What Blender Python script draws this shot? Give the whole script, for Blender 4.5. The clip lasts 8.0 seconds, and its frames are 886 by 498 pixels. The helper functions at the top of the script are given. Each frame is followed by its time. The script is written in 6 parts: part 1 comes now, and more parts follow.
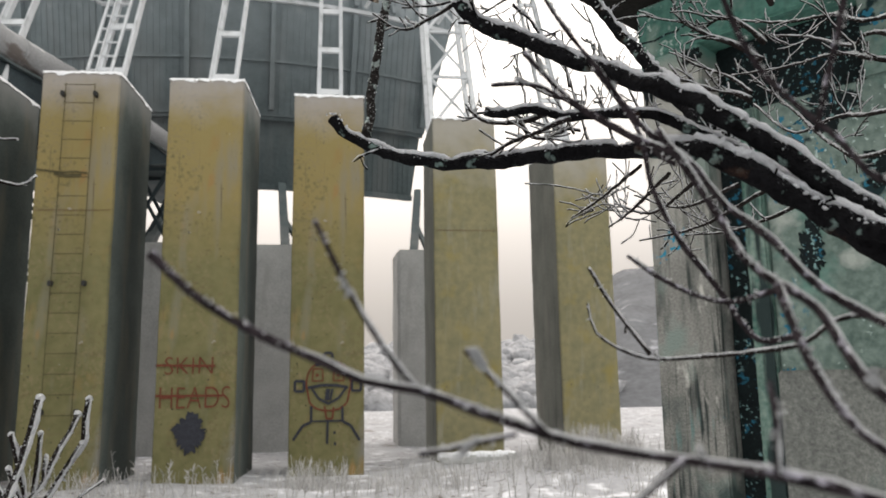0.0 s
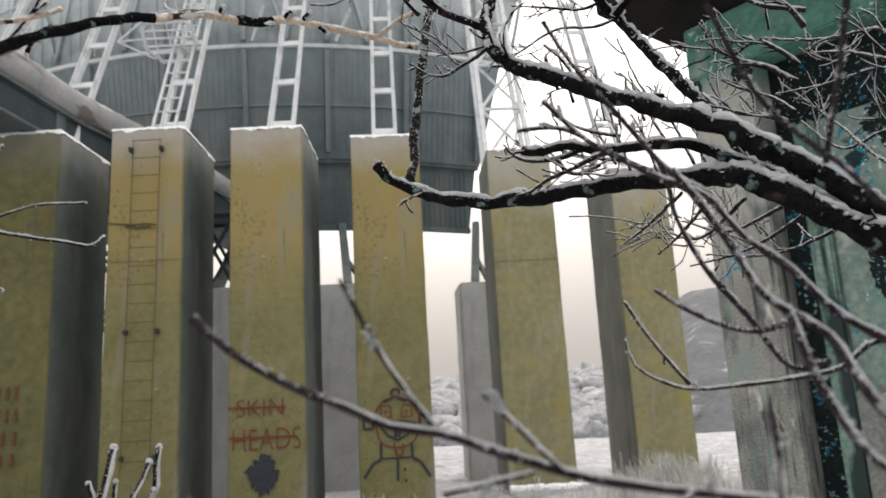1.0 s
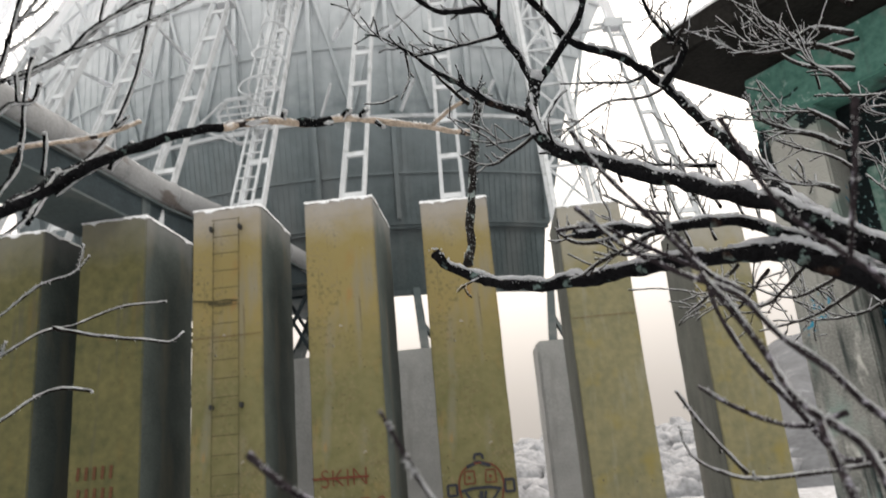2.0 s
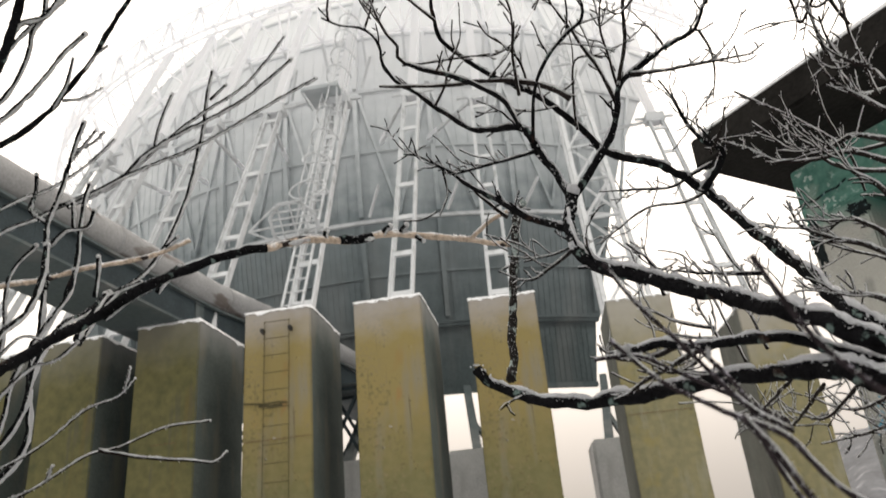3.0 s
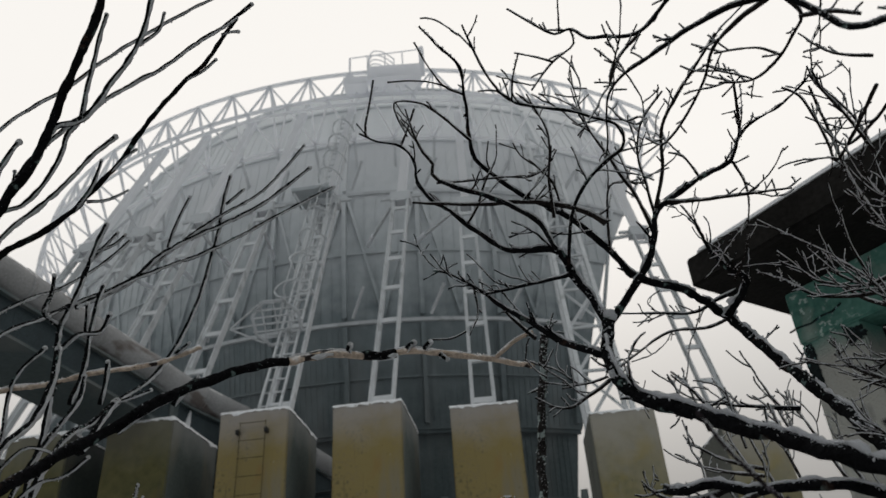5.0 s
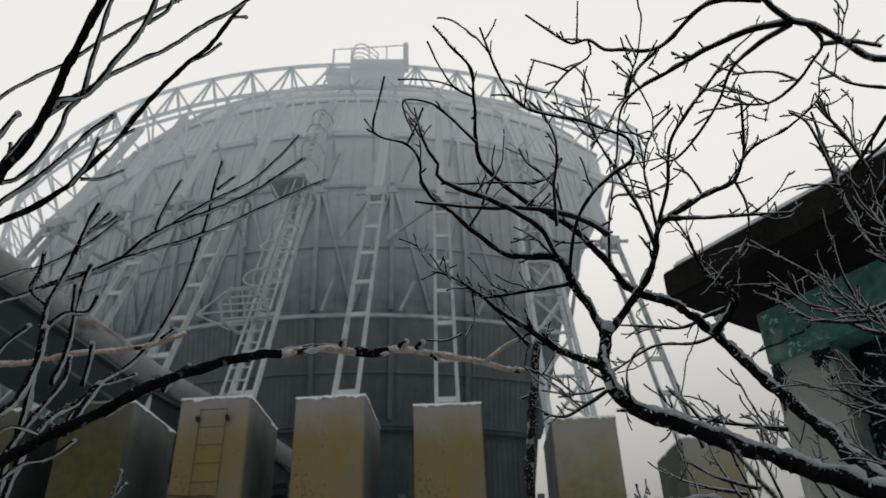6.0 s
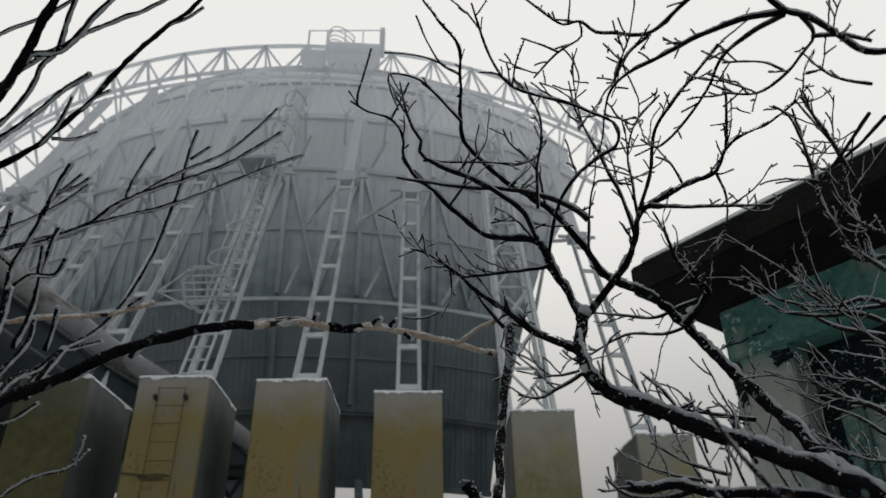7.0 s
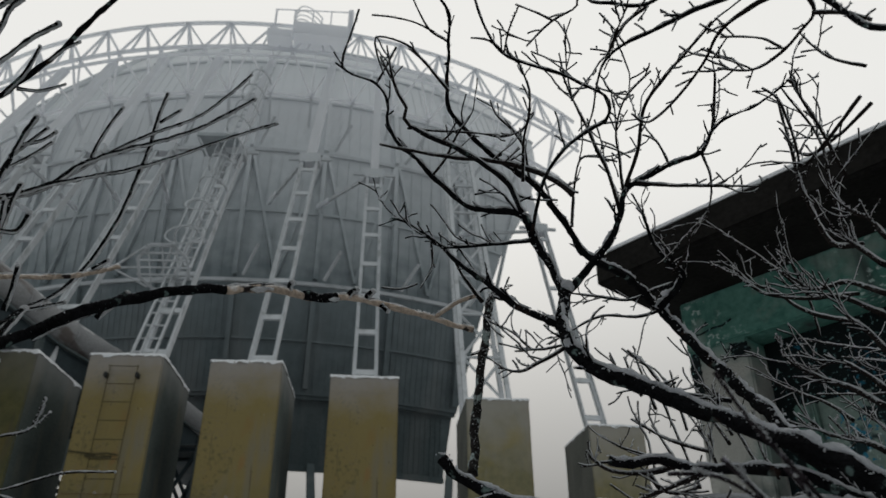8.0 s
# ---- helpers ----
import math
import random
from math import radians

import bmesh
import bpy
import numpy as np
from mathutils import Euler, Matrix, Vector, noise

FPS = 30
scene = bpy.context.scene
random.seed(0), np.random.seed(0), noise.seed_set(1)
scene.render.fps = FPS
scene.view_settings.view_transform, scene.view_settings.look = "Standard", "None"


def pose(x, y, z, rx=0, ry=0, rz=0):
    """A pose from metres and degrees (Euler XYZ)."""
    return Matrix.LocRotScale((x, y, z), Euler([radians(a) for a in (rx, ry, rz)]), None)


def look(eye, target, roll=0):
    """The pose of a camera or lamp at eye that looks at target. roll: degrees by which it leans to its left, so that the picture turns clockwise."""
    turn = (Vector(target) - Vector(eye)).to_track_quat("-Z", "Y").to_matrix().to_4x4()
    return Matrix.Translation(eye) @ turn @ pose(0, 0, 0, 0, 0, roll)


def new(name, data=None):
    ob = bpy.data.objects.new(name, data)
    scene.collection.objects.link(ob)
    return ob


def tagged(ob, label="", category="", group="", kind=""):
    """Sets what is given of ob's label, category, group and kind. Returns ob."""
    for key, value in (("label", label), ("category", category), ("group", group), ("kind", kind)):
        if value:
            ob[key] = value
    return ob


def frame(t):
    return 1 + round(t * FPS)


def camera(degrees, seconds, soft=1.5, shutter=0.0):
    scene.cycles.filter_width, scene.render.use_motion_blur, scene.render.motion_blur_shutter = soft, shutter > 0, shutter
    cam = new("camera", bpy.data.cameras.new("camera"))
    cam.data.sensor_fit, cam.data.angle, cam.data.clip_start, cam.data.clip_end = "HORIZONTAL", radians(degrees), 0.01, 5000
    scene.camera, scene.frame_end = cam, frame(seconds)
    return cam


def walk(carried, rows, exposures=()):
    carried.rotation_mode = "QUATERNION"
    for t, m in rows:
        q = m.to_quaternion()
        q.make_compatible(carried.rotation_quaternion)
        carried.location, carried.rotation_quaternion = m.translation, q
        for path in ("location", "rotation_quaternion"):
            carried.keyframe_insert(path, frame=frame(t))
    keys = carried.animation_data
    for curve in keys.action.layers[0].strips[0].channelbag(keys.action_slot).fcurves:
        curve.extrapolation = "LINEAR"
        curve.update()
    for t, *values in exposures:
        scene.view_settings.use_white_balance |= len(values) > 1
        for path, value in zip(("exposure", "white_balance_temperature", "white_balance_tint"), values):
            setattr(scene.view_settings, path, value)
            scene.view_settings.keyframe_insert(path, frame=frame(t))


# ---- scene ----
FOV = 58.89
cam = camera(FOV, 8.0, 1.5, 0.4)
cam.data.dof.use_dof, cam.data.dof.focus_distance, cam.data.dof.aperture_fstop = True, 1.2, 11.0
# seconds, x, y, z, yaw, pitch, roll
PATH = [
(0.0, -0.001, 0.004, 1.574, -0.000, 9.666, 0.890),
(0.5, 0.006, -0.009, 1.575, 2.041, 10.734, 1.653),
(1.0, 0.017, -0.017, 1.577, 4.953, 12.179, 3.047),
(1.5, 0.029, -0.037, 1.587, 8.157, 14.048, 4.331),
(3.0, 0.055, -0.048, 1.622, 14.830, 24.297, 4.937),
(3.5, 0.045, -0.048, 1.637, 15.456, 27.949, 5.113),
(4.0, 0.033, -0.051, 1.652, 15.044, 31.280, 4.394),
(5.5, -0.030, -0.057, 1.655, 10.865, 31.639, 2.713),
(6.0, -0.046, -0.061, 1.660, 8.979, 31.434, 1.572),
(6.5, -0.053, -0.047, 1.648, 7.503, 31.127, 1.416),
(7.0, -0.064, -0.048, 1.652, 5.581, 30.580, 0.570),
(7.5, -0.069, -0.036, 1.641, 4.109, 29.985, 0.400),
(8.0, -0.094, -0.020, 1.643, 1.983, 29.690, 0.161),
]
# seconds, stops, kelvin, tint
EXPOSURE = [(0.0, -0.6, 6880, 14), (1.5, -0.53, 6900, 14), (3.5, -0.79, 7250, 15), (4.0, -1.30, 7000, 14), (5.5, -2.16, 6460, 10), (8.0, -2.21, 6400, 9)]
walk(cam, [(t, pose(x, y, z, 90 + p, r, w)) for t, x, y, z, w, p, r in PATH], EXPOSURE)

# ---- light: a bright winter fog, the hidden sun ahead of the path ----
world = bpy.data.worlds.new("winter_fog")
scene.world = world
world.use_nodes = True
wn, wl = world.node_tree.nodes, world.node_tree.links
bg = wn["Background"]
sky = wn.new("ShaderNodeTexSky")
sky.sky_type = "NISHITA"
sky.sun_disc = False
sky.sun_elevation, sky.sun_rotation = radians(26), radians(-8)
sky.air_density, sky.dust_density, sky.ozone_density = 1.0, 5.0, 1.0
co = wn.new("ShaderNodeTexCoord")
dot = wn.new("ShaderNodeVectorMath")
dot.operation = "DOT_PRODUCT"
dot.inputs[1].default_value = (0.02, 0.81, 0.58)
wl.new(co.outputs["Generated"], dot.inputs[0])
glow = wn.new("ShaderNodeMapRange")
glow.interpolation_type = "SMOOTHSTEP"
for key, v in (("From Min", -0.45), ("From Max", 0.75), ("To Min", 0.50), ("To Max", 1.0)):
    glow.inputs[key].default_value = v
wl.new(dot.outputs["Value"], glow.inputs["Value"])
fog = wn.new("ShaderNodeMix")
fog.data_type = "RGBA"
fog.inputs[0].default_value = 0.95
wl.new(sky.outputs[0], fog.inputs[6])
veil = wn.new("ShaderNodeMix")
veil.data_type = "RGBA"
wl.new(glow.outputs[0], veil.inputs[0])
veil.inputs[6].default_value = (33.0, 41.0, 44.0, 1)
veil.inputs[7].default_value = (41.0, 40.2, 38.4, 1)
wl.new(veil.outputs[2], fog.inputs[7])
dim = wn.new("ShaderNodeVectorMath")
dim.operation = "SCALE"
wl.new(fog.outputs[2], dim.inputs[0])
low = wn.new("ShaderNodeSeparateXYZ")
wl.new(co.outputs["Generated"], low.inputs[0])
haze = wn.new("ShaderNodeMapRange")
haze.interpolation_type = "SMOOTHSTEP"
for key, v in (("From Min", 0.02), ("From Max", 0.60), ("To Min", 0.20), ("To Max", 1.0)):
    haze.inputs[key].default_value = v
wl.new(low.outputs["Z"], haze.inputs["Value"])
both = wn.new("ShaderNodeMath")
both.operation = "MULTIPLY"
wl.new(glow.outputs[0], both.inputs[0])
wl.new(haze.outputs[0], both.inputs[1])
wl.new(both.outputs[0], dim.inputs["Scale"])
wl.new(dim.outputs[0], bg.inputs[0])
bg.inputs[1].default_value = 0.10
sun = new("sun", bpy.data.lights.new("sun", "SUN"))
sun.data.energy, sun.data.angle, sun.data.color = 0.6, radians(30), (1, 0.97, 0.92)
sun.matrix_world = look((-4, 30, 16), (0, 0, 0))

# ---- materials ----
def material(name, base, rough=0.8, metal=0.0, vary=0.25, scale=3.0, fine=40.0, bump=0.3, tint=None, spec=0.15):
    """A procedural surface: two scales of noise in the colour, fine relief."""
    m = bpy.data.materials.new(name)
    m.use_nodes = True
    nt = m.node_tree
    b = nt.nodes["Principled BSDF"]
    tc = nt.nodes.new("ShaderNodeTexCoord")
    n1 = nt.nodes.new("ShaderNodeTexNoise")
    n1.inputs["Scale"].default_value = scale
    n1.inputs["Detail"].default_value = 6
    n2 = nt.nodes.new("ShaderNodeTexNoise")
    n2.inputs["Scale"].default_value = fine
    n2.inputs["Detail"].default_value = 4
    for n in (n1, n2):
        nt.links.new(tc.outputs["Object"], n.inputs["Vector"])
    add = nt.nodes.new("ShaderNodeMath")
    add.operation = "MULTIPLY_ADD"
    nt.links.new(n2.outputs["Fac"], add.inputs[0])
    add.inputs[1].default_value = 0.5
    half = nt.nodes.new("ShaderNodeMath")
    half.operation = "MULTIPLY"
    half.inputs[1].default_value = 0.5
    nt.links.new(n1.outputs["Fac"], half.inputs[0])
    nt.links.new(half.outputs[0], add.inputs[2])
    ramp = nt.nodes.new("ShaderNodeValToRGB")
    t = tint or tuple(c * (1 + vary) for c in base)
    ramp.color_ramp.elements[0].position, ramp.color_ramp.elements[1].position = 0.35, 0.65
    ramp.color_ramp.elements[0].color = (*[c * (1 - vary) for c in base], 1)
    ramp.color_ramp.elements[1].color = (*t, 1)
    nt.links.new(add.outputs[0], ramp.inputs[0])
    nt.links.new(ramp.outputs[0], b.inputs["Base Color"])
    b.inputs["Roughness"].default_value = rough
    b.inputs["Metallic"].default_value = metal
    b.inputs["Specular IOR Level"].default_value = spec
    if bump:
        bp = nt.nodes.new("ShaderNodeBump")
        bp.inputs["Strength"].default_value = bump
        bp.inputs["Distance"].default_value = 0.02
        nt.links.new(n2.outputs["Fac"], bp.inputs["Height"])
        nt.links.new(bp.outputs[0], b.inputs["Normal"])
    return m


def layer(m, colour, scale, low, high, stretch=(1, 1, 1), rough=None, detail=5, up=0.0, facing=None):
    """Lays patches of another colour over a material: noise of a given stretch, cut between low and high;
    up adds to the patches on faces that look upwards, as snow and frost lie."""
    nt = m.node_tree
    b = nt.nodes["Principled BSDF"]
    tc = nt.nodes.new("ShaderNodeTexCoord")
    mp = nt.nodes.new("ShaderNodeMapping")
    mp.inputs["Scale"].default_value = stretch
    nt.links.new(tc.outputs["Object"], mp.inputs["Vector"])
    n = nt.nodes.new("ShaderNodeTexNoise")
    n.inputs["Scale"].default_value = scale
    n.inputs["Detail"].default_value = detail
    nt.links.new(mp.outputs[0], n.inputs["Vector"])
    value = n.outputs["Fac"]
    if up:
        geo = nt.nodes.new("ShaderNodeNewGeometry")
        sep = nt.nodes.new("ShaderNodeSeparateXYZ")
        nt.links.new(geo.outputs["Normal"], sep.inputs[0])
        ma = nt.nodes.new("ShaderNodeMath")
        ma.operation = "MULTIPLY_ADD"
        ma.inputs[1].default_value = up
        nt.links.new(sep.outputs["Z"], ma.inputs[0])
        nt.links.new(value, ma.inputs[2])
        value = ma.outputs[0]
    mr = nt.nodes.new("ShaderNodeMapRange")
    mr.inputs["From Min"].default_value = low
    mr.inputs["From Max"].default_value = high
    nt.links.new(value, mr.inputs["Value"])
    mix = nt.nodes.new("ShaderNodeMix")
    mix.data_type = "RGBA"
    nt.links.new(mr.outputs[0], mix.inputs[0])
    old = b.inputs["Base Color"].links[0].from_socket
    nt.links.new(old, mix.inputs[6])
    mix.inputs[7].default_value = (*colour, 1)
    nt.links.new(mix.outputs[2], b.inputs["Base Color"])
    return m


def flakes(m, colour, scale, low, high, clump, keep, stretch=(1, 1, 1)):
    """Peeling paint: sharp-edged flakes of a colour, crowded only where a second, larger noise allows."""
    nt = m.node_tree
    b = nt.nodes["Principled BSDF"]
    tc = nt.nodes.new("ShaderNodeTexCoord")
    mp = nt.nodes.new("ShaderNodeMapping")
    mp.inputs["Scale"].default_value = stretch
    nt.links.new(tc.outputs["Object"], mp.inputs["Vector"])
    cuts = []
    for size, lo, hi, depth in ((scale, low, high, 9), (clump, keep, keep + 0.04, 6)):
        n = nt.nodes.new("ShaderNodeTexNoise")
        n.inputs["Scale"].default_value = size
        n.inputs["Detail"].default_value = depth
        nt.links.new(mp.outputs[0], n.inputs["Vector"])
        mr = nt.nodes.new("ShaderNodeMapRange")
        mr.inputs["From Min"].default_value, mr.inputs["From Max"].default_value = lo, hi
        nt.links.new(n.outputs["Fac"], mr.inputs["Value"])
        cuts.append(mr.outputs[0])
    both = nt.nodes.new("ShaderNodeMath")
    both.operation = "MULTIPLY"
    nt.links.new(cuts[0], both.inputs[0])
    nt.links.new(cuts[1], both.inputs[1])
    mix = nt.nodes.new("ShaderNodeMix")
    mix.data_type = "RGBA"
    nt.links.new(both.outputs[0], mix.inputs[0])
    nt.links.new(b.inputs["Base Color"].links[0].from_socket, mix.inputs[6])
    mix.inputs[7].default_value = (*colour, 1)
    nt.links.new(mix.outputs[2], b.inputs["Base Color"])
    return m


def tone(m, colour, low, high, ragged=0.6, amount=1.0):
    """Another colour above a ragged line, whether paint, frost or fog: from the height low to the height high of the
    thing itself.
    """
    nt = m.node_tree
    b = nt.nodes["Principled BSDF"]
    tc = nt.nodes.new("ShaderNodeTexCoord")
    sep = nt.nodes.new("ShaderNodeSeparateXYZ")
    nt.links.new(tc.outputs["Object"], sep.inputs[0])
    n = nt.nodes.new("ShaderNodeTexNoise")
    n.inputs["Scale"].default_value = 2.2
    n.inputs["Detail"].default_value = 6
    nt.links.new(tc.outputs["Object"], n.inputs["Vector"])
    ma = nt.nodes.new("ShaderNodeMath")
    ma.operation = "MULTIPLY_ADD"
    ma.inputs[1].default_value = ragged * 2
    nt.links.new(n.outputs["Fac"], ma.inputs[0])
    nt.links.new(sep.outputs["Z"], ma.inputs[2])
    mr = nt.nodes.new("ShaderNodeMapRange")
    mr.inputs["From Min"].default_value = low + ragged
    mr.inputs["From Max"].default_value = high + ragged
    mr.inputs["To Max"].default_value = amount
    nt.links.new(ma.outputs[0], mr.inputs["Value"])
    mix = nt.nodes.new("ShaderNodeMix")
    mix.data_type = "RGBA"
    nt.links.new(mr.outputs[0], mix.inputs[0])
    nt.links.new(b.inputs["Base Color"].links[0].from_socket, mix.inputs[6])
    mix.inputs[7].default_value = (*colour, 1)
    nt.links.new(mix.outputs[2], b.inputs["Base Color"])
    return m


# Grey snow with darker and lighter patches.
FIELD = material("patchy_grey_snow", (0.350, 0.356, 0.375), 0.8, vary=0.15, scale=0.7, fine=9, bump=0.6)
layer(FIELD, (0.194, 0.176, 0.158), 0.9, 0.60, 0.72, detail=9)
flakes(FIELD, (0.130, 0.118, 0.108), 7, 0.56, 0.64, 1.2, 0.48)
flakes(FIELD, (0.60, 0.61, 0.64), 3, 0.52, 0.62, 0.8, 0.48)
SNOW = material("snow", (0.80, 0.81, 0.83), 0.7, vary=0.06, scale=2, fine=60, bump=0.5)
CONCRETE = material("concrete", (0.450, 0.450, 0.441), 0.9, vary=0.2, scale=1.5, fine=30)
layer(CONCRETE, (0.342, 0.332, 0.322), 2.0, 0.55, 0.72, (1, 1, 0.25))
YELLOW = material("yellow_paint", (0.162, 0.157, 0.070), 0.75, vary=0.14, scale=0.9, fine=7, bump=0.18, tint=(0.213, 0.191, 0.093))
tone(YELLOW, (0.289, 0.224, 0.092), 3.6, 4.9, 0.5, 0.85)
layer(YELLOW, (0.226, 0.213, 0.178), 1.6, 0.54, 0.75, (1.5, 1.5, 0.30))
layer(YELLOW, (0.280, 0.191, 0.075), 2.5, 0.60, 0.78, (1, 1, 0.6))
layer(YELLOW, (0.062, 0.050, 0.043), 11.0, 0.72, 0.75)
layer(YELLOW, (0.376, 0.352, 0.336), 8.0, 0.71, 0.75, detail=8)
layer(YELLOW, (0.298, 0.192, 0.080), 3.4, 0.63, 0.72, (1, 1, 0.5), detail=9)
layer(YELLOW, (0.121, 0.101, 0.065), 3.0, 0.66, 0.75, (6, 6, 0.25))
layer(YELLOW, (0.152, 0.128, 0.073), 0.8, 0.60, 0.75, (0.5, 0.5, 5.0), detail=3)
layer(YELLOW, (0.028, 0.024, 0.021), 16.0, 0.735, 0.75, detail=2)
flakes(YELLOW, (0.237, 0.191, 0.105), 18, 0.50, 0.72, 1.3, 0.50)
flakes(YELLOW, (0.153, 0.130, 0.064), 14, 0.52, 0.70, 1.1, 0.50)
# Pale top band: frost, drawn lower to put fog into the colour.
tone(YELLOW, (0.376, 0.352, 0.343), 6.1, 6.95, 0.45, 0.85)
# The same yellow paint, darkened for the dimmer light on the left pillars.
DIMYELLOW = material("dim_yellow_paint", (0.092, 0.095, 0.044), 0.75, vary=0.14, scale=0.9, fine=6, bump=0.15, tint=(0.157, 0.140, 0.061))
layer(DIMYELLOW, (0.157, 0.101, 0.033), 1.2, 0.56, 0.7, (1, 1, 0.2))
layer(DIMYELLOW, (0.062, 0.059, 0.037), 14.0, 0.68, 0.75)
layer(DIMYELLOW, (0.078, 0.078, 0.063), 2.0, 0.58, 0.75, (2, 2, 0.25))
tone(DIMYELLOW, (0.188, 0.180, 0.152), 6.0, 6.95, 0.4, 0.8)
# Yellow paint greyed for the fog that lies before the farther pillars.
FOGPALE = material("fog_paled_paint", (0.217, 0.206, 0.121), 0.8, vary=0.14, scale=0.9, fine=7, bump=0.18, tint=(0.289, 0.256, 0.144))
layer(FOGPALE, (0.344, 0.335, 0.278), 1.8, 0.56, 0.90, (2.5, 2.5, 0.45), detail=8)
layer(FOGPALE, (0.289, 0.234, 0.078), 1.4, 0.55, 0.7)
layer(FOGPALE, (0.101, 0.095, 0.078), 13.0, 0.69, 0.75)
tone(FOGPALE, (0.401, 0.379, 0.344), 5.4, 6.9, 0.8, 0.85)
# Shaded copy of the side concrete: the dark is put into the colour.
SIDE = material("shaded_concrete", (0.096, 0.113, 0.105), 0.9, vary=0.25, scale=1.2, fine=30)
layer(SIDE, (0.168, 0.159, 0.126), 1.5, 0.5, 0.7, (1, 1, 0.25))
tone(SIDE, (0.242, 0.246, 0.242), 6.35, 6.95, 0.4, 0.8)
# Lit copy of the side concrete, for pillars open to the sky.
LITSIDE = material("lit_concrete", (0.185, 0.190, 0.170), 0.9, vary=0.25, scale=1.2, fine=30)
layer(LITSIDE, (0.240, 0.235, 0.210), 1.5, 0.5, 0.7, (1, 1, 0.25))
layer(LITSIDE, (0.110, 0.115, 0.105), 2.0, 0.55, 0.75, (2, 2, 0.2))
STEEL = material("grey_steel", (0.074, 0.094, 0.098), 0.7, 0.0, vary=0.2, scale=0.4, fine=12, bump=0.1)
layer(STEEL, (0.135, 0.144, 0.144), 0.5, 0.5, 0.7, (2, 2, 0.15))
# The shell pales upward: fog thickening with height, put into its colour.
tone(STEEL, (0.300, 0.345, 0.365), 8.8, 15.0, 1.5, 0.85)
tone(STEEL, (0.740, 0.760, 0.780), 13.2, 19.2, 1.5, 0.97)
FROST = material("frosted_steel", (0.58, 0.60, 0.62), 0.7, 0.0, vary=0.12, scale=2, fine=50, bump=0.3)
layer(FROST, (0.40, 0.42, 0.43), 3, 0.58, 0.7)
# Hoarfrost whitened further to paint in the fog round the top steelwork.
FOGHOAR = material("fog_pale_hoarfrost", (0.88, 0.88, 0.89), 0.8, vary=0.06, scale=2, fine=50, bump=0.3)
PLATE = material("rimed_plate", (0.66, 0.68, 0.70), 0.8, vary=0.12, scale=2, fine=30, bump=0.2)
DARK = material("dark_steel", (0.05, 0.05, 0.05), 0.6, 0.2, vary=0.3, scale=2, fine=30, bump=0.2)
GIRDER = material("girder_paint", (0.036, 0.049, 0.055), 0.8, 0.0, vary=0.3, scale=1.5, fine=30, bump=0.2)
BARK = material("bark", (0.008, 0.008, 0.009), 0.9, vary=0.5, scale=25, fine=160, bump=0.8, spec=0.03)
layer(BARK, (0.13, 0.18, 0.17), 60, 0.62, 0.68, detail=8)
layer(BARK, (0.045, 0.026, 0.02), 30, 0.64, 0.72)
layer(BARK, (0.66, 0.69, 0.74), 330, 0.78, 0.92, up=0.30, detail=7)
LICHEN = material("lichen_bark", (0.022, 0.019, 0.018), 0.9, vary=0.5, scale=30, fine=160, bump=1.0)
layer(LICHEN, (0.34, 0.40, 0.39), 75, 0.54, 0.60, detail=9)
layer(LICHEN, (0.62, 0.64, 0.68), 150, 0.68, 0.80, up=0.15)
GRASS = material("frosted_grass", (0.46, 0.45, 0.44), 0.9, vary=0.3, scale=3, fine=30, bump=0)
HILL = material("frosted_hill", (0.115, 0.12, 0.13), 0.95, vary=0.25, scale=0.35, fine=2.2, bump=0.5)
layer(HILL, (0.34, 0.35, 0.38), 0.45, 0.60, 0.72, detail=10)
SCRUBBY = material("frosted_scrub", (0.30, 0.305, 0.32), 0.95, vary=0.35, scale=0.8, fine=4.0, bump=0.8)
# Unseen ground near the path; its snow share sets the light bounced up.
BOUNCE = material("bounce_ground", (0.10, 0.085, 0.065), 0.95, vary=0.4, scale=1.0, fine=14, bump=0.5)
layer(BOUNCE, (0.68, 0.71, 0.75), 1.2, 0.42, 0.52, detail=8)
RUST = material("rusty_iron", (0.16, 0.09, 0.05), 0.85, 0.2, vary=0.4, scale=9, fine=60, bump=0.3)
IRON = material("dull_iron", (0.100, 0.085, 0.045), 0.8, 0.2, vary=0.35, scale=9, fine=60, bump=0.2)
PIPE = material("pipe_cladding", (0.298, 0.302, 0.307), 0.7, 0.1, vary=0.2, scale=1.2, fine=25, bump=0.2)
layer(PIPE, (0.144, 0.126, 0.118), 2.2, 0.55, 0.62, (1, 0.35, 1), detail=8)
layer(PIPE, (0.688, 0.688, 0.688), 3.0, 0.85, 1.0, up=0.5)
SHOOT = material("rimed_shoot", (0.030, 0.024, 0.027), 0.9, vary=0.5, scale=40, fine=160, bump=0.8, spec=0.03)
layer(SHOOT, (0.46, 0.44, 0.51), 170, 0.60, 0.76, up=0.16)
RIME = material("rimed_bark", (0.022, 0.018, 0.017), 0.9, vary=0.5, scale=25, fine=160, bump=0.8, spec=0.03)
layer(RIME, (0.80, 0.82, 0.86), 330, 0.64, 0.80, up=0.24, detail=7)
CRUST = material("rime_crust", (0.92, 0.93, 0.95), 0.8, vary=0.10, scale=60, fine=260, bump=0.9)


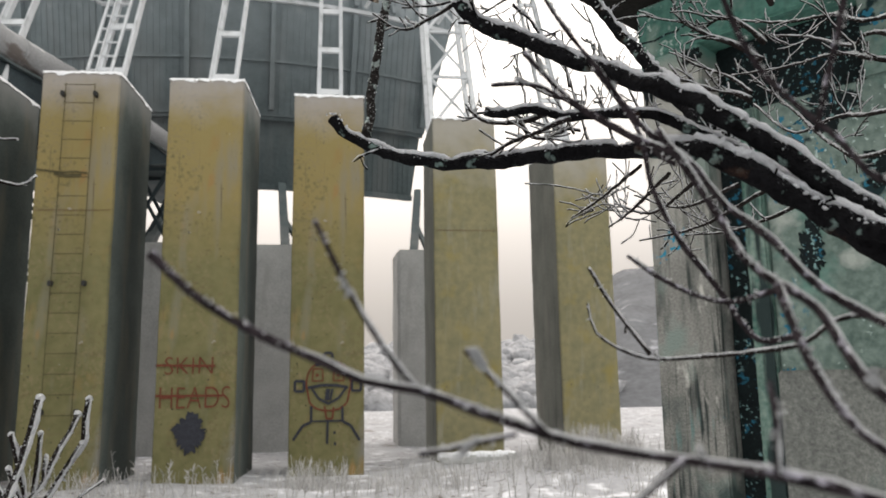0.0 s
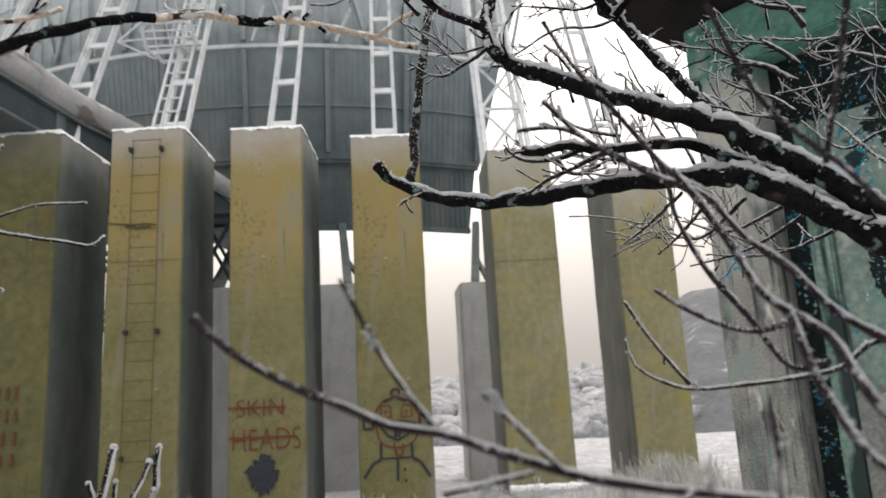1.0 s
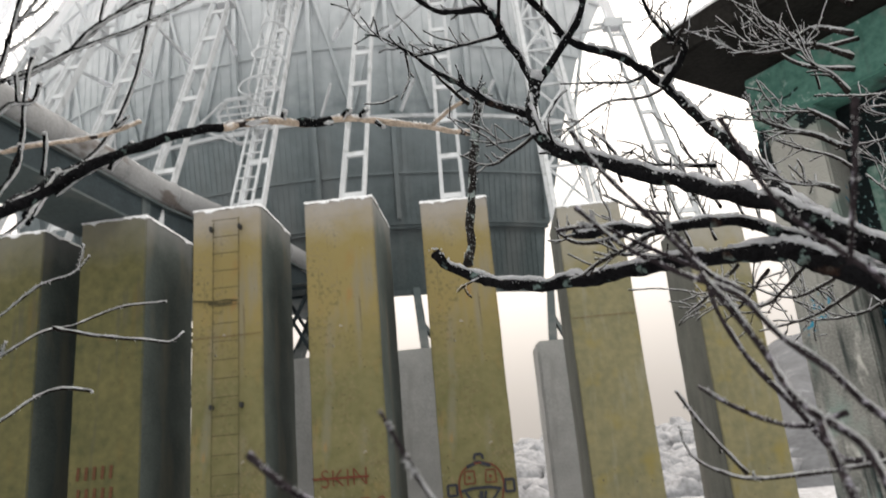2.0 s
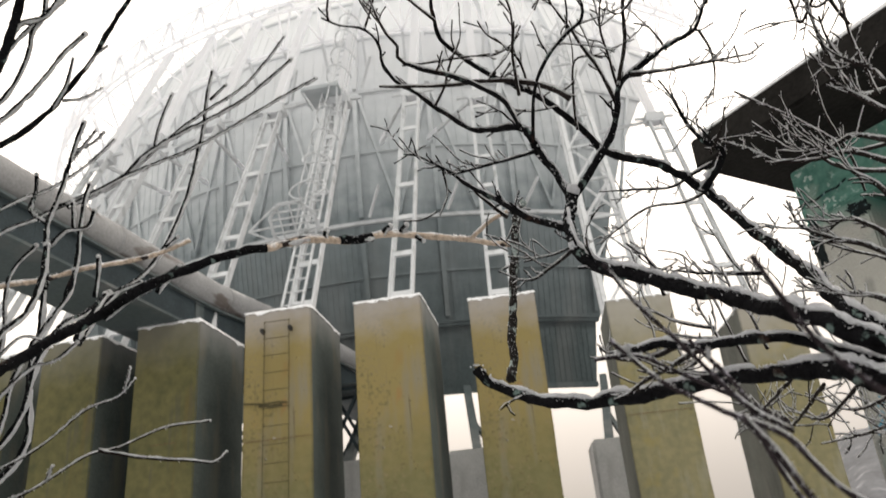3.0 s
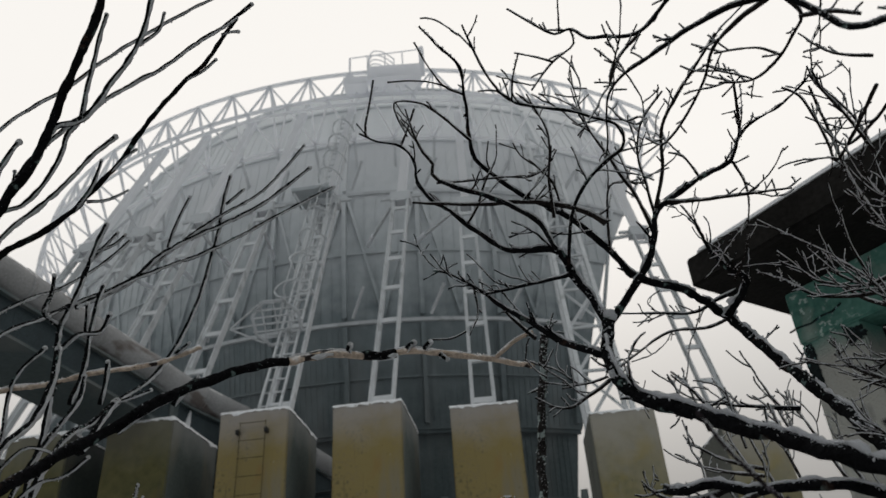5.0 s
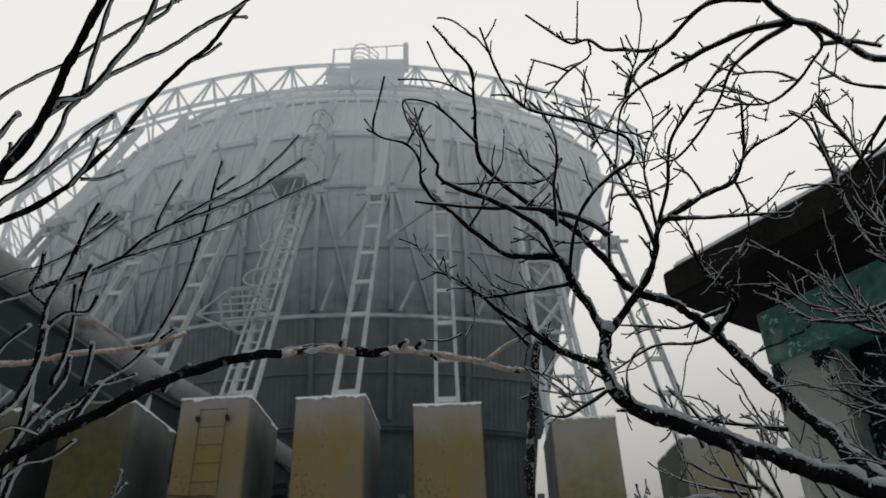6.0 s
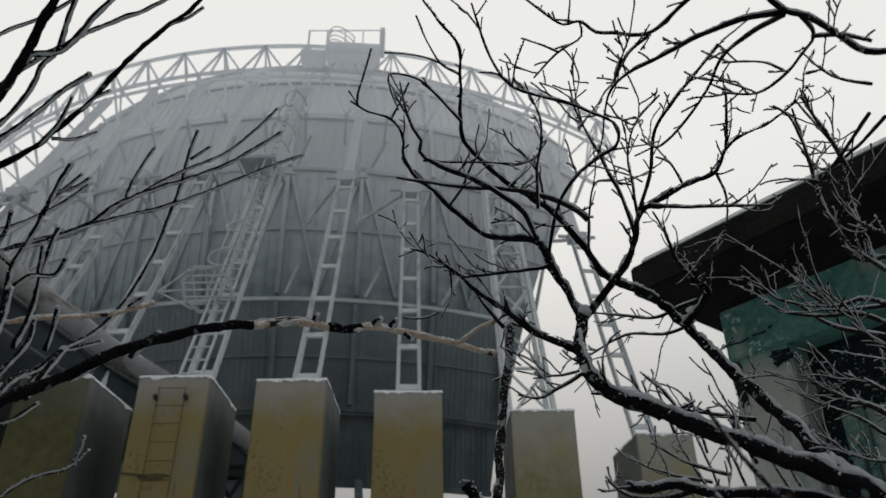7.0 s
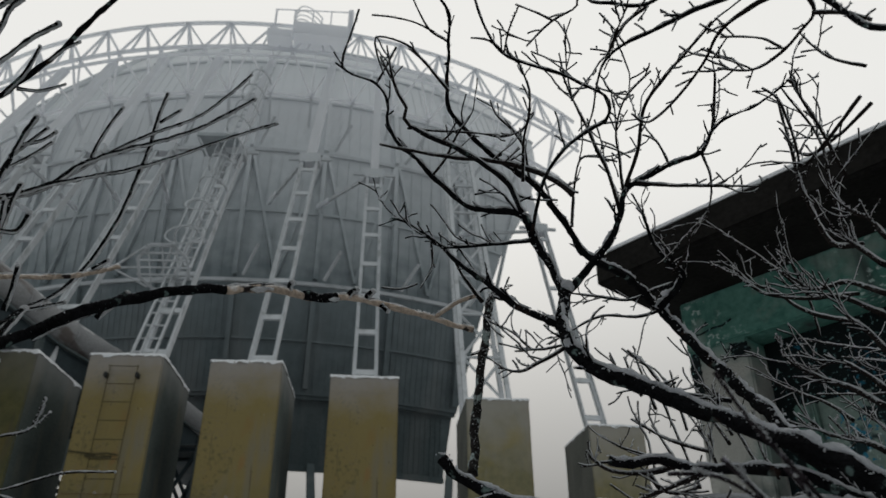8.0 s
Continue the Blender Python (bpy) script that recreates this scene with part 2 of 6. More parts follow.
def thin(m, amount):
    """Lets light through a loose crust of ice crystals."""
    nt = m.node_tree
    tr, mx = nt.nodes.new("ShaderNodeBsdfTranslucent"), nt.nodes.new("ShaderNodeMixShader")
    tr.inputs[0].default_value = (0.95, 0.96, 0.98, 1)
    mx.inputs[0].default_value = amount
    nt.links.new(nt.nodes["Principled BSDF"].outputs[0], mx.inputs[1])
    nt.links.new(tr.outputs[0], mx.inputs[2])
    nt.links.new(mx.outputs[0], nt.nodes["Material Output"].inputs[0])


thin(CRUST, 0.5)
# Sky let through these bars pales them as fog would.
thin(FOGHOAR, 0.75)
RIDGE = material("snow_ridge", (0.80, 0.81, 0.85), 0.8, vary=0.12, scale=90, fine=420, bump=0.7)
thin(RIDGE, 0.40)
BARE = material("bare_wood", (0.50, 0.40, 0.32), 0.8, vary=0.3, scale=30, fine=150, bump=0.6)
layer(BARE, (0.03, 0.022, 0.02), 28, 0.60, 0.63)
layer(BARE, (0.82, 0.80, 0.80), 60, 0.52, 0.75, up=0.22)
GREEN = material("green_paint", (0.073, 0.215, 0.173), 0.7, vary=0.30, scale=2.5, fine=30, bump=0.4, tint=(0.137, 0.304, 0.251))
layer(GREEN, (0.315, 0.378, 0.336), 3.2, 0.54, 0.66, detail=9)
layer(GREEN, (0.063, 0.089, 0.082), 4.5, 0.58, 0.72, (1.5, 1.5, 0.25), detail=8)
flakes(GREEN, (0.440, 0.545, 0.504), 40, 0.56, 0.60, 3.0, 0.52)
WALL = material("peeling_wall", (0.109, 0.163, 0.144), 0.8, vary=0.30, scale=2.2, fine=35, bump=0.4, tint=(0.208, 0.267, 0.237))
layer(WALL, (0.075, 0.217, 0.178), 1.9, 0.52, 0.62, detail=8)
layer(WALL, (0.336, 0.366, 0.336), 2.6, 0.58, 0.64, detail=9)
layer(WALL, (0.011, 0.025, 0.028), 2.3, 0.605, 0.620, detail=10)
flakes(WALL, (0.020, 0.148, 0.228), 30, 0.57, 0.60, 2.3, 0.52)
flakes(WALL, (0.376, 0.465, 0.435), 55, 0.62, 0.65, 3.4, 0.52)
# Near-black for the shade in groove and opening, and for bare patches.
RECESS = material("shade_and_flakes", (0.007, 0.012, 0.013), 0.8, vary=0.4, scale=5, fine=60, bump=0.4)
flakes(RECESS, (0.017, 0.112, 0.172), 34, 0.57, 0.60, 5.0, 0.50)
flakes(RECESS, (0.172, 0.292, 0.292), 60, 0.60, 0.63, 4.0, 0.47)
JAMB = material("green_jamb", (0.060, 0.163, 0.133), 0.75, vary=0.35, scale=4, fine=45, bump=0.4, tint=(0.198, 0.267, 0.232))
layer(JAMB, (0.020, 0.033, 0.033), 4, 0.58, 0.64, (2.5, 2.5, 0.3), detail=9)
GREYWALL = material("worn_plaster", (0.151, 0.159, 0.150), 0.9, vary=0.3, scale=3, fine=60, bump=0.3, tint=(0.240, 0.246, 0.229))
layer(GREYWALL, (0.090, 0.096, 0.092), 170, 0.50, 0.80, (1, 1, 0.7), detail=6)
layer(GREYWALL, (0.112, 0.168, 0.151), 3, 0.56, 0.70, detail=9)
layer(GREYWALL, (0.358, 0.369, 0.347), 5, 0.62, 0.72, detail=9)
PILASTER = material("weathered_pilaster", (0.240, 0.237, 0.220), 0.9, vary=0.35, scale=5, fine=90, bump=0.5)
layer(PILASTER, (0.061, 0.068, 0.064), 320, 0.48, 0.80, (1, 1, 0.6), detail=9)
layer(PILASTER, (0.070, 0.078, 0.074), 9, 0.50, 0.75, (1.5, 1.5, 0.5), detail=12)
layer(PILASTER, (0.025, 0.034, 0.033), 7, 0.54, 0.66, (4.5, 4.5, 0.35), detail=12)
layer(PILASTER, (0.124, 0.190, 0.180), 7, 0.62, 0.68, (2.2, 2.2, 0.28), detail=11)
layer(PILASTER, (0.469, 0.459, 0.425), 10, 0.60, 0.66, (1, 1, 0.35), detail=10)
tone(PILASTER, (0.403, 0.397, 0.364), 2.05, 2.45, 0.25, 0.85)
layer(PILASTER, (0.202, 0.246, 0.224), 5, 0.55, 0.68, detail=9)
tone(PILASTER, (0.085, 0.235, 0.195), 2.90, 3.03, 0.12, 0.95)
layer(PILASTER, (0.050, 0.072, 0.068), 4.0, 0.54, 0.66, (1, 1, 0.6), detail=10)
flakes(PILASTER, (0.022, 0.212, 0.324), 40, 0.55, 0.58, 4.0, 0.62)
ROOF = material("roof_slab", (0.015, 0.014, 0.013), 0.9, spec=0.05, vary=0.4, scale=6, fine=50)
RED = material("red_spray", (0.155, 0.048, 0.030), 0.8, vary=0.3, scale=20, fine=80, bump=0)
MAROON = material("old_red_spray", (0.12, 0.055, 0.03), 0.8, vary=0.3, scale=20, fine=80, bump=0)
BLACK = material("black_spray", (0.04, 0.042, 0.052), 0.8, vary=0.3, scale=20, fine=80, bump=0)

# ---- building blocks ----
def mesh_of(name, bm, mat, smooth=False):
    me = bpy.data.meshes.new(name)
    bmesh.ops.recalc_face_normals(bm, faces=bm.faces)
    bm.to_mesh(me)
    bm.free()
    for m in (mat if isinstance(mat, (list, tuple)) else [mat]):
        me.materials.append(m)
    if smooth:
        me.shade_smooth()
    return me


def thing(name, label, category, at=(0, 0, 0), group="", kind=""):
    ob = new(name)
    ob.empty_display_size = 0.1
    ob.location = at
    return tagged(ob, label, category, group, kind)


def part(name, bm, mat, parent, label="", smooth=False):
    """One mesh under a thing; the mesh is given in the thing's own coordinates."""
    ob = new(name, mesh_of(name, bm, mat, smooth))
    ob.parent = parent
    return tagged(ob, label)


def solid(name, bm, mat, label, category, group="", kind="", smooth=False):
    return tagged(new(name, mesh_of(name, bm, mat, smooth)), label, category, group, kind)


def box(bm, lo, hi, bevel=0.0):
    lo, hi = Vector(lo), Vector(hi)
    r = bmesh.ops.create_cube(bm, size=1, matrix=Matrix.LocRotScale((lo + hi) / 2, None, hi - lo))
    if bevel:
        es = list({e for v in r["verts"] for e in v.link_edges})
        bmesh.ops.bevel(bm, geom=es, offset=bevel, segments=2, affect="EDGES", clamp_overlap=True)
    return r


def beam(bm, a, b, w, h=None, up=(0, 0, 1)):
    """A bar of w by h from a to b."""
    a, b, h = Vector(a), Vector(b), h or w
    d = (b - a).normalized()
    s = d.cross(Vector(up))
    s = s.normalized() if s.length > 1e-4 else Vector((1, 0, 0))
    u = s.cross(d)
    vs = [bm.verts.new(p + s * i * w / 2 + u * j * h / 2) for p in (a, b) for i, j in ((-1, -1), (1, -1), (1, 1), (-1, 1))]
    for f in ((3, 2, 1, 0), (4, 5, 6, 7), (0, 1, 5, 4), (1, 2, 6, 5), (2, 3, 7, 6), (3, 0, 4, 7)):
        bm.faces.new([vs[i] for i in f])


def tube(bm, pts, radii, n=8, cap=True):
    pts = [Vector(p) for p in pts]
    d = (pts[1] - pts[0]).normalized()
    s = d.orthogonal().normalized()
    rings = []
    for i, p in enumerate(pts):
        a, b = pts[max(i - 1, 0)], pts[min(i + 1, len(pts) - 1)]
        d = (b - a).normalized()
        s = (s - d * s.dot(d)).normalized()
        u = d.cross(s)
        r = radii[i]
        rings.append([bm.verts.new(p + (s * math.cos(k * math.tau / n) + u * math.sin(k * math.tau / n)) * r) for k in range(n)])
    for r0, r1 in zip(rings, rings[1:]):
        for k in range(n):
            bm.faces.new((r0[k], r0[(k + 1) % n], r1[(k + 1) % n], r1[k]))
    if cap:
        bm.faces.new(rings[0][::-1])
        bm.faces.new(rings[-1])


def polar(r, deg, z=0.0):
    """A place on the ring that the great shell is built about; 0 degrees points to the path."""
    return Vector((AXIS[0] + r * math.sin(radians(deg)), AXIS[1] - r * math.cos(radians(deg)), z))


AXIS = (-9.6, 39.7)


# ---- ground ----
def relief(x, y):
    z = 0.07 * noise.noise((x * 0.35, y * 0.35, 0)) + 0.04 * noise.noise((x * 1.3, y * 1.3, 4))
    bank = math.exp(-((x - 2.2) / 2.6) ** 2 - ((y - 12.8) / 2.2) ** 2)
    far = max(0.0, math.hypot(x + 4, y - 18) - 34)
    near = math.exp(-((y - 10.6) / 2.6) ** 2)
    mound = 0.10 * noise.noise((x * 0.9, y * 0.9, 7)) + 0.05 * noise.noise((x * 2.6, y * 2.6, 2))
    return z + 0.32 * bank + near * mound + min(far, 60) * 0.015


bm = bmesh.new()
xs = [-1500, -700, -350, -180, -100, -60] + [-40 + i * 0.8 for i in range(38)] + [-9.8 + i * 0.3 for i in range(60)] + [8.2 + i * 0.8 for i in range(40)] + [60, 100, 180, 350, 700, 1500]
ys = [-1500, -600, -250, -100, -40, -15] + [-6 + i * 0.8 for i in range(17)] + [7.6 + i * 0.3 for i in range(28)] + [16 + i * 0.8 for i in range(54)] + [75, 100, 150, 250, 500, 900, 1500]
grid = [[bm.verts.new((x, y, relief(x, y))) for x in xs] for y in ys]
for j in range(len(ys) - 1):
    for i in range(len(xs) - 1):
        bm.faces.new((grid[j][i], grid[j][i + 1], grid[j + 1][i + 1], grid[j + 1][i]))
for f in bm.faces:
    c = f.calc_center_median()
    f.material_index = 1 if c.y + 0.8 * noise.noise((c.x * 0.4, 0, 0)) < 8.0 else 0
solid("ground", bm, [FIELD, BOUNCE], "snow-covered uneven ground under the pillars", "ground", kind="structure", smooth=True)

# the slope beyond, with snow and frosted scrub
def slope(d, a):
    """The height of the far slope at a distance and an angle from the path."""
    u = (d - 46) / 94
    crest = 5.2 + 11.5 / (1 + math.exp(-(math.degrees(a) - 10.5) * 1.3))
    rise = min(1.0, u * 6)
    return -0.6 + 0.8 * rise + crest * math.sin(min(1, u * 1.2) * math.pi / 2) + rise * (1.2 * noise.noise((d * 0.06, a * 9, 3)) + 0.5 * noise.noise((d * 0.3, a * 40, 8)))


bm = bmesh.new()
n, m = 200, 40
rows = []
for j in range(m + 1):
    row = []
    for i in range(n + 1):
        a = radians(-60 + 120 * i / n)
        d = 46 + 94 * j / m
        row.append(bm.verts.new((d * math.sin(a), d * math.cos(a), slope(d, a))))
    rows.append(row)
for j in range(m):
    for i in range(n):
        bm.faces.new((rows[j][i], rows[j][i + 1], rows[j + 1][i + 1], rows[j + 1][i]))
solid("backdrop", bm, HILL, "distant slope with snow patches and frosted scrub", "hill", kind="structure", smooth=True)

hrng = random.Random(21)
seed = bmesh.new()
bmesh.ops.create_icosphere(seed, subdivisions=2, radius=1)
ball = [v.co.copy() for v in seed.verts]
skin = [[v.index for v in f.verts] for f in seed.faces]
seed.free()
verts, faces = [], []
for _ in range(1100):
    a, d = radians(hrng.uniform(-14, 11)), 48 + 50 * hrng.random() ** 1.3
    r = hrng.uniform(0.35, 1.0) * (0.8 + d / 120)
    c = Vector((d * math.sin(a), d * math.cos(a), slope(d, a) + r * 0.25))
    k = len(verts)
    for v in ball:
        h = 1 + 0.5 * noise.noise(v * 1.7 + c) + 0.45 * noise.noise(v * 4.5 + c) + 0.30 * noise.noise(v * 11 + c)
        verts.append(tuple(c + Vector((v.x * r * 1.2, v.y * r, v.z * r * 0.85)) * h))
    faces.extend([[i + k for i in f] for f in skin])
me = bpy.data.meshes.new("scrub")
me.from_pydata(verts, [], faces)
me.materials.append(SCRUBBY)
me.shade_smooth()
tagged(new("scrub", me), "frosted grey bushes crowded on the far slope", "scrub", kind="stuff")

# ---- the pillars ----
# x and y of the front face at the top, heading
PILLARS = [(-14.7, 13.0, -2.0), (-12.55, 12.75, 0.0), (-10.42, 12.60, 1.5), (-8.310, 12.621, 2.6), (-6.164, 12.890, 5.0), (-4.121, 13.307, 4.8), (-2.069, 14.193, 8.0), (0.508, 15.598, 7.2), (3.239, 17.547, 10.4)]
TOP, DEPTH = 6.978, 1.92


def pillar_bm(depth=DEPTH, top=TOP, wide=1.30, foot=1.325, bevel=0.02):
    """A tapered concrete pillar with worn edges; its front face carries the paint."""
    bm = bmesh.new()
    a, b = wide / 2, foot / 2
    levels = 14
    rings = []
    for k in range(levels + 1):
        t = k / levels
        w, z, y0 = b + (a - b) * t, -0.4 + (top + 0.4) * t, -0.053 * (1 - t)
        rings.append([bm.verts.new((sx * w, y, z)) for sx, y in ((-1, y0), (-0.33, y0), (0.33, y0), (1, y0), (1, depth), (-1, depth))])
    for r0, r1 in zip(rings, rings[1:]):
        for i in range(6):
            bm.faces.new((r0[i], r0[(i + 1) % 6], r1[(i + 1) % 6], r1[i]))
    bm.faces.new(rings[0][::-1])
    bm.faces.new(rings[-1])
    bm.normal_update()
    sharp = [e for e in bm.edges if e.calc_face_angle(0) > 0.7]
    bmesh.ops.bevel(bm, geom=sharp, offset=bevel, segments=2, affect="EDGES")
    for v in bm.verts:
        v.co += Vector((noise.noise(v.co * 1.7), 0.6 * noise.noise(v.co * 1.7 + Vector((5, 0, 0))), 0.3 * noise.noise(v.co * 3))) * 0.012
    bm.normal_update()
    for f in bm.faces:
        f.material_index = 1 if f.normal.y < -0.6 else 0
    return bm


def snow_bm(wide, depth, z, thick=0.05, seed=0.0):
    bm = bmesh.new()
    n, m = 44, 24
    g = []
    for j in range(m + 1):
        row = []
        for i in range(n + 1):
            u, v = i / n, j / m
            edge = min(u, 1 - u, v, 1 - v)
            h = thick * (0.7 + 0.7 * noise.noise((u * 7, v * 7, seed)) + 0.5 * noise.noise((u * 23, v * 17, seed))) * (0.35 + 0.65 * min(1, edge * 8))
            over = 0.022 * noise.noise((u * 19, v * 9, seed + 3))
            row.append(bm.verts.new(((u - 0.5) * (wide + 0.01 + over), v * depth - 0.004 + over, z + max(0.004, h))))
        g.append(row)
    for j in range(m):
        for i in range(n):
            bm.faces.new((g[j][i], g[j][i + 1], g[j + 1][i + 1], g[j + 1][i]))
    r = bmesh.ops.extrude_edge_only(bm, edges=[e for e in bm.edges if e.is_boundary])
    for v in r["geom"]:
        if isinstance(v, bmesh.types.BMVert):
            v.co.z = z - 0.030 - 0.09 * max(0, noise.noise(v.co * 4 + Vector((seed, 0, 0)))) - 0.05 * max(0, noise.noise(v.co * 14))
            v.co.y += -0.007 if v.co.y < depth / 2 else 0.003
            v.co.x += 0.007 if v.co.x > 0 else -0.007
    return bm


frames, pillars = [], []
for i, (x, y, h) in enumerate(PILLARS):
    p = thing("pillar", "tall concrete pillar, front painted %s, snow on its top" % ("yellow darkened as in dim light" if i <= 3 else "yellow" if i <= 6 else "yellow paled as by fog"), "pillar", (x, y, 0), "pillars round the steel shell")
    p.rotation_euler = (0, 0, radians(h))
    part("body", pillar_bm(), [SIDE if i <= 6 else LITSIDE, DIMYELLOW if i <= 3 else YELLOW if i <= 6 else FOGPALE], p)
    part("snow_cap", snow_bm(1.3, DEPTH, TOP + 0.004, 0.04, i * 3.7), SNOW, p, "thin crust of snow", True)
    pillars.append(p)
    frames.append(Matrix.Translation((x, y, 0)) @ Matrix.Rotation(radians(h), 4, "Z"))
FRAME_TEXT, FRAME_LADDER, FRAME_WORDS, FRAME_DRAWING, FRAME_TOWER = frames[3], frames[4], frames[5], frames[6], frames[7]

# the lower inner pillars, each with the slanting column that carries the edge of the shell
INNER = 5.05
for x, y, h, base, lean in ((-7.3, 18.7, 3.0, 0.0, -0.6), (-4.0, 19.3, 6.0, 0.0, -0.88), (-0.50, 20.4, 9.0, -0.24, -0.23)):
    p = thing("inner_pillar", "low grey bare concrete pillar under the steel shell", "pillar", (x, y, 0), "inner pillars under the shell")
    p.rotation_euler = (0, 0, radians(h))
    part("body", pillar_bm(1.4, INNER, 1.30, 1.32, 0.06), [CONCRETE, CONCRETE], p)
    k = thing("shell_column", "slanting steel column with a short brace on a pillar", "steel column", (x, y, 0), "columns under the shell")
    bm = bmesh.new()
    beam(bm, (base, 0.6, INNER - 0.02), (lean, 4.25, 7.62), 0.22, 0.26)
    part("post", bm, STEEL, k)
    bm = bmesh.new()
    beam(bm, (base + 0.42, 0.9, INNER - 0.02), (base + (lean - base) * 0.44, 2.2, 6.18), 0.11, 0.11)
    part("brace", bm, STEEL, k)

# ---- the legs on the pillars ----
LEAN, FOOT = 0.47, 1.2


def leg_at(x, z, out=0.0):
    return Vector((x, FOOT + (z - TOP) * LEAN - out, z))


def leg(m, wide=0.46, split=15.2, end=21.4):
    t = thing("lattice_leg", "frost-white steel lattice leg leaning inward from a pillar", "steel leg", group="legs of the shell")
    t.matrix_world = m
    for s in (-1, 1):
        bm = bmesh.new()
        beam(bm, leg_at(s * wide / 2, TOP), leg_at(s * wide / 2 * 0.86, split), 0.075, 0.13)
        part("chord", bm, FROST, t)
        bm = bmesh.new()
        beam(bm, leg_at(s * (wide / 2 + 0.030), TOP, 0.06), leg_at(s * (wide / 2 * 0.86 + 0.030), split, 0.06), 0.018, 0.17)
        part("flange", bm, FROST, t)
    z = TOP + 0.62
    while z < split - 0.2:
        bm = bmesh.new()
        h = wide / 2 * (1 - 0.14 * (z - TOP) / (split - TOP)) - 0.03
        beam(bm, leg_at(-h, z, 0.03), leg_at(h, z, 0.03), 0.15, 0.05, (0, 1, -LEAN))
        part("batten", bm, FROST, t)
        z += 1.17
    bm = bmesh.new()
    beam(bm, leg_at(0, split - 0.25), leg_at(0, end), 0.26, 0.20)
    part("upper_column", bm, FOGHOAR, t, "frosted box column, whitened as by fog")
    bm = bmesh.new()
    box(bm, leg_at(-0.30, split - 0.2, 0.10), leg_at(0.30, split + 0.12, -0.14), 0.01)
    part("joint_plate", bm, FROST, t)
    bm = bmesh.new()
    beam(bm, leg_at(-0.62, split + 0.02, 0.0), leg_at(0.62, split + 0.02, 0.0), 0.07, 0.09)
    part("cross_arm", bm, FROST, t)
    bm = bmesh.new()
    box(bm, (-0.34, FOOT - 0.2, TOP - 0.01), (0.34, FOOT + 0.55, TOP + 0.05))
    part("base_plate", bm, FROST, t)
    # the strut that ties the joint to the shell
    p = m @ leg_at(0, split - 0.15)
    deg = math.degrees(math.atan2(p.x - AXIS[0], AXIS[1] - p.y)) - 3.9
    back = m.inverted()
    foot, top = back @ polar(18.15, deg, 16.0), leg_at(-0.2, split - 0.15)
    bm = bmesh.new()
    beam(bm, foot, foot.lerp(top, 0.97), 0.07, 0.10)
    part("strut", bm, FROST, t)
    bm = bmesh.new()
    beam(bm, foot, foot.lerp(top, 0.25), 0.11, 0.15)
    part("strut_shoe", bm, FOGHOAR, t)
    return t


for i, m in enumerate(frames):
    if i != 7:
        leg(m)

# the braced tower on one pillar
tower = thing("braced_tower", "frosted steel tower of four chords with crossed bracing", "steel tower", group="legs of the shell")
tower.matrix_world = FRAME_TOWER
for s in (-1, 1):
    for o in (0.0, -0.75):
        bm = bmesh.new()
        beam(bm, leg_at(s * 0.50, TOP, o), leg_at(s * 0.36, 20.5, o), 0.11, 0.11)
        part("chord", bm, FROST, tower)
for k in range(9):
    z0, z1 = TOP + 0.25 + k * 1.45, TOP + 0.25 + (k + 1) * 1.45
    w0, w1 = 0.5 - 0.0104 * (z0 - TOP), 0.5 - 0.0104 * (z1 - TOP)
    for a, b in (((-w0, z0), (w1, z1)), ((w0, z0), (-w1, z1)), ((-w0, z0), (w0, z0))):
        bm = bmesh.new()
        beam(bm, leg_at(a[0], a[1], 0.0), leg_at(b[0], b[1], 0.0), 0.07, 0.06)
        part("brace", bm, FROST, tower)

# ---- the steel shell ----
PROFILE = [(16.70, 7.55), (16.85, 9.7), (17.15, 9.75), (17.75, 13.2), (17.95, 15.8), (17.95, 18.3), (17.55, 21.0), (16.6, 23.6), (15.0, 26.0), (12.4, 28.2), (8.8, 30.0)]
CUT = [(7.5, 31.0), (9.7, 32.0), (15.0, 35.5), (17.3, 40.0), (21.0, 46.0), (24.0, 50.0), (30.2, 56.0)]


def lerp(table, z):
    for (z0, a0), (z1, a1) in zip(table, table[1:]):
        if z <= z1:
            return a0 + (a1 - a0) * (z - z0) / (z1 - z0)
    return table[-1][1]


def shell_r(z):
    return lerp([(zz, r) for r, zz in PROFILE], z)


def arc_sheet(bm, prof, first, n, thick):
    """A curved wall with thickness, from the angle first to the slanting end of the shell."""
    layers = []
    for dr in (0.0, -thick):
        layers.append([[bm.verts.new(polar(r + dr, first + (lerp(CUT, z) - first) * k / n, z)) for k in range(n + 1)] for r, z in prof])
    o, i = layers
    for a, b in zip(range(len(prof) - 1), range(1, len(prof))):
        for k in range(n):
            bm.faces.new((o[a][k], o[a][k + 1], o[b][k + 1], o[b][k]))
            bm.faces.new((i[b][k], i[b][k + 1], i[a][k + 1], i[a][k]))
        for k in (0, n):
            bm.faces.new((o[a][k], o[b][k], i[b][k], i[a][k]))
    for a in (0, len(prof) - 1):
        for k in range(n):
            bm.faces.new((o[a][k], i[a][k], i[a][k + 1], o[a][k + 1]))


def arc_bar(bm, r, z, a0, a1, w, n):
    """A bent square bar round the axis."""
    tube(bm, [polar(r, a0 + (a1 - a0) * k / n, z) for k in range(n + 1)], [w * 0.7] * (n + 1), 4)


FIRST = -98.0
shell = thing("steel_shell", "huge grey sheet-steel shell, curved, ribbed and streaked", "steel shell")
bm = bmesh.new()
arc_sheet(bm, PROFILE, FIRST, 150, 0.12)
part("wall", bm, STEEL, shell)
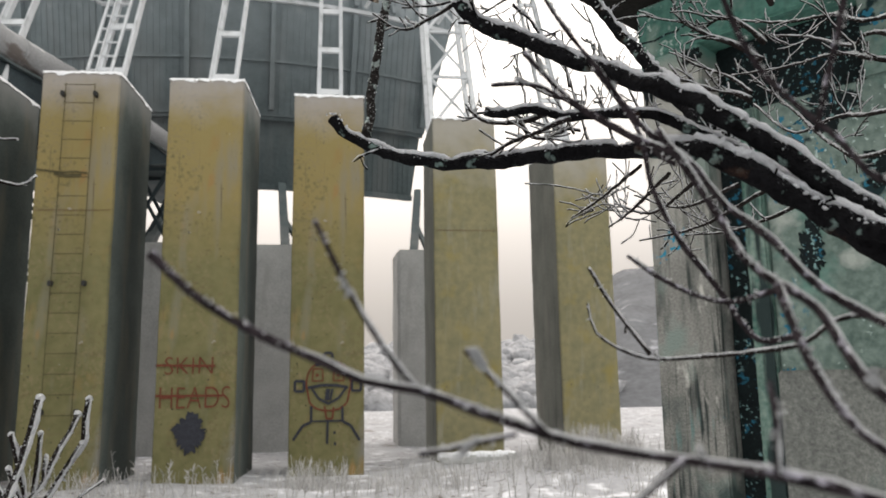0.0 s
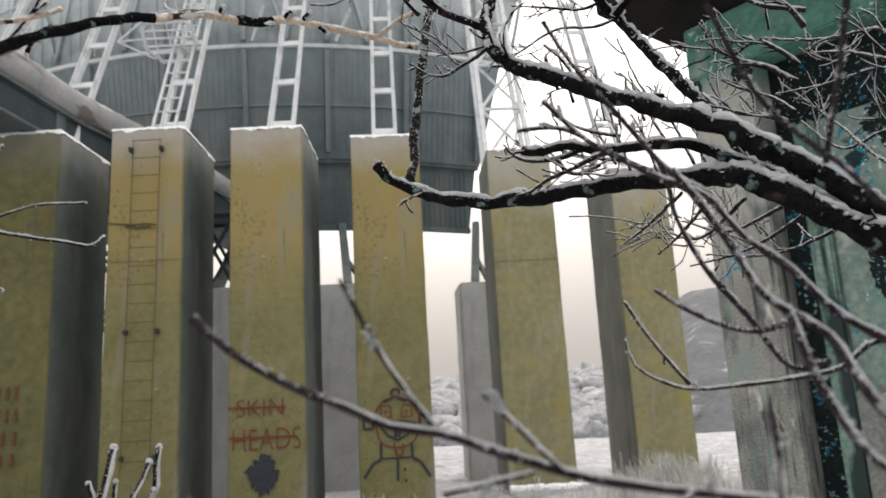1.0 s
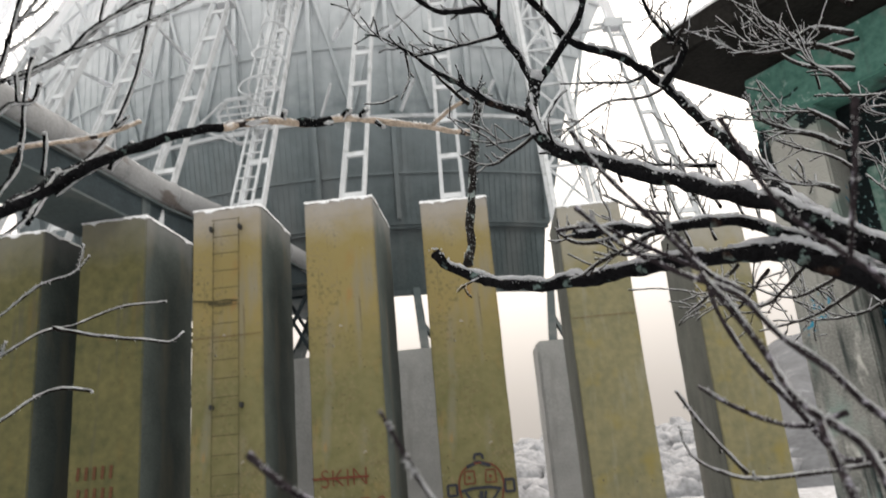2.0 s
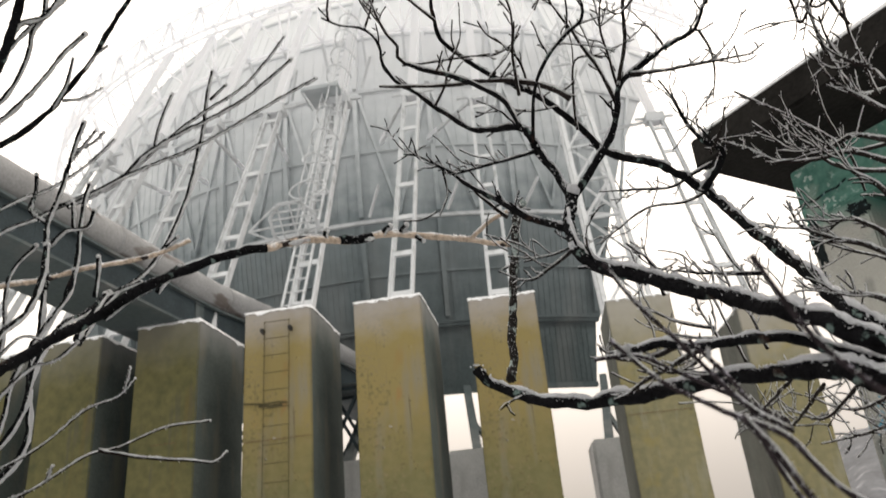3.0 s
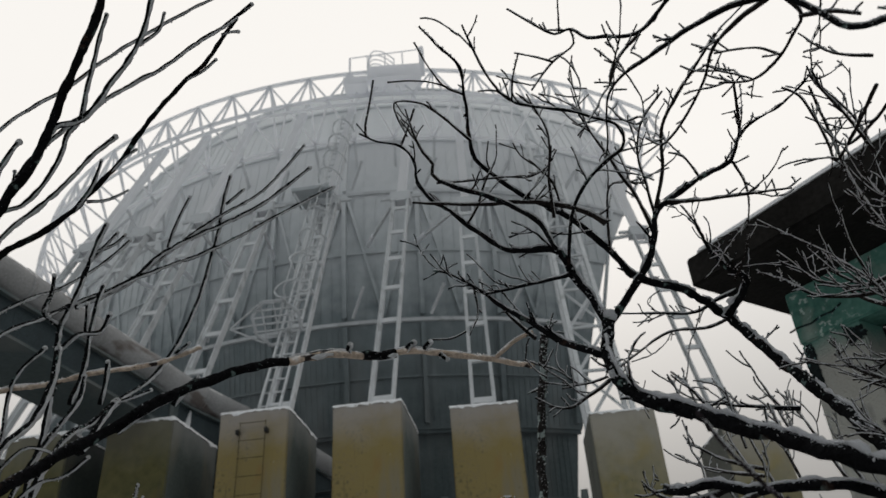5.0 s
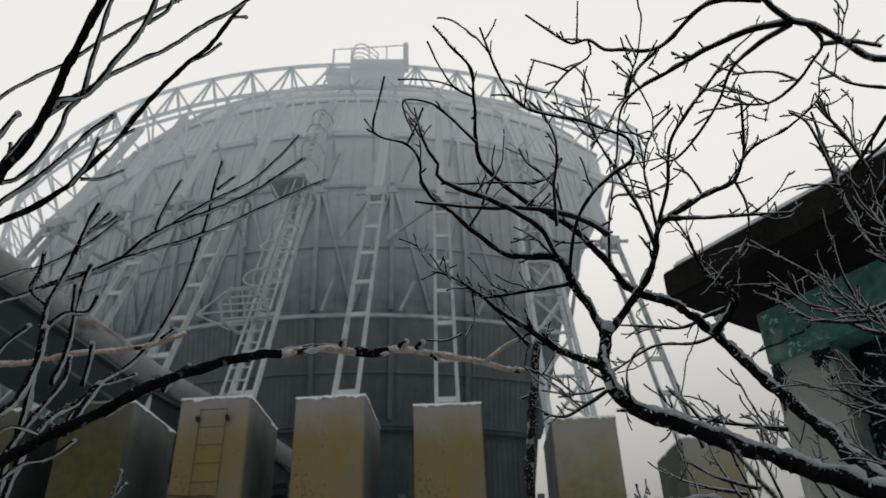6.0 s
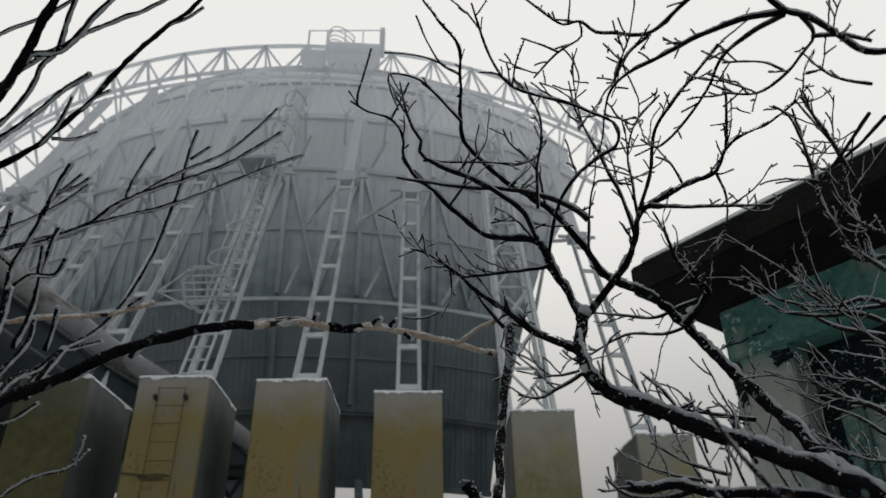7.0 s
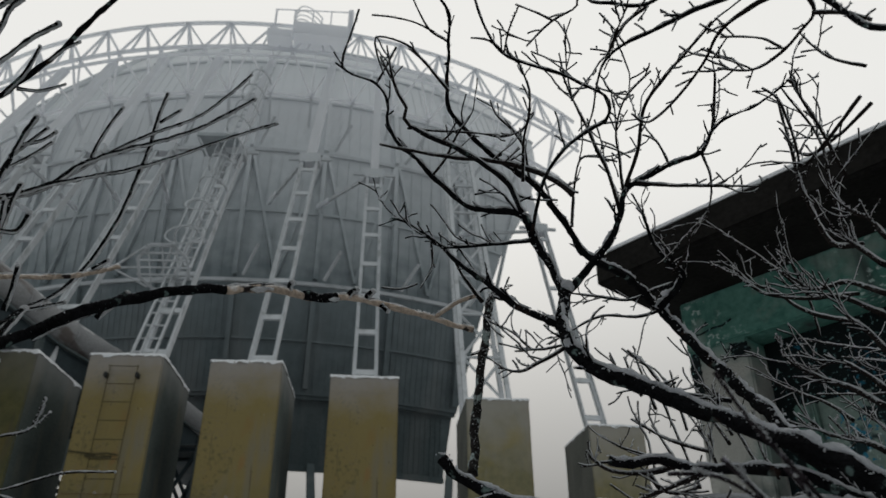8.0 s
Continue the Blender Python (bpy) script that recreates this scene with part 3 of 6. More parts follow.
for z, w in ((7.60, 0.16), (9.72, 0.14), (11.4, 0.07), (13.25, 0.12), (15.8, 0.08), (18.3, 0.12), (21.0, 0.1), (23.6, 0.1), (26.0, 0.1)):
    bm = bmesh.new()
    arc_bar(bm, shell_r(z) + 0.03, z, FIRST, lerp(CUT, z), w, 90)
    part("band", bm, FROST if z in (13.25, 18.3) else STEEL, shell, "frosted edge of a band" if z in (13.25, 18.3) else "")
deg = 31.35 - 8.2 * 9
while deg < 32:
    for z0, z1 in ((9.9, 13.1), (13.4, 18.2), (18.4, 23.5), (23.7, 28.0)):
        bm = bmesh.new()
        steps = 4
        for k in range(steps):
            za, zb = z0 + (z1 - z0) * k / steps, z0 + (z1 - z0) * (k + 1) / steps
            beam(bm, polar(shell_r(za) + 0.09, deg, za), polar(shell_r(zb) + 0.09, deg, zb), 0.14, 0.20)
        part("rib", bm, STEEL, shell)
    for z in (13.35, 18.4):
        bm = bmesh.new()
        beam(bm, polar(shell_r(z) + 0.2, deg + 0.9, z), polar(shell_r(z) + 0.75, deg + 2.3, z + 0.85), 0.06, 0.10)
        part("stub_brace", bm, FROST, shell, "short frosted strut")
    for s in (-1, 1):
        bm = bmesh.new()
        beam(bm, polar(shell_r(18.2) + 0.12, deg + 4.1 + s * 3.9, 18.2), polar(shell_r(13.3) + 0.12, deg + 4.1, 13.4), 0.10, 0.10)
        part("diagonal", bm, STEEL, shell)
    deg += 8.2
# folded sheets: narrow standing seams, too many to count
bm = bmesh.new()
for k in range(230):
    d = FIRST + 0.3 + k * 0.62
    sparse = k % 2
    for z0, z1 in ((7.7, 9.6), (9.85, 13.1), (13.4, 15.7), (15.9, 18.2), (18.4, 20.9), (21.1, 23.4)):
        if d < lerp(CUT, z0) - 0.3 and not (sparse and z0 > 13):
            beam(bm, polar(shell_r(z0) + 0.012, d, z0), polar(shell_r(z1) + 0.012, min(d, lerp(CUT, z1) - 0.2), z1), 0.04, 0.018)
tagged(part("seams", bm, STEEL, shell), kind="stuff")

# ---- the ring truss ----
RING_R, RING_Z = 19.35, 21.4
ringt = thing("ring_truss", "frosted steel ring truss round the top of the shell, whitened as by fog", "truss")
BAYS = [(-100 + k * 4.6) for k in range(32)]
for nm, r, z, w in (("top_chord", RING_R, RING_Z + 1.5, 0.11), ("lower_chord", RING_R + 0.1, RING_Z + 0.25, 0.11), ("walk_edge", RING_R + 0.1, RING_Z - 0.1, 0.09), ("inner_chord", RING_R - 1.0, RING_Z - 0.9, 0.11)):
    bm = bmesh.new()
    arc_bar(bm, r, z, BAYS[0], BAYS[-1] + 4.6, w, 96)
    part(nm, bm, FOGHOAR, ringt)
for a in BAYS:
    top = polar(RING_R, a + 2.3, RING_Z + 1.5)
    for b in (0, 1.3, 3.3, 4.6):
        bm = bmesh.new()
        beam(bm, top, polar(RING_R + 0.1, a + b, RING_Z + 0.25), 0.065)
        part("web_bar", bm, FOGHOAR, ringt)
    bm = bmesh.new()
    beam(bm, polar(RING_R + 0.1, a, RING_Z + 0.2), polar(RING_R - 1.0, a + 2.3, RING_Z - 0.9), 0.065)
    part("web_bar", bm, FOGHOAR, ringt)
    bm = bmesh.new()
    beam(bm, polar(RING_R - 1.0, a + 2.3, RING_Z - 0.9), polar(RING_R + 0.1, a + 4.6, RING_Z + 0.2), 0.065)
    part("web_bar", bm, FOGHOAR, ringt)
    bm = bmesh.new()
    beam(bm, top, polar(RING_R - 1.0, a + 2.3, RING_Z - 0.9), 0.065)
    part("web_bar", bm, FOGHOAR, ringt)
    bm = bmesh.new()
    beam(bm, polar(RING_R - 1.0, a + 2.3, RING_Z - 0.9), polar(shell_r(19.6) - 0.05, a + 2.3, 19.6), 0.09)
    part("tie_bar", bm, PLATE, ringt)

# the stand on top of the ring
stand = thing("top_platform", "frosted steel platform with railing on the ring truss, whitened as by fog", "platform")
bm = bmesh.new()
A, B = polar(RING_R + 0.2, 10.3, 22.32), polar(RING_R + 0.2, 15.9, 22.40)
beam(bm, A, B, 0.8, 0.56)
part("deck", bm, FOGHOAR, stand)
bm = bmesh.new()
C1, C2 = polar(RING_R + 0.2, 7.7, 22.0), polar(RING_R + 0.2, 10.2, 22.0)
beam(bm, C1, C2, 0.8, 0.34)
part("lower_deck", bm, FOGHOAR, stand)
A, B = polar(RING_R + 0.35, 8.3, 22.20), polar(RING_R + 0.35, 15.9, 22.50)
for k in range(5):
    p0 = A.lerp(B, k / 4)
    bm = bmesh.new()
    beam(bm, p0, p0 + Vector((0, 0, 1.15)), 0.04 if k else 0.06)
    part("post", bm, FOGHOAR, stand)
bm = bmesh.new()
beam(bm, A + Vector((0, 0, 1.14)), B + Vector((0, 0, 1.14)), 0.035)
part("rail", bm, FOGHOAR, stand)
bm = bmesh.new()
box(bm, B + Vector((-0.02, -0.1, -0.2)), B + Vector((0.15, 0.1, 1.20)), 0.02)
part("end_post", bm, FOGHOAR, stand)
for k in range(4):
    p0 = polar(RING_R + 0.2 - 0.22 * k, 11.7 - 0.12 * k, 22.75)
    bm = bmesh.new()
    hoop = [p0 + Vector((0.48 * math.cos(a), 0.20 * math.sin(a * 2), 0.35 + 0.62 * math.sin(a))) for a in (math.pi * n / 14 for n in range(15))]
    tube(bm, [p0 + Vector((0.48, 0, -0.4))] + hoop + [p0 + Vector((-0.48, 0, -0.4))], [0.025] * 17, 6)
    part("hoop", bm, FOGHOAR, stand)

# ---- the caged ladder up one leg ----
cl = thing("caged_ladder", "frosted steel ladder with safety hoops along a leg", "ladder")
cl.matrix_world = FRAME_LADDER
LX = -0.34
for s in (-0.22, 0.22):
    bm = bmesh.new()
    beam(bm, leg_at(LX + s + 0.12, TOP, 0.08), leg_at(LX + s + 0.3, 20.8, 0.08), 0.05)
    part("stile", bm, FROST, cl)
z = TOP + 0.25
while z < 20.6:
    sh = LX + 0.12 + 0.18 * (z - TOP) / 13.8
    bm = bmesh.new()
    beam(bm, leg_at(sh - 0.22, z, 0.08), leg_at(sh + 0.22, z, 0.08), 0.035)
    part("rung", bm, FROST, cl)
    z += 0.36
for k in range(9):
    z = 11.0 + k * 1.05
    sh = LX + 0.12 + 0.18 * (z - TOP) / 13.8
    pts = [leg_at(sh + 0.36 * math.cos(a), z, 0.1) + Vector((0, -0.62 * math.sin(a), 0.1 * math.sin(a))) for a in [math.pi * j / 10 for j in range(11)]]
    bm = bmesh.new()
    tube(bm, pts, [0.022] * 11, 5)
    part("hoop", bm, FROST, cl)
for dx in (-0.3, 0.0, 0.3):
    bm = bmesh.new()
    lean = [leg_at(LX + 0.12 + dx + 0.18 * (z - TOP) / 13.8, z, 0.1 + 0.62 * math.sqrt(max(0, 1 - (dx / 0.36) ** 2))) for z in (11.0, 15.0, 19.4)]
    tube(bm, lean, [0.016] * 3, 5)
    part("cage_strap", bm, FROST, cl)

basket = thing("ladder_basket", "frosted eight-sided steel grating basket beside the ladder foot", "platform")
basket.matrix_world = FRAME_LADDER
bc = leg_at(LX - 0.10, 9.92, 0.35)


def rim(a, k=1.0):
    return bc + Vector((0.60 * k * math.cos(a), 0.42 * k * math.sin(a), -0.42 * k * math.sin(a)))


for k in (1.0, 0.94):
    bm = bmesh.new()
    tube(bm, [rim(math.tau * j / 8 + 0.39, k) for j in range(9)], [0.022] * 9, 5, False)
    part("hoop", bm, FROST, basket)
for k in range(7):
    v = -0.84 + 0.28 * k
    hw = 0.60 * min(0.98, 1.30 - abs(v))
    y = Vector((0, 0.42 * v, -0.42 * v))
    bm = bmesh.new()
    beam(bm, bc + y + Vector((-hw, 0, 0)), bc + y + Vector((hw, 0, 0)), 0.035, 0.035)
    part("grate_bar", bm, FROST, basket)
for x in (-0.3, 0.0, 0.3):
    bm = bmesh.new()
    beam(bm, bc + Vector((x, -0.38, 0.38)), bc + Vector((x, 0.38, -0.38)), 0.025, 0.025)
    part("cross_bar", bm, FROST, basket)
nose = bc + Vector((-1.15, 0.1, 0.02))
for p1 in (rim(math.pi * 0.72), rim(math.pi * 1.0), rim(math.pi * 1.3)):
    bm = bmesh.new()
    beam(bm, nose, p1, 0.035)
    part("bracket", bm, FROST, basket)
bm = bmesh.new()
beam(bm, rim(0.0), leg_at(-0.2, 10.35), 0.05)
part("tie", bm, FROST, basket)
for cx, cz, rr in ((0.25, 1.45, 0.44), (0.50, 2.30, 0.36)):
    bm = bmesh.new()
    tube(bm, [bc + Vector((cx + rr * math.cos(a), 0.25 + 0.25 * math.sin(a), cz - 0.42 + 0.9 * rr * math.sin(a))) for a in [math.tau * j / 20 for j in range(21)]], [0.016] * 21, 5, False)
    part("guard_hoop", bm, FROST, basket)

rest = thing("rest_platform", "grey steel rest platform high on the ladder leg", "platform")
rest.matrix_world = FRAME_LADDER
bm = bmesh.new()
c0 = leg_at(-0.42, 15.3, 0.25)
box(bm, c0 - Vector((0.55, 0.5, 0.06)), c0 + Vector((0.55, 0.5, 0.06)), 0.01)
part("deck", bm, STEEL, rest)
for s in (-0.5, 0.5):
    bm = bmesh.new()
    beam(bm, c0 + Vector((s, -0.4, -0.05)), leg_at(s * 0.3 - 0.1, 13.9), 0.05)
    part("strut", bm, FROST, rest)

# ---- the pipe and the gallery beside it ----
pipe = thing("pipe", "fat clad pipe with a dusting of snow on saddles", "pipe")
bm = bmesh.new()
pts = [(-8.75, 3.5, 8.0), (-8.6, 7.0, 8.0), (-8.45, 10.5, 8.0), (-8.25, 14.0, 8.0), (-7.7, 17.0, 8.0), (-7.3, 20.0, 7.9), (-7.2, 23.0, 7.9)]
tube(bm, pts, [0.33] * 7, 24)
part("barrel", bm, PIPE, pipe, smooth=True)
for a, b in zip(pts[1:5], pts[2:6]):
    for t in (0.1, 0.6):
        c, d = Vector(a).lerp(Vector(b), t), (Vector(b) - Vector(a)).normalized()
        bm = bmesh.new()
        tube(bm, [c - d * 0.05, c + d * 0.05], [0.345, 0.345], 24)
        part("strap", bm, PIPE, pipe, smooth=True)
for y, x in ((13.4, -8.3),):
    bm = bmesh.new()
    beam(bm, (x, y, TOP), (x, y, 7.72), 0.35, 0.3)
    part("saddle", bm, STEEL, pipe)
gal = thing("gallery", "dark sheet-steel box girder under the pipe", "girder")
run = [(-9.25, 2.5), (-8.95, 9.0), (-8.75, 14.0), (-8.2, 17.0), (-7.8, 20.0), (-7.7, 23.0)]
for (x0, y0), (x1, y1) in zip(run, run[1:]):
    bm = bmesh.new()
    beam(bm, (x0, y0, 7.32), (x1, y1, 7.32), 1.25, 0.60)
    part("box", bm, GIRDER, gal)
    for z, w in ((7.035, 1.42), (7.645, 1.42)):
        bm = bmesh.new()
        beam(bm, (x0, y0, z), (x1, y1, z), w, 0.05)
        part("flange", bm, STEEL, gal, "pale edge of the girder")
    n = int((y1 - y0) / 1.2)
    for k in range(n):
        x, y = x0 + (x1 - x0) * (k + 0.5) / n, y0 + (y1 - y0) * (k + 0.5) / n
        bm = bmesh.new()
        beam(bm, (x, y, 7.06), (x, y, 7.62), 0.05, 1.36)
        part("stiffener", bm, GIRDER, gal)

# the braced trestle that carries the girder behind the pillars
def carry(at, foot, w, d, plate):
    trestle = thing("trestle", "grey steel trestle with crossed bracing under the girder", "trestle", at, "trestles under the girder")
    for sx in (-w, w):
        for sy in (-d, d):
            bm = bmesh.new()
            beam(bm, (sx, sy, foot), (sx, sy, 7.0), 0.14, 0.14)
            part("post", bm, STEEL, trestle)
    n = max(1, round((6.9 - foot) / 1.5))
    for sy in (-d, d):
        for k in range(n):
            z0, z1 = foot + 0.1 + (6.8 - foot) * k / n, foot + 0.1 + (6.8 - foot) * (k + 1) / n
            for a, b in (((-w, z0), (w, z1)), ((w, z0), (-w, z1)), ((-w, z1), (w, z1))):
                bm = bmesh.new()
                beam(bm, (a[0], sy, a[1]), (b[0], sy, b[1]), 0.08)
                part("brace", bm, GIRDER, trestle)
    bm = bmesh.new()
    box(bm, (plate[0], -d - 0.1, 6.975), (plate[1], d + 0.1, 7.008))
    part("cap_plate", bm, STEEL, trestle)


carry((-9.7, 16.4, 0), -0.1, 0.9, 0.6, (-1.0, 1.9))
carry((-7.2, 19.3, 0), INNER - 0.03, 0.5, 0.45, (-1.2, 0.6))

# ---- the ladder and the paint on the pillars ----
lad = thing("pillar_ladder", "thin dull iron ladder fixed to a yellow pillar", "ladder")
lad.matrix_world = FRAME_LADDER
for s in (-1, 1):
    bm = bmesh.new()
    tube(bm, [(s * 0.24 - 0.02, -0.14, 0.9), (s * 0.24, -0.10, 4.0), (s * 0.24 + 0.015, -0.08, 6.74)], [0.008] * 3, 8)
    part("stile", bm, IRON, lad)
z = 1.15
while z < 6.76:
    bm = bmesh.new()
    tube(bm, [(-0.245, -0.10 - 0.005 * (6.7 - z), z), (0.255, -0.10 - 0.005 * (6.7 - z), z)], [0.007] * 2, 8)
    part("rung", bm, IRON, lad)
    z += 0.327
for z in (6.55, 3.28, 1.2):
    for s in (-1, 1):
        bm = bmesh.new()
        box(bm, (s * 0.27 - 0.03, -0.13, z - 0.045), (s * 0.27 + 0.03, 0.0, z + 0.045), 0.012)
        part("bracket", bm, DARK, lad, "dark iron bracket")


def stroke(bm, pts, w, y=-0.0):
    """A flat painted stroke on a pillar's front face, in the face's own x and height."""
    def at(p):
        return Vector((p[0], -0.006 - 0.053 * (1 - (p[1] + 0.4) / 7.38) - 0.012 + y, p[1]))
    for a, b in zip(pts, pts[1:]):
        beam(bm, at(a), at(b), 0.004, w, (0, 0, 1)) if abs(a[0] - b[0]) > abs(a[1] - b[1]) else beam(bm, at(a), at(b), w, 0.004, (0, 1, 0))


def lettering(text, x0, x1, z0, z1, m, mat, name, label):
    cu = bpy.data.curves.new(name, "FONT")
    cu.body = text
    cu.extrude = 0.002
    cu.offset = -0.018
    tmp = new("tmp", cu)
    bpy.context.view_layer.update()
    me = bpy.data.meshes.new_from_object(tmp.evaluated_get(bpy.context.evaluated_depsgraph_get()))
    bpy.data.objects.remove(tmp)
    bpy.data.curves.remove(cu)
    co = [v.co.copy() for v in me.vertices]
    xa, xb = min(c.x for c in co), max(c.x for c in co)
    ya, yb = min(c.y for c in co), max(c.y for c in co)
    for v, c in zip(me.vertices, co):
        zz = z0 + (c.y - ya) / (yb - ya) * (z1 - z0)
        wob = 0.015 * noise.noise((c.x * 3, c.y * 2, len(text)))
        v.co = (x0 + (c.x - xa) / (xb - xa) * (x1 - x0) + wob, -0.020 - 0.053 * (1 - (zz + 0.4) / 7.38) + (0.002 if c.z > 0 else -0.002), zz + wob)
    me.materials.clear()
    me.materials.append(mat)
    ob = new(name, me)
    ob.matrix_world = m
    return tagged(ob, label, "graffiti")


words = lettering("SKIN", -0.52, 0.27, 1.78, 2.06, FRAME_WORDS, RED, "graffiti_word", "red sprayed word, struck through, on a yellow pillar")
bm = bmesh.new()
stroke(bm, [(-0.66, 1.93), (0.31, 1.91)], 0.035, -0.004)
part("strike", bm, RED, words)
words = lettering("HEADS", -0.58, 0.57, 1.22, 1.57, FRAME_WORDS, RED, "graffiti_word", "red sprayed word, struck through, on a yellow pillar")
bm = bmesh.new()
stroke(bm, [(-0.65, 1.43), (0.45, 1.42)], 0.035, -0.004)
part("strike", bm, RED, words)

bm = bmesh.new()
ring = []
for k in range(120):
    a = math.tau * k / 120
    r = 0.27 / (abs(math.cos(a + 0.2)) ** 1.3 + abs(math.sin(a + 0.2)) ** 1.3) ** 0.77 * 1.12
    r *= 1 + 0.30 * noise.noise((math.cos(a) * 4, math.sin(a) * 4, 2)) + 0.30 * noise.noise((math.cos(a) * 9, math.sin(a) * 9, 5))
    ring.append((-0.07 + r * math.cos(a) * 0.92, 0.83 + r * math.sin(a) * 1.15))
f0 = [bm.verts.new((x, -0.024 - 0.053 * (1 - (z + 0.4) / 7.38), z)) for x, z in ring]
f1 = [bm.verts.new(v.co + Vector((0, 0.006, 0))) for v in f0]
bm.faces.new(f0)
bm.faces.new(f1[::-1])
for k in range(120):
    bm.faces.new((f0[k], f1[k], f1[(k + 1) % 120], f0[(k + 1) % 120]))
ob = solid("graffiti_blot", bm, BLACK, "black sprayed blot on a yellow pillar", "graffiti")
ob.matrix_world = FRAME_WORDS

draw = thing("graffiti_drawing", "sprayed drawing of plain red and black shapes on a pillar", "graffiti")
draw.matrix_world = FRAME_DRAWING
bm = bmesh.new()
oval = [(0.03 + 0.39 * math.copysign(abs(math.cos(a)) ** 0.75, math.cos(a)), 1.60 + 0.38 * math.sin(a) - (0.10 if math.sin(a) < -0.5 else 0)) for a in [math.tau * k / 30 for k in range(31)]]
stroke(bm, oval, 0.028)
part("outline", bm, RED, draw)
for cx in (-0.17, 0.20):
    bm = bmesh.new()
    stroke(bm, [(cx - 0.09, 1.64), (cx - 0.07, 1.85), (cx + 0.09, 1.85), (cx + 0.10, 1.64), (cx - 0.09, 1.64)], 0.022)
    part("square", bm, RED, draw)
    bm = bmesh.new()
    stroke(bm, [(cx - 0.025, 1.74), (cx + 0.025, 1.74)], 0.05)
    part("dot", bm, RED, draw)
for pts, w in (([(-0.33, 1.52), (-0.1, 1.56), (0.15, 1.56), (0.37, 1.52)], 0.05), ([(-0.26, 1.5), (-0.14, 1.33), (0.03, 1.24), (0.2, 1.33), (0.33, 1.5)], 0.04), ([(0.02, 1.5), (0.0, 1.3)], 0.07), ([(0.1, 1.5), (0.06, 1.3)], 0.04),
               ([(-0.56, 1.64), (-0.4, 1.64), (-0.4, 1.46), (-0.56, 1.46), (-0.56, 1.64)], 0.045), ([(0.44, 1.66), (0.6, 1.66), (0.6, 1.46), (0.44, 1.46), (0.44, 1.66)], 0.045),
               ([(-0.27, 1.2), (-0.27, 0.93), (-0.42, 0.86), (-0.58, 0.62)], 0.045), ([(0.27, 1.2), (0.28, 0.93), (0.42, 0.86), (0.58, 0.60)], 0.045), ([(-0.28, 0.94), (0.28, 0.94)], 0.03), ([(0.02, 0.95), (0.01, 0.55)], 0.04),
               ([(-0.2, 1.92), (0.0, 2.0), (0.22, 1.92)], 0.06), ([(-0.06, 2.04), (-0.04, 2.13), (0.08, 2.13), (0.1, 2.04)], 0.045), ([(0.12, 0.74), (0.16, 0.74)], 0.05), ([(0.13, 0.55), (0.17, 0.55)], 0.05)):
    bm = bmesh.new()
    stroke(bm, pts, w)
    part("stroke", bm, BLACK, draw)
for pts in ([(-0.04, 1.2), (0.0, 0.98), (0.1, 0.98), (0.12, 1.18)],):
    bm = bmesh.new()
    stroke(bm, pts, 0.03)
    part("stroke", bm, RED, draw)

cracks = thing("pillar_crack", "dark rusty crack with streaks on a yellow pillar", "crack")
cracks.matrix_world = FRAME_LADDER
for pts, w in (([(-0.64, 5.22), (-0.45, 5.20), (-0.2, 5.17), (0.0, 5.19), (0.2, 5.16)], 0.03), ([(-0.35, 5.15), (-0.1, 5.12), (0.1, 5.13)], 0.05)):
    bm = bmesh.new()
    stroke(bm, pts, w)
    part("streak", bm, IRON, cracks)
for m, z, x0, x1 in ((FRAME_TEXT, 4.66, -0.2, 0.28), (FRAME_LADDER, 4.52, -0.6, 0.62), (FRAME_TOWER, 4.6, -0.6, 0.62)):
    bm = bmesh.new()
    stroke(bm, [(x0 + (x1 - x0) * k / 6, z + 0.012 * noise.noise((k, z, x0))) for k in range(7)], 0.008)
    ob = solid("pillar_joint", bm, RUST, "thin dark casting joint across a yellow pillar", "joint")
    ob.matrix_world = m

lines = thing("graffiti_bars", "rows of red sprayed writing on a yellow pillar", "graffiti")
lines.matrix_world = FRAME_TEXT
for z, x0, x1, n in ((2.36, -0.52, 0.24, 5), (2.0, -0.5, 0.25, 5), (1.62, -0.5, 0.27, 4), (1.27, -0.5, 0.25, 4)):
    for k in range(n):
        a = x0 + (x1 - x0) * (k + 0.4) / n
        bm = bmesh.new()
        stroke(bm, [(a - 0.01, z - 0.11), (a + 0.005, z + 0.11)], 0.055)
        part("bar", bm, MAROON, lines)

# ---- the green building ----
CORNER = Vector((0.945, 3.48, 0))
FR, SD = Vector((0.69, -0.72, 0)).normalized(), Vector((0.72, 0.69, 0)).normalized()
BM = Matrix(((FR.x, SD.x, 0, CORNER.x), (FR.y, SD.y, 0, CORNER.y), (0, 0, 1, 0), (0, 0, 0, 1)))
hut = thing("building", "derelict plaster building with peeling green paint and flat roof", "building")
hut.matrix_world = BM


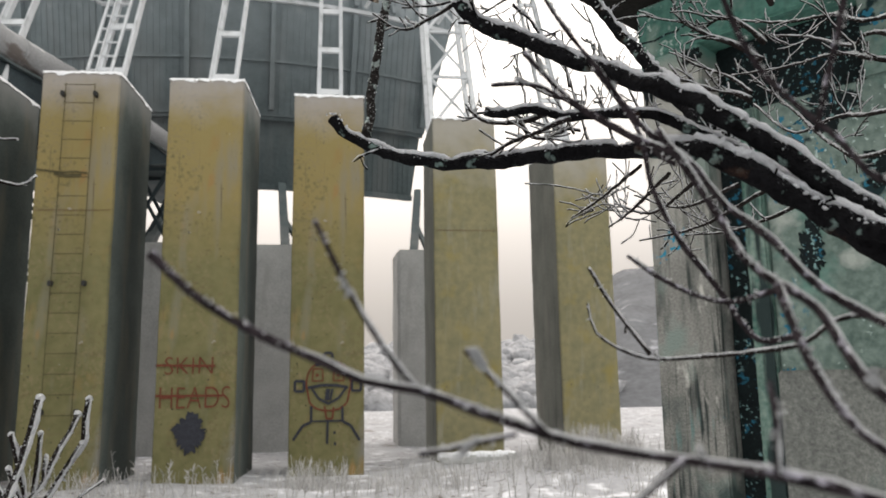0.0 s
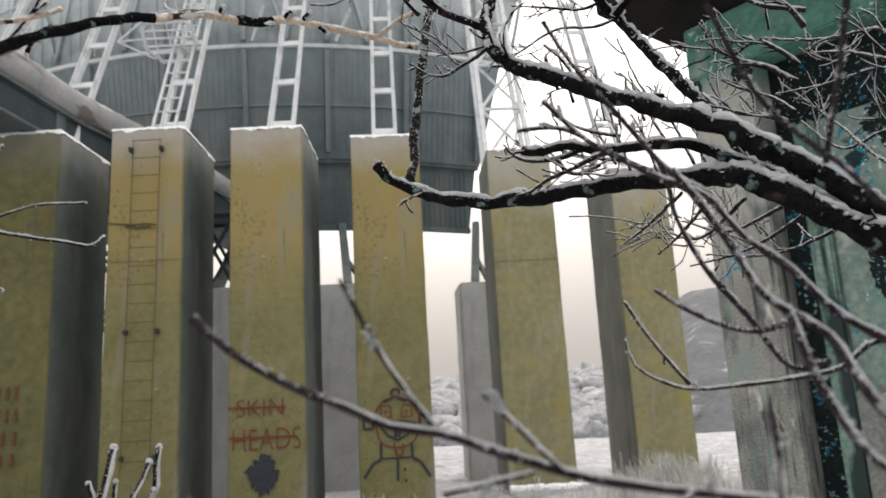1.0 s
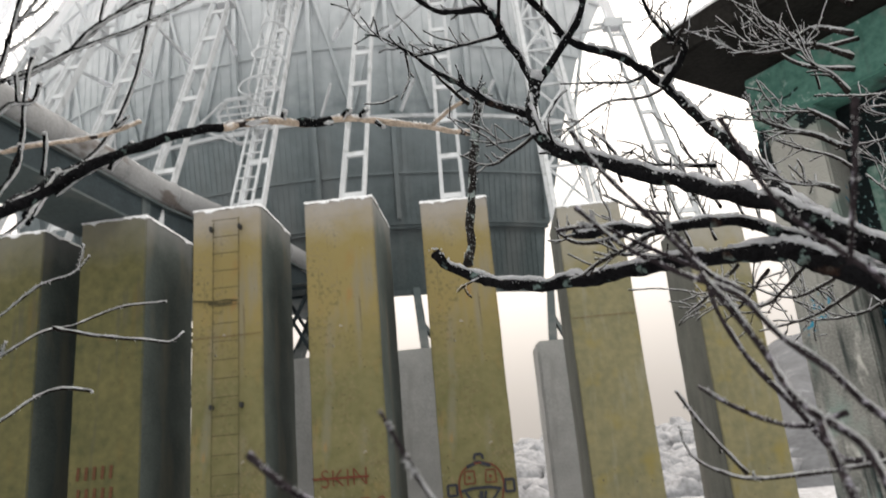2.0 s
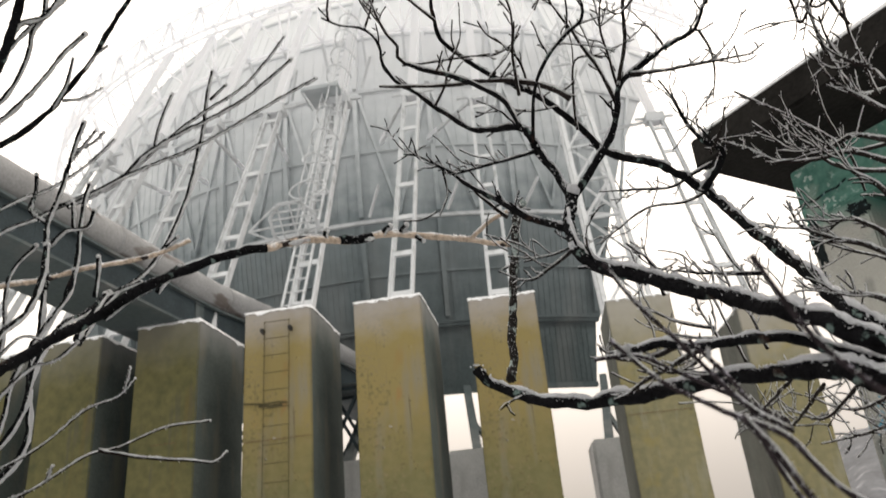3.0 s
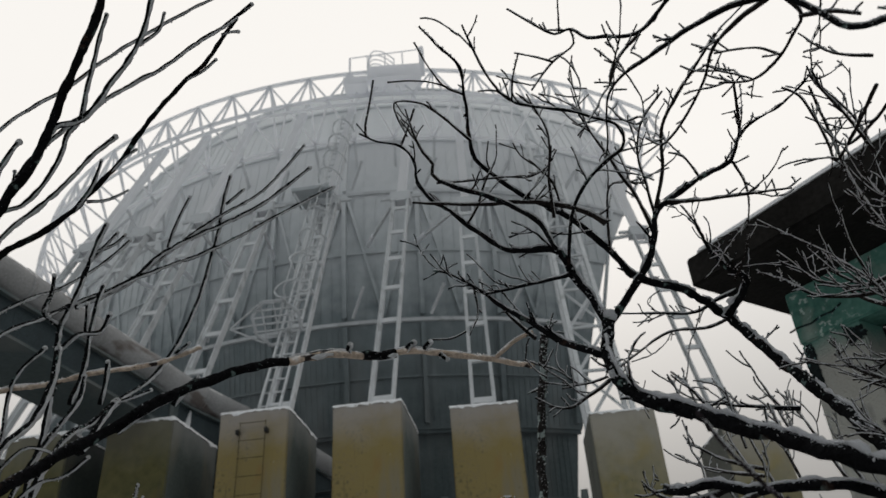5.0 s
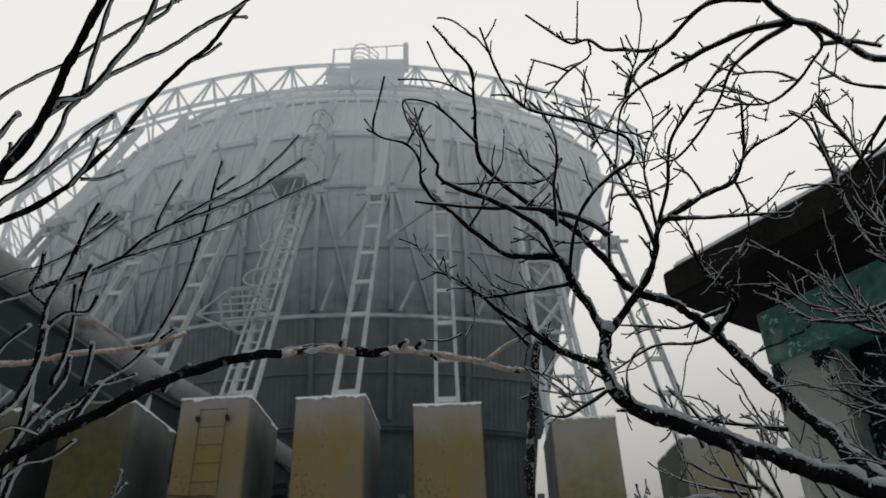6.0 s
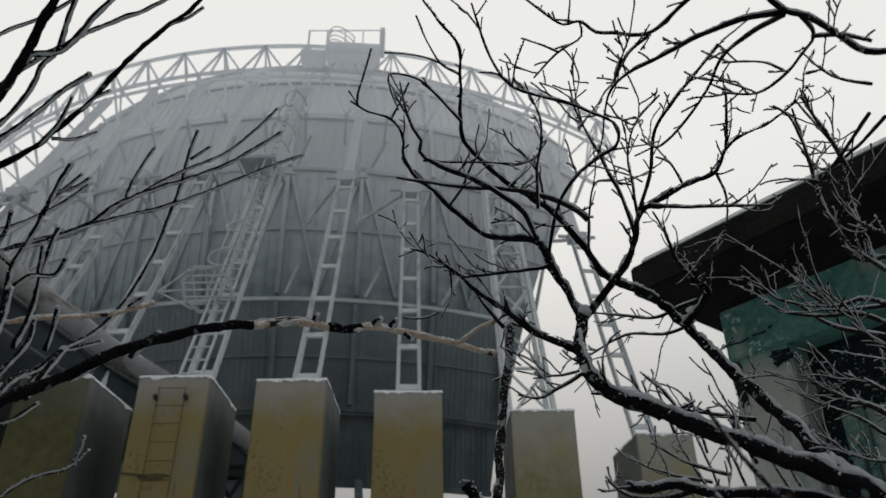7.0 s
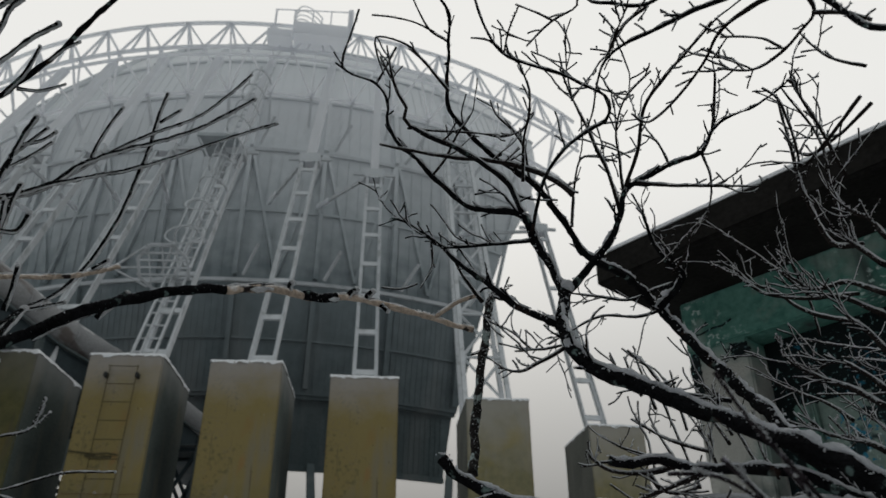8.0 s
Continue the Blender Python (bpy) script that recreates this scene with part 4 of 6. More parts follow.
# Groove and opening back are near-black: the shade inside them is in the colour.
for nm, lo, hi, mat, label in (
    ("pilaster", (0, 0, -0.3), (0.295, 0.40, 3.04), PILASTER, "grey pilaster with flaking turquoise paint"),
    ("groove", (0.295, 0.11, -0.3), (0.41, 0.40, 2.70), RECESS, "recess beside the pilaster, its shade put into the colour"),
    ("jamb", (0.41, 0.05, -0.3), (0.50, 0.40, 2.70), JAMB, "narrow green jamb"),
    ("lintel", (-0.002, -0.004, 3.04), (5.0, 0.40, 3.298), GREEN, ""),
    ("wall", (0.50, 0.075, -0.3), (5.0, 0.40, 2.70), WALL, ""),
    ("opening_back", (0.295, 0.15, 2.70), (0.92, 0.40, 3.04), RECESS, "opening coloured black for its shade, with flakes of blue paint"),
    ("wall_beside_opening", (0.92, 0.075, 2.70), (5.0, 0.40, 3.04), WALL, ""),
    ("side_wall", (0.02, 0.40, -0.3), (0.34, 3.2, 3.298), GREYWALL, ""),
    ("back_wall", (0.34, 3.0, -0.3), (5.0, 3.2, 3.298), GREYWALL, ""),
    ("end_wall", (4.8, 0.40, -0.3), (5.0, 3.0, 3.298), GREYWALL, ""),
    ("plinth_panel", (0.50, 0.045, -0.3), (4.6, 0.075, 1.60), GREYWALL, "bare grey plaster panel"),
):
    bm = bmesh.new()
    box(bm, lo, hi, 0.008)
    part(nm, bm, mat, hut, label)
bm = bmesh.new()
box(bm, (-0.14, -0.465, 3.30), (5.2, 3.4, 3.45), 0.012)
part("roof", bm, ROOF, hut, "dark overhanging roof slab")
bm = bmesh.new()
box(bm, (-0.11, -0.43, 3.45), (5.15, 3.35, 3.50), 0.02)
part("roof_snow", bm, SNOW, hut, "snow on the roof")
bm = bmesh.new()
stroke(bm, [(0.0, 3.095), (0.05, 3.10), (0.11, 3.092), (0.17, 3.104), (0.22, 3.10), (0.27, 3.118)], 0.008, -0.0045)
part("lintel_crack", bm, RECESS, hut, "dark crack between lintel and pilaster")
# bare patches where the paint has come away, with jagged rims
for k, (u, z, w, h, y) in enumerate(((0.035, 2.93, 0.030, 0.10, -0.004), (0.255, 2.990, 0.050, 0.040, -0.004), (0.78, 2.62, 0.10, 0.07, 0.070), (0.66, 2.06, 0.050, 0.11, 0.070), (1.02, 2.34, 0.13, 0.09, 0.070), (1.30, 2.66, 0.14, 0.12, 0.070))):
    bm = bmesh.new()
    ring = []
    for j in range(96):
        a = math.tau * j / 96
        q = Vector((math.cos(a), math.sin(a), k * 5.0))
        r = 1 + 0.55 * noise.noise(q * 1.5) + 0.40 * noise.noise(q * 5) + 0.25 * noise.noise(q * 14)
        ring.append((u + w * r * math.cos(a), z + h * r * math.sin(a)))
    f0 = [bm.verts.new((max(0.0, a), y, min(b, 3.03))) for a, b in ring]
    f1 = [bm.verts.new((v.co.x, y + 0.007, v.co.z)) for v in f0]
    bm.faces.new(f0)
    bm.faces.new(f1)
    for j in range(96):
        bm.faces.new((f0[j], f1[j], f1[(j + 1) % 96], f0[(j + 1) % 96]))
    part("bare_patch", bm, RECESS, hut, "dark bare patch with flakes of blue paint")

# ---- snow-covered beam at a pillar's foot, and the frosted grass ----
G = relief(0.5, 14.8) + 0.05
bm = bmesh.new()
box(bm, (-0.08, 14.76, G - 0.08), (1.24, 14.96, G + 0.09), 0.03)
box(bm, (1.14, 14.70, G - 0.08), (1.34, 14.98, G + 0.12), 0.03)
for v in bm.verts:
    v.co += noise.noise_vector(v.co * 6) * 0.02
logt = thing("timber_beam", "fallen timber beam under snow at a pillar foot", "beam")
part("beam", bm, CONCRETE, logt)
bm = bmesh.new()
pts = [(-0.12 + 1.42 * t, 14.86, G + 0.085 + 0.03 * noise.noise((t * 5, 2, 0))) for t in [j / 24 for j in range(25)]]
tube(bm, pts, [0.080 + 0.035 * noise.noise((j * 0.5, 0, 5)) for j in range(25)], 10)
for v in bm.verts:
    v.co += noise.noise_vector(v.co * 9) * 0.02
part("snow", bm, SNOW, logt, "snow lying on the beam", True)

rng = random.Random(4)
verts, faces = [], []


def blade(x, y, h, w):
    a, b = rng.uniform(0, math.tau), rng.uniform(0, math.tau)
    z = relief(x, y) - 0.02
    lean = Vector((math.cos(b), math.sin(b), 0)) * h * rng.uniform(0.05, 0.5)
    s = Vector((math.cos(a), math.sin(a), 0)) * w
    base = Vector((x, y, z))
    mid, tip = base + lean * 0.4 + Vector((0, 0, h * 0.6)), base + lean + Vector((0, 0, h))
    i = len(verts)
    verts.extend([base - s, base + s, mid + s * 0.8, mid - s * 0.8, tip + s * 0.5, tip - s * 0.5])
    faces.extend([(i, i + 1, i + 2, i + 3), (i + 3, i + 2, i + 4, i + 5)])


def stem(x, y, h):
    """A dry stalk with short frosted side shoots."""
    z, a = relief(x, y) - 0.02, rng.uniform(0, math.tau)
    lean = Vector((math.cos(a), math.sin(a), 0)) * h * rng.uniform(0.05, 0.25)
    foot, top = Vector((x, y, z)), Vector((x, y, z + h)) + lean

    def rod(p, q, w):
        s = Vector((w, 0, 0))
        t = Vector((0, w, 0))
        i = len(verts)
        verts.extend([p - s, p + s, q + s * 0.7, q - s * 0.7, p - t, p + t, q + t * 0.7, q - t * 0.7])
        faces.extend([(i, i + 1, i + 2, i + 3), (i + 4, i + 5, i + 6, i + 7)])

    rod(foot, top, 0.006)
    for k in range(rng.randint(3, 8)):
        u = rng.uniform(0.45, 1.0)
        p = foot.lerp(top, u)
        b = rng.uniform(0, math.tau)
        rod(p, p + Vector((math.cos(b), math.sin(b), rng.uniform(0.4, 1.2))) * rng.uniform(0.03, 0.08), 0.005)


for _ in range(9000):
    x, y = rng.uniform(-7.5, 5.5), 8.5 + 5.1 * rng.random() ** 0.8
    if noise.noise((x * 0.8, y * 0.8, 1)) + 0.5 * noise.noise((x * 2.5, y * 2.5, 6)) > 0.02:
        blade(x, y, rng.uniform(0.06, 0.26), 0.005)
for _ in range(420):
    x, y = rng.uniform(-6.5, 5.0), rng.uniform(9.0, 13.4)
    if noise.noise((x * 0.6, y * 0.6, 9)) > 0.05:
        stem(x, y, rng.uniform(0.2, 0.55))
for cx, cy, n, hh in ((2.3, 12.6, 500, 0.62), (1.6, 12.0, 260, 0.5), (3.0, 13.2, 300, 0.55), (-2.2, 12.6, 160, 0.5), (-1.9, 12.9, 90, 0.42), (-0.3, 13.4, 80, 0.5), (0.2, 11.6, 120, 0.4), (-5.2, 11.8, 120, 0.45)):
    for _ in range(n):
        r, a = rng.gauss(0, 0.42), rng.uniform(0, math.tau)
        blade(cx + r * math.cos(a), cy + r * math.sin(a), rng.uniform(0.4, 1.0) * hh, 0.005)
me = bpy.data.meshes.new("grass")
me.from_pydata([tuple(v) for v in verts], [], faces)
me.materials.append(GRASS)
tagged(new("grass", me), "dry grass stalks thick with hoarfrost in the snow", "grass", kind="stuff")

# ---- the trees ----
tree = thing("tree", "bare snow-dusted tree, dark lichened bark, fine twigs", "tree")
bush = thing("bush", "bare frosted bush with long dark shoots", "bush")
sprig = thing("sprig", "small frosted shoot with pale buds", "shrub")
trng = random.Random(11)


def spline(pts, step=0.012):
    """A smooth line through the points, even where their spacing changes."""
    pts = [Vector(p) for p in pts]
    q = [pts[0] * 2 - pts[1]] + pts + [pts[-1] * 2 - pts[-2]]
    out = []
    for a, b, c, d in zip(q, q[1:], q[2:], q[3:]):
        ka, kb, kc = [max(1e-3, (v - u).length) ** 0.5 for u, v in ((a, b), (b, c), (c, d))]
        m1 = ((b - a) / ka - (c - a) / (ka + kb) + (c - b) / kb) * kb
        m2 = ((c - b) / kb - (d - b) / (kb + kc) + (d - c) / kc) * kb
        n = max(2, int((c - b).length / step))
        for k in range(n):
            t = k / n
            out.append(b * (2 * t ** 3 - 3 * t * t + 1) + m1 * (t ** 3 - 2 * t * t + t) + c * (3 * t * t - 2 * t ** 3) + m2 * (t ** 3 - t * t))
    out.append(pts[-1])
    return out


def knobby(bm, pts, r0, r1, n, wob=1.25):
    m = len(pts)
    radii = []
    out = []
    for i, p in enumerate(pts):
        t = i / (m - 1)
        r = r0 + (r1 - r0) * t
        k = 1 + 0.26 * noise.noise(p * 55) + 0.10 * noise.noise(p * 150)
        radii.append(max(0.0008, r * k))
        j = Vector((noise.noise(p * 38), noise.noise(p * 38 + Vector((7, 0, 0))), noise.noise(p * 38 + Vector((0, 7, 0)))))
        out.append(p + j * min(0.0050, r * wob) * (0 if i in (0,) else 1))
    radii[-1] *= 1.15
    tube(bm, out, radii, n)
    return out, radii


def crust(fr, line, radii, wind, amount, gaps=0.0):
    """Rime or snow along one side of a branch: rough, and broken where the noise is low."""
    run, rr = [], []

    def close():
        if len(run) > 2:
            rr[0] *= 0.3
            rr[-1] *= 0.5
            tube(fr, run, rr, 6)
        run.clear()
        rr.clear()
    for i, (p, r) in enumerate(zip(line, radii)):
        d = (line[min(i + 1, len(line) - 1)] - line[max(i - 1, 0)]).normalized()
        e = wind - d * wind.dot(d)
        k = e.length
        h = 0.5 + 0.5 * noise.noise(p * 13) + 0.25 * noise.noise(p * 40)
        if k < 0.25 or h < gaps:
            close()
            continue
        e /= k
        w = r * amount * (0.35 + 0.65 * k) * (0.72 + 0.30 * noise.noise(p * 60) + 0.45 * noise.noise(p * 230))
        run.append(p + e * (r * 1.10 + w * 0.35))
        rr.append(max(0.0005, w))
    close()


def fuzz(fr, line, radii, wind, per, size, bias=1.3):
    """Needles of hoarfrost: fine three-sided spikes that stand out from the bark, thickest on the windward side."""
    made, tri = [], []
    for i in range(1, len(line) - 1):
        p, r = line[i], radii[i]
        d = (line[i + 1] - line[i - 1]).normalized()
        thick = 0.62 + 0.7 * noise.noise(p * 24) + 0.3 * noise.noise(p * 70)
        for _ in range(per):
            if trng.random() > thick + 0.35:
                continue
            e = Vector((trng.gauss(0, 1), trng.gauss(0, 1), trng.gauss(0, 1))) + wind * bias
            e -= d * e.dot(d)
            if e.length < 0.2:
                continue
            e = e.normalized()
            s = d.cross(e)
            h = size * trng.uniform(0.4, 1.3) * max(0.3, thick)
            w = h * 0.42
            q = p + d * trng.uniform(-0.0035, 0.0035) + e * r * 0.92
            k = len(made)
            made += [q + d * w, q - d * w * 0.6 + s * w, q - d * w * 0.6 - s * w, q + e * h + d * trng.uniform(-0.4, 0.4) * h]
            tri += [(k, k + 1, k + 3), (k + 1, k + 2, k + 3), (k + 2, k, k + 3)]
    vs = [fr.verts.new(v) for v in made]
    for t in tri:
        fr.faces.new([vs[k] for k in t])


def twig(bm, fr, wind, p, d, length, r, depth=1):
    """A slender shoot that bends one way and then lifts, with buds and shorter shoots."""
    pts = [p]
    d = d.normalized()
    steps = max(3, int(length / 0.008))
    bend = Vector((trng.gauss(0, 0.5), trng.gauss(0, 0.3), trng.gauss(0.25, 0.5))) * 0.11
    for k in range(steps):
        d = (d + bend + Vector((trng.gauss(0, 0.13), trng.gauss(0, 0.11), trng.gauss(0.02, 0.13)))).normalized()
        pts.append(pts[-1] + d * length / steps)
    out, radii = knobby(bm, pts, r, r * 0.62, 5)
    crust(fr, out, radii, wind, 0.75)
    fuzz(fr, out, radii, wind, 3, 0.0024)
    if depth:
        for k in range(1, steps):
            if trng.random() < 0.20:
                s = Vector((trng.gauss(0, 1), trng.gauss(0, 0.6), trng.gauss(0.3, 1)))
                twig(bm, fr, wind, pts[k], (d * 0.8 + s.normalized() * 0.9), length * trng.uniform(0.20, 0.42), r * 0.72, depth - 1)


def tip(fr, p, r):
    """The white end of a blunt shoot."""
    bmesh.ops.create_icosphere(fr, subdivisions=2, radius=r * 1.12, matrix=Matrix.Translation(p))


def spur(bm, fr, wind, p, d, length, r):
    """A stout blunt side shoot, as the bush has them."""
    pts = [p]
    for k in range(6):
        d = (d + Vector((trng.gauss(0, 0.06), trng.gauss(0, 0.06), trng.gauss(0.01, 0.06)))).normalized()
        pts.append(pts[-1] + d * length / 6)
    out, radii = knobby(bm, spline(pts, 0.007), r, r * 0.85, 6, 0.4)
    crust(fr, out, radii, wind, 0.60)
    fuzz(fr, out, radii, wind, 8, 0.0028, 2.2)
    tip(fr, out[-1], radii[-1])


def limb(parent, pts, r0, r1, twigs, mat, snow=False, reach=1.0):
    """A branch along a smooth line, thick to thin, with knots and its own small twigs; rime or snow lies along one side."""
    line = spline(pts, 0.007)
    stout = parent != tree
    wind = Vector((0.70, -0.40, 0.40)) if stout and mat == RIME else Vector((0.80, -0.26, -0.36)) if stout else Vector((0.15, -0.34, 0.92)).normalized() if snow else Vector((0.26, -0.55, 0.66)).normalized()
    bm, fr = bmesh.new(), bmesh.new()
    out, radii = knobby(bm, line, r0, r1, 14 if r0 > 0.006 else 7, 0.35 if stout or mat == SHOOT else 0.5)
    m = len(out)
    side = trng.choice((-1, 1))
    for _ in range(int(twigs * (0.8 if stout else 0.8 if mat == SHOOT else 1.9))):
        i = int(m * trng.uniform(0.25, 0.97))
        i = min(max(i, 1), m - 2)
        d = (out[i + 1] - out[i - 1]).normalized()
        if stout:
            side = -side
            s = d.cross(Vector((trng.gauss(0, 0.3), 1, trng.gauss(0, 0.3)))).normalized() * side
            spur(bm, fr, wind, out[i], (d * 0.8 + s * 0.6).normalized(), trng.choice((0.02, 0.035, 0.05, 0.09)), max(0.0022, radii[i] * 0.7))
            continue
        s = Vector((trng.gauss(-0.1, 0.9), trng.gauss(0, 0.6), trng.gauss(0.55, 0.8)))
        if mat == SHOOT:
            spur(bm, fr, wind, out[i], (d * 0.8 + s.normalized() * 0.7).normalized(), trng.uniform(0.003, 0.007), radii[i] * 0.75)
            continue
        size = trng.uniform(0.012, 0.034) if trng.random() < 0.72 else trng.uniform(0.045, 0.10)
        twig(bm, fr, wind, out[i], d * 0.85 + s.normalized() * 0.75, reach * size * (1 if r0 < 0.012 else 0.6), max(0.0008, min(0.0016, radii[i] * 0.45)))
    if r0 > 0.004:
        for v in bm.verts:
            v.co += noise.noise_vector(v.co * 120) * 0.0009 + noise.noise_vector(v.co * 360) * 0.0009 + noise.noise_vector(v.co * 900) * 0.0004
    b = part("branch", bm, mat, parent)
    b.data.shade_smooth()
    if mat == LICHEN:
        fuzz(fr, out, radii, wind, 6, 0.0030)
    elif stout:
        if mat != BARE:
            if r0 < 0.0070:
                crust(fr, out, radii, wind, 0.78, 0.16)
            fuzz(fr, out, radii, wind, 1 if r0 >= 0.0070 else 5 if r0 > 0.0058 else 9, 0.0014 if r0 >= 0.0070 else 0.0028, 2.6)
            if r1 < 0.005:
                tip(fr, out[-1], radii[-1])
        else:
            crust(fr, out, radii, Vector((0, -0.15, 0.95)), 0.36, 0.34)
            fuzz(fr, out, radii, Vector((0, -0.1, 0.95)), 8, 0.0030, 3.0)
    else:
        crust(fr, out, radii, wind, 0.52 if snow else 0.26 if mat == SHOOT else 0.58, 0.32 if snow else 0.46 if mat == SHOOT else 0.28)
        fuzz(fr, out, radii, wind, 5 if r0 < 0.003 else 4 if snow else 7, 0.0022 if r0 < 0.003 or mat == SHOOT else 0.0026, 2.6 if snow else 1.6)
    if snow:
        for p, r in zip(out, radii):
            k = 0.5 + 0.5 * noise.noise(p * 31)
            for _ in range(6 if k > 0.36 else 1):
                e = wind + Vector((trng.gauss(0, 0.5), trng.gauss(0, 0.28), trng.gauss(0, 0.15)))
                q = p + Vector((trng.uniform(-0.004, 0.004), trng.uniform(-0.003, 0.003), 0)) + e.normalized() * r * trng.uniform(0.95, 1.22)
                bmesh.ops.create_icosphere(fr, subdivisions=1, radius=r * trng.uniform(0.08, 0.24), matrix=Matrix.Translation(q))
    for v in fr.verts:
        v.co += noise.noise_vector(v.co * 170) * (0.0026 if snow else 0.0008) + noise.noise_vector(v.co * 420) * (0.0016 if snow else 0.0004)
    if len(fr.verts):
        tagged(part("snow" if snow else "rime", fr, RIDGE if snow else CRUST, b, "snow along the branch" if snow else "", True), kind="stuff")
    else:
        fr.free()
    return b


# trunks, which stand beside the path
limb(tree, [(0.98, 0.86, -0.1), (0.90, 0.80, 0.6), (0.76, 0.72, 1.15), (0.62, 0.64, 1.50)], 0.055, 0.028, 0, BARK)
limb(tree, [(0.76, 0.72, 1.15), (0.80, 0.66, 1.8), (0.60, 0.42, 2.25)], 0.024, 0.012, 0, BARK)
limb(tree, [(0.90, 0.80, 0.6), (0.96, 0.78, 1.3), (0.95, 0.75, 2.2)], 0.022, 0.008, 0, BARK)
limb(tree, [(0.76, 0.72, 1.15), (0.62, 0.45, 1.35), (0.5, 0.3, 1.42)], 0.012, 0.004, 0, BARK)
limb(tree, [(0.62, 0.64, 1.50), (0.66, 0.80, 1.55)], 0.026, 0.02, 0, BARK)
limb(bush, [(-1.15, 0.60, -0.1), (-1.12, 0.62, 0.8), (-1.05, 0.62, 1.55)], 0.026, 0.011, 0, BARK)
limb(bush, [(-1.15, 0.60, -0.1), (-1.30, 0.66, 1.0), (-1.25, 0.70, 1.75)], 0.026, 0.012, 0, BARK)
limb(sprig, [(-0.70, 0.78, -0.1), (-0.73, 0.75, 0.5)], 0.006, 0.004, 0, RIME)
limb(tree, [(0.620, 0.640, 1.500), (0.227, 0.674, 1.819), (0.195, 0.703, 1.845), (0.172, 0.727, 1.867), (0.129, 0.753, 1.895), (0.082, 0.775, 1.928), (0.040, 0.794, 1.956), (0.022, 0.808, 1.984), (0.019, 0.829, 2.028), (0.027, 0.847, 2.073)], 0.0104, 0.0070, 5, BARK, True)
limb(tree, [(0.027, 0.848, 2.071), (0.012, 0.847, 2.106), (-0.007, 0.843, 2.146), (-0.023, 0.839, 2.181), (-0.063, 0.847, 2.194), (-0.093, 0.853, 2.208), (-0.132, 0.844, 2.243), (-0.157, 0.827, 2.265), (-0.178, 0.814, 2.279), (-0.194, 0.796, 2.301), (-0.193, 0.779, 2.322), (-0.206, 0.760, 2.338), (-0.235, 0.746, 2.342), (-0.256, 0.730, 2.349)], 0.0055, 0.0010, 7, BARK, True)
limb(tree, [(-0.248, 0.735, 2.346), (-0.246, 0.726, 2.357), (-0.237, 0.713, 2.374), (-0.223, 0.690, 2.401)], 0.0015, 0.0012, 0, RIME)
limb(tree, [(-0.207, 0.762, 2.340), (-0.193, 0.750, 2.358), (-0.179, 0.735, 2.378)], 0.0016, 0.0012, 0, RIME)
limb(tree, [(-0.164, 0.802, 2.299), (-0.141, 0.801, 2.283), (-0.100, 0.805, 2.262), (-0.057, 0.812, 2.233), (-0.034, 0.815, 2.206), (-0.023, 0.820, 2.173)], 0.0029, 0.0034, 3, BARK)
limb(tree, [(-0.164, 0.802, 2.299), (-0.172, 0.795, 2.307), (-0.168, 0.786, 2.319), (-0.179, 0.774, 2.331), (-0.186, 0.756, 2.352), (-0.191, 0.732, 2.378)], 0.0025, 0.0009, 3, RIME)
limb(tree, [(-0.205, 0.810, 2.278), (-0.163, 0.816, 2.271), (-0.117, 0.820, 2.262), (-0.056, 0.822, 2.255), (-0.005, 0.825, 2.240), (0.027, 0.828, 2.224), (0.046, 0.831, 2.206)], 0.0016, 0.0036, 5, RIME)
limb(tree, [(-0.168, 0.802, 2.297), (-0.129, 0.808, 2.296), (-0.075, 0.812, 2.294), (-0.041, 0.816, 2.290), (-0.017, 0.811, 2.297), (-0.000, 0.798, 2.313)], 0.0016, 0.0009, 3, RIME)
limb(tree, [(0.660, 0.800, 1.550), (0.348, 0.993, 1.899), (0.332, 1.054, 1.970), (0.312, 1.114, 2.040), (0.277, 1.168, 2.125), (0.237, 1.214, 2.219), (0.158, 1.102, 2.229), (0.080, 0.997, 2.212), (0.050, 0.950, 2.234), (0.025, 0.908, 2.244), (-0.005, 0.865, 2.252), (-0.056, 0.846, 2.282), (-0.091, 0.825, 2.310), (-0.112, 0.808, 2.331), (-0.115, 0.792, 2.351), (-0.111, 0.750, 2.400), (-0.111, 0.724, 2.428), (-0.132, 0.702, 2.448), (-0.154, 0.677, 2.469)], 0.0143, 0.0013, 10, BARK, True)
limb(tree, [(-0.111, 0.751, 2.399), (-0.135, 0.739, 2.410), (-0.151, 0.718, 2.430), (-0.165, 0.690, 2.455)], 0.0016, 0.0010, 0, RIME)
limb(tree, [(-0.130, 0.741, 2.409), (-0.153, 0.731, 2.416), (-0.183, 0.723, 2.419), (-0.211, 0.718, 2.419)], 0.0013, 0.0010, 0, RIME)
limb(tree, [(-0.112, 0.785, 2.344), (-0.143, 0.759, 2.371), (-0.167, 0.741, 2.388), (-0.206, 0.731, 2.391), (-0.206, 0.742, 2.379), (-0.197, 0.764, 2.356)], 0.0019, 0.0009, 2, RIME)
limb(tree, [(-0.092, 0.817, 2.304), (-0.096, 0.804, 2.322), (-0.089, 0.788, 2.342)], 0.0013, 0.0009, 0, RIME)
limb(tree, [(-0.136, 0.841, 2.247), (-0.118, 0.830, 2.267), (-0.103, 0.813, 2.291), (-0.085, 0.799, 2.312)], 0.0019, 0.0012, 2, RIME)
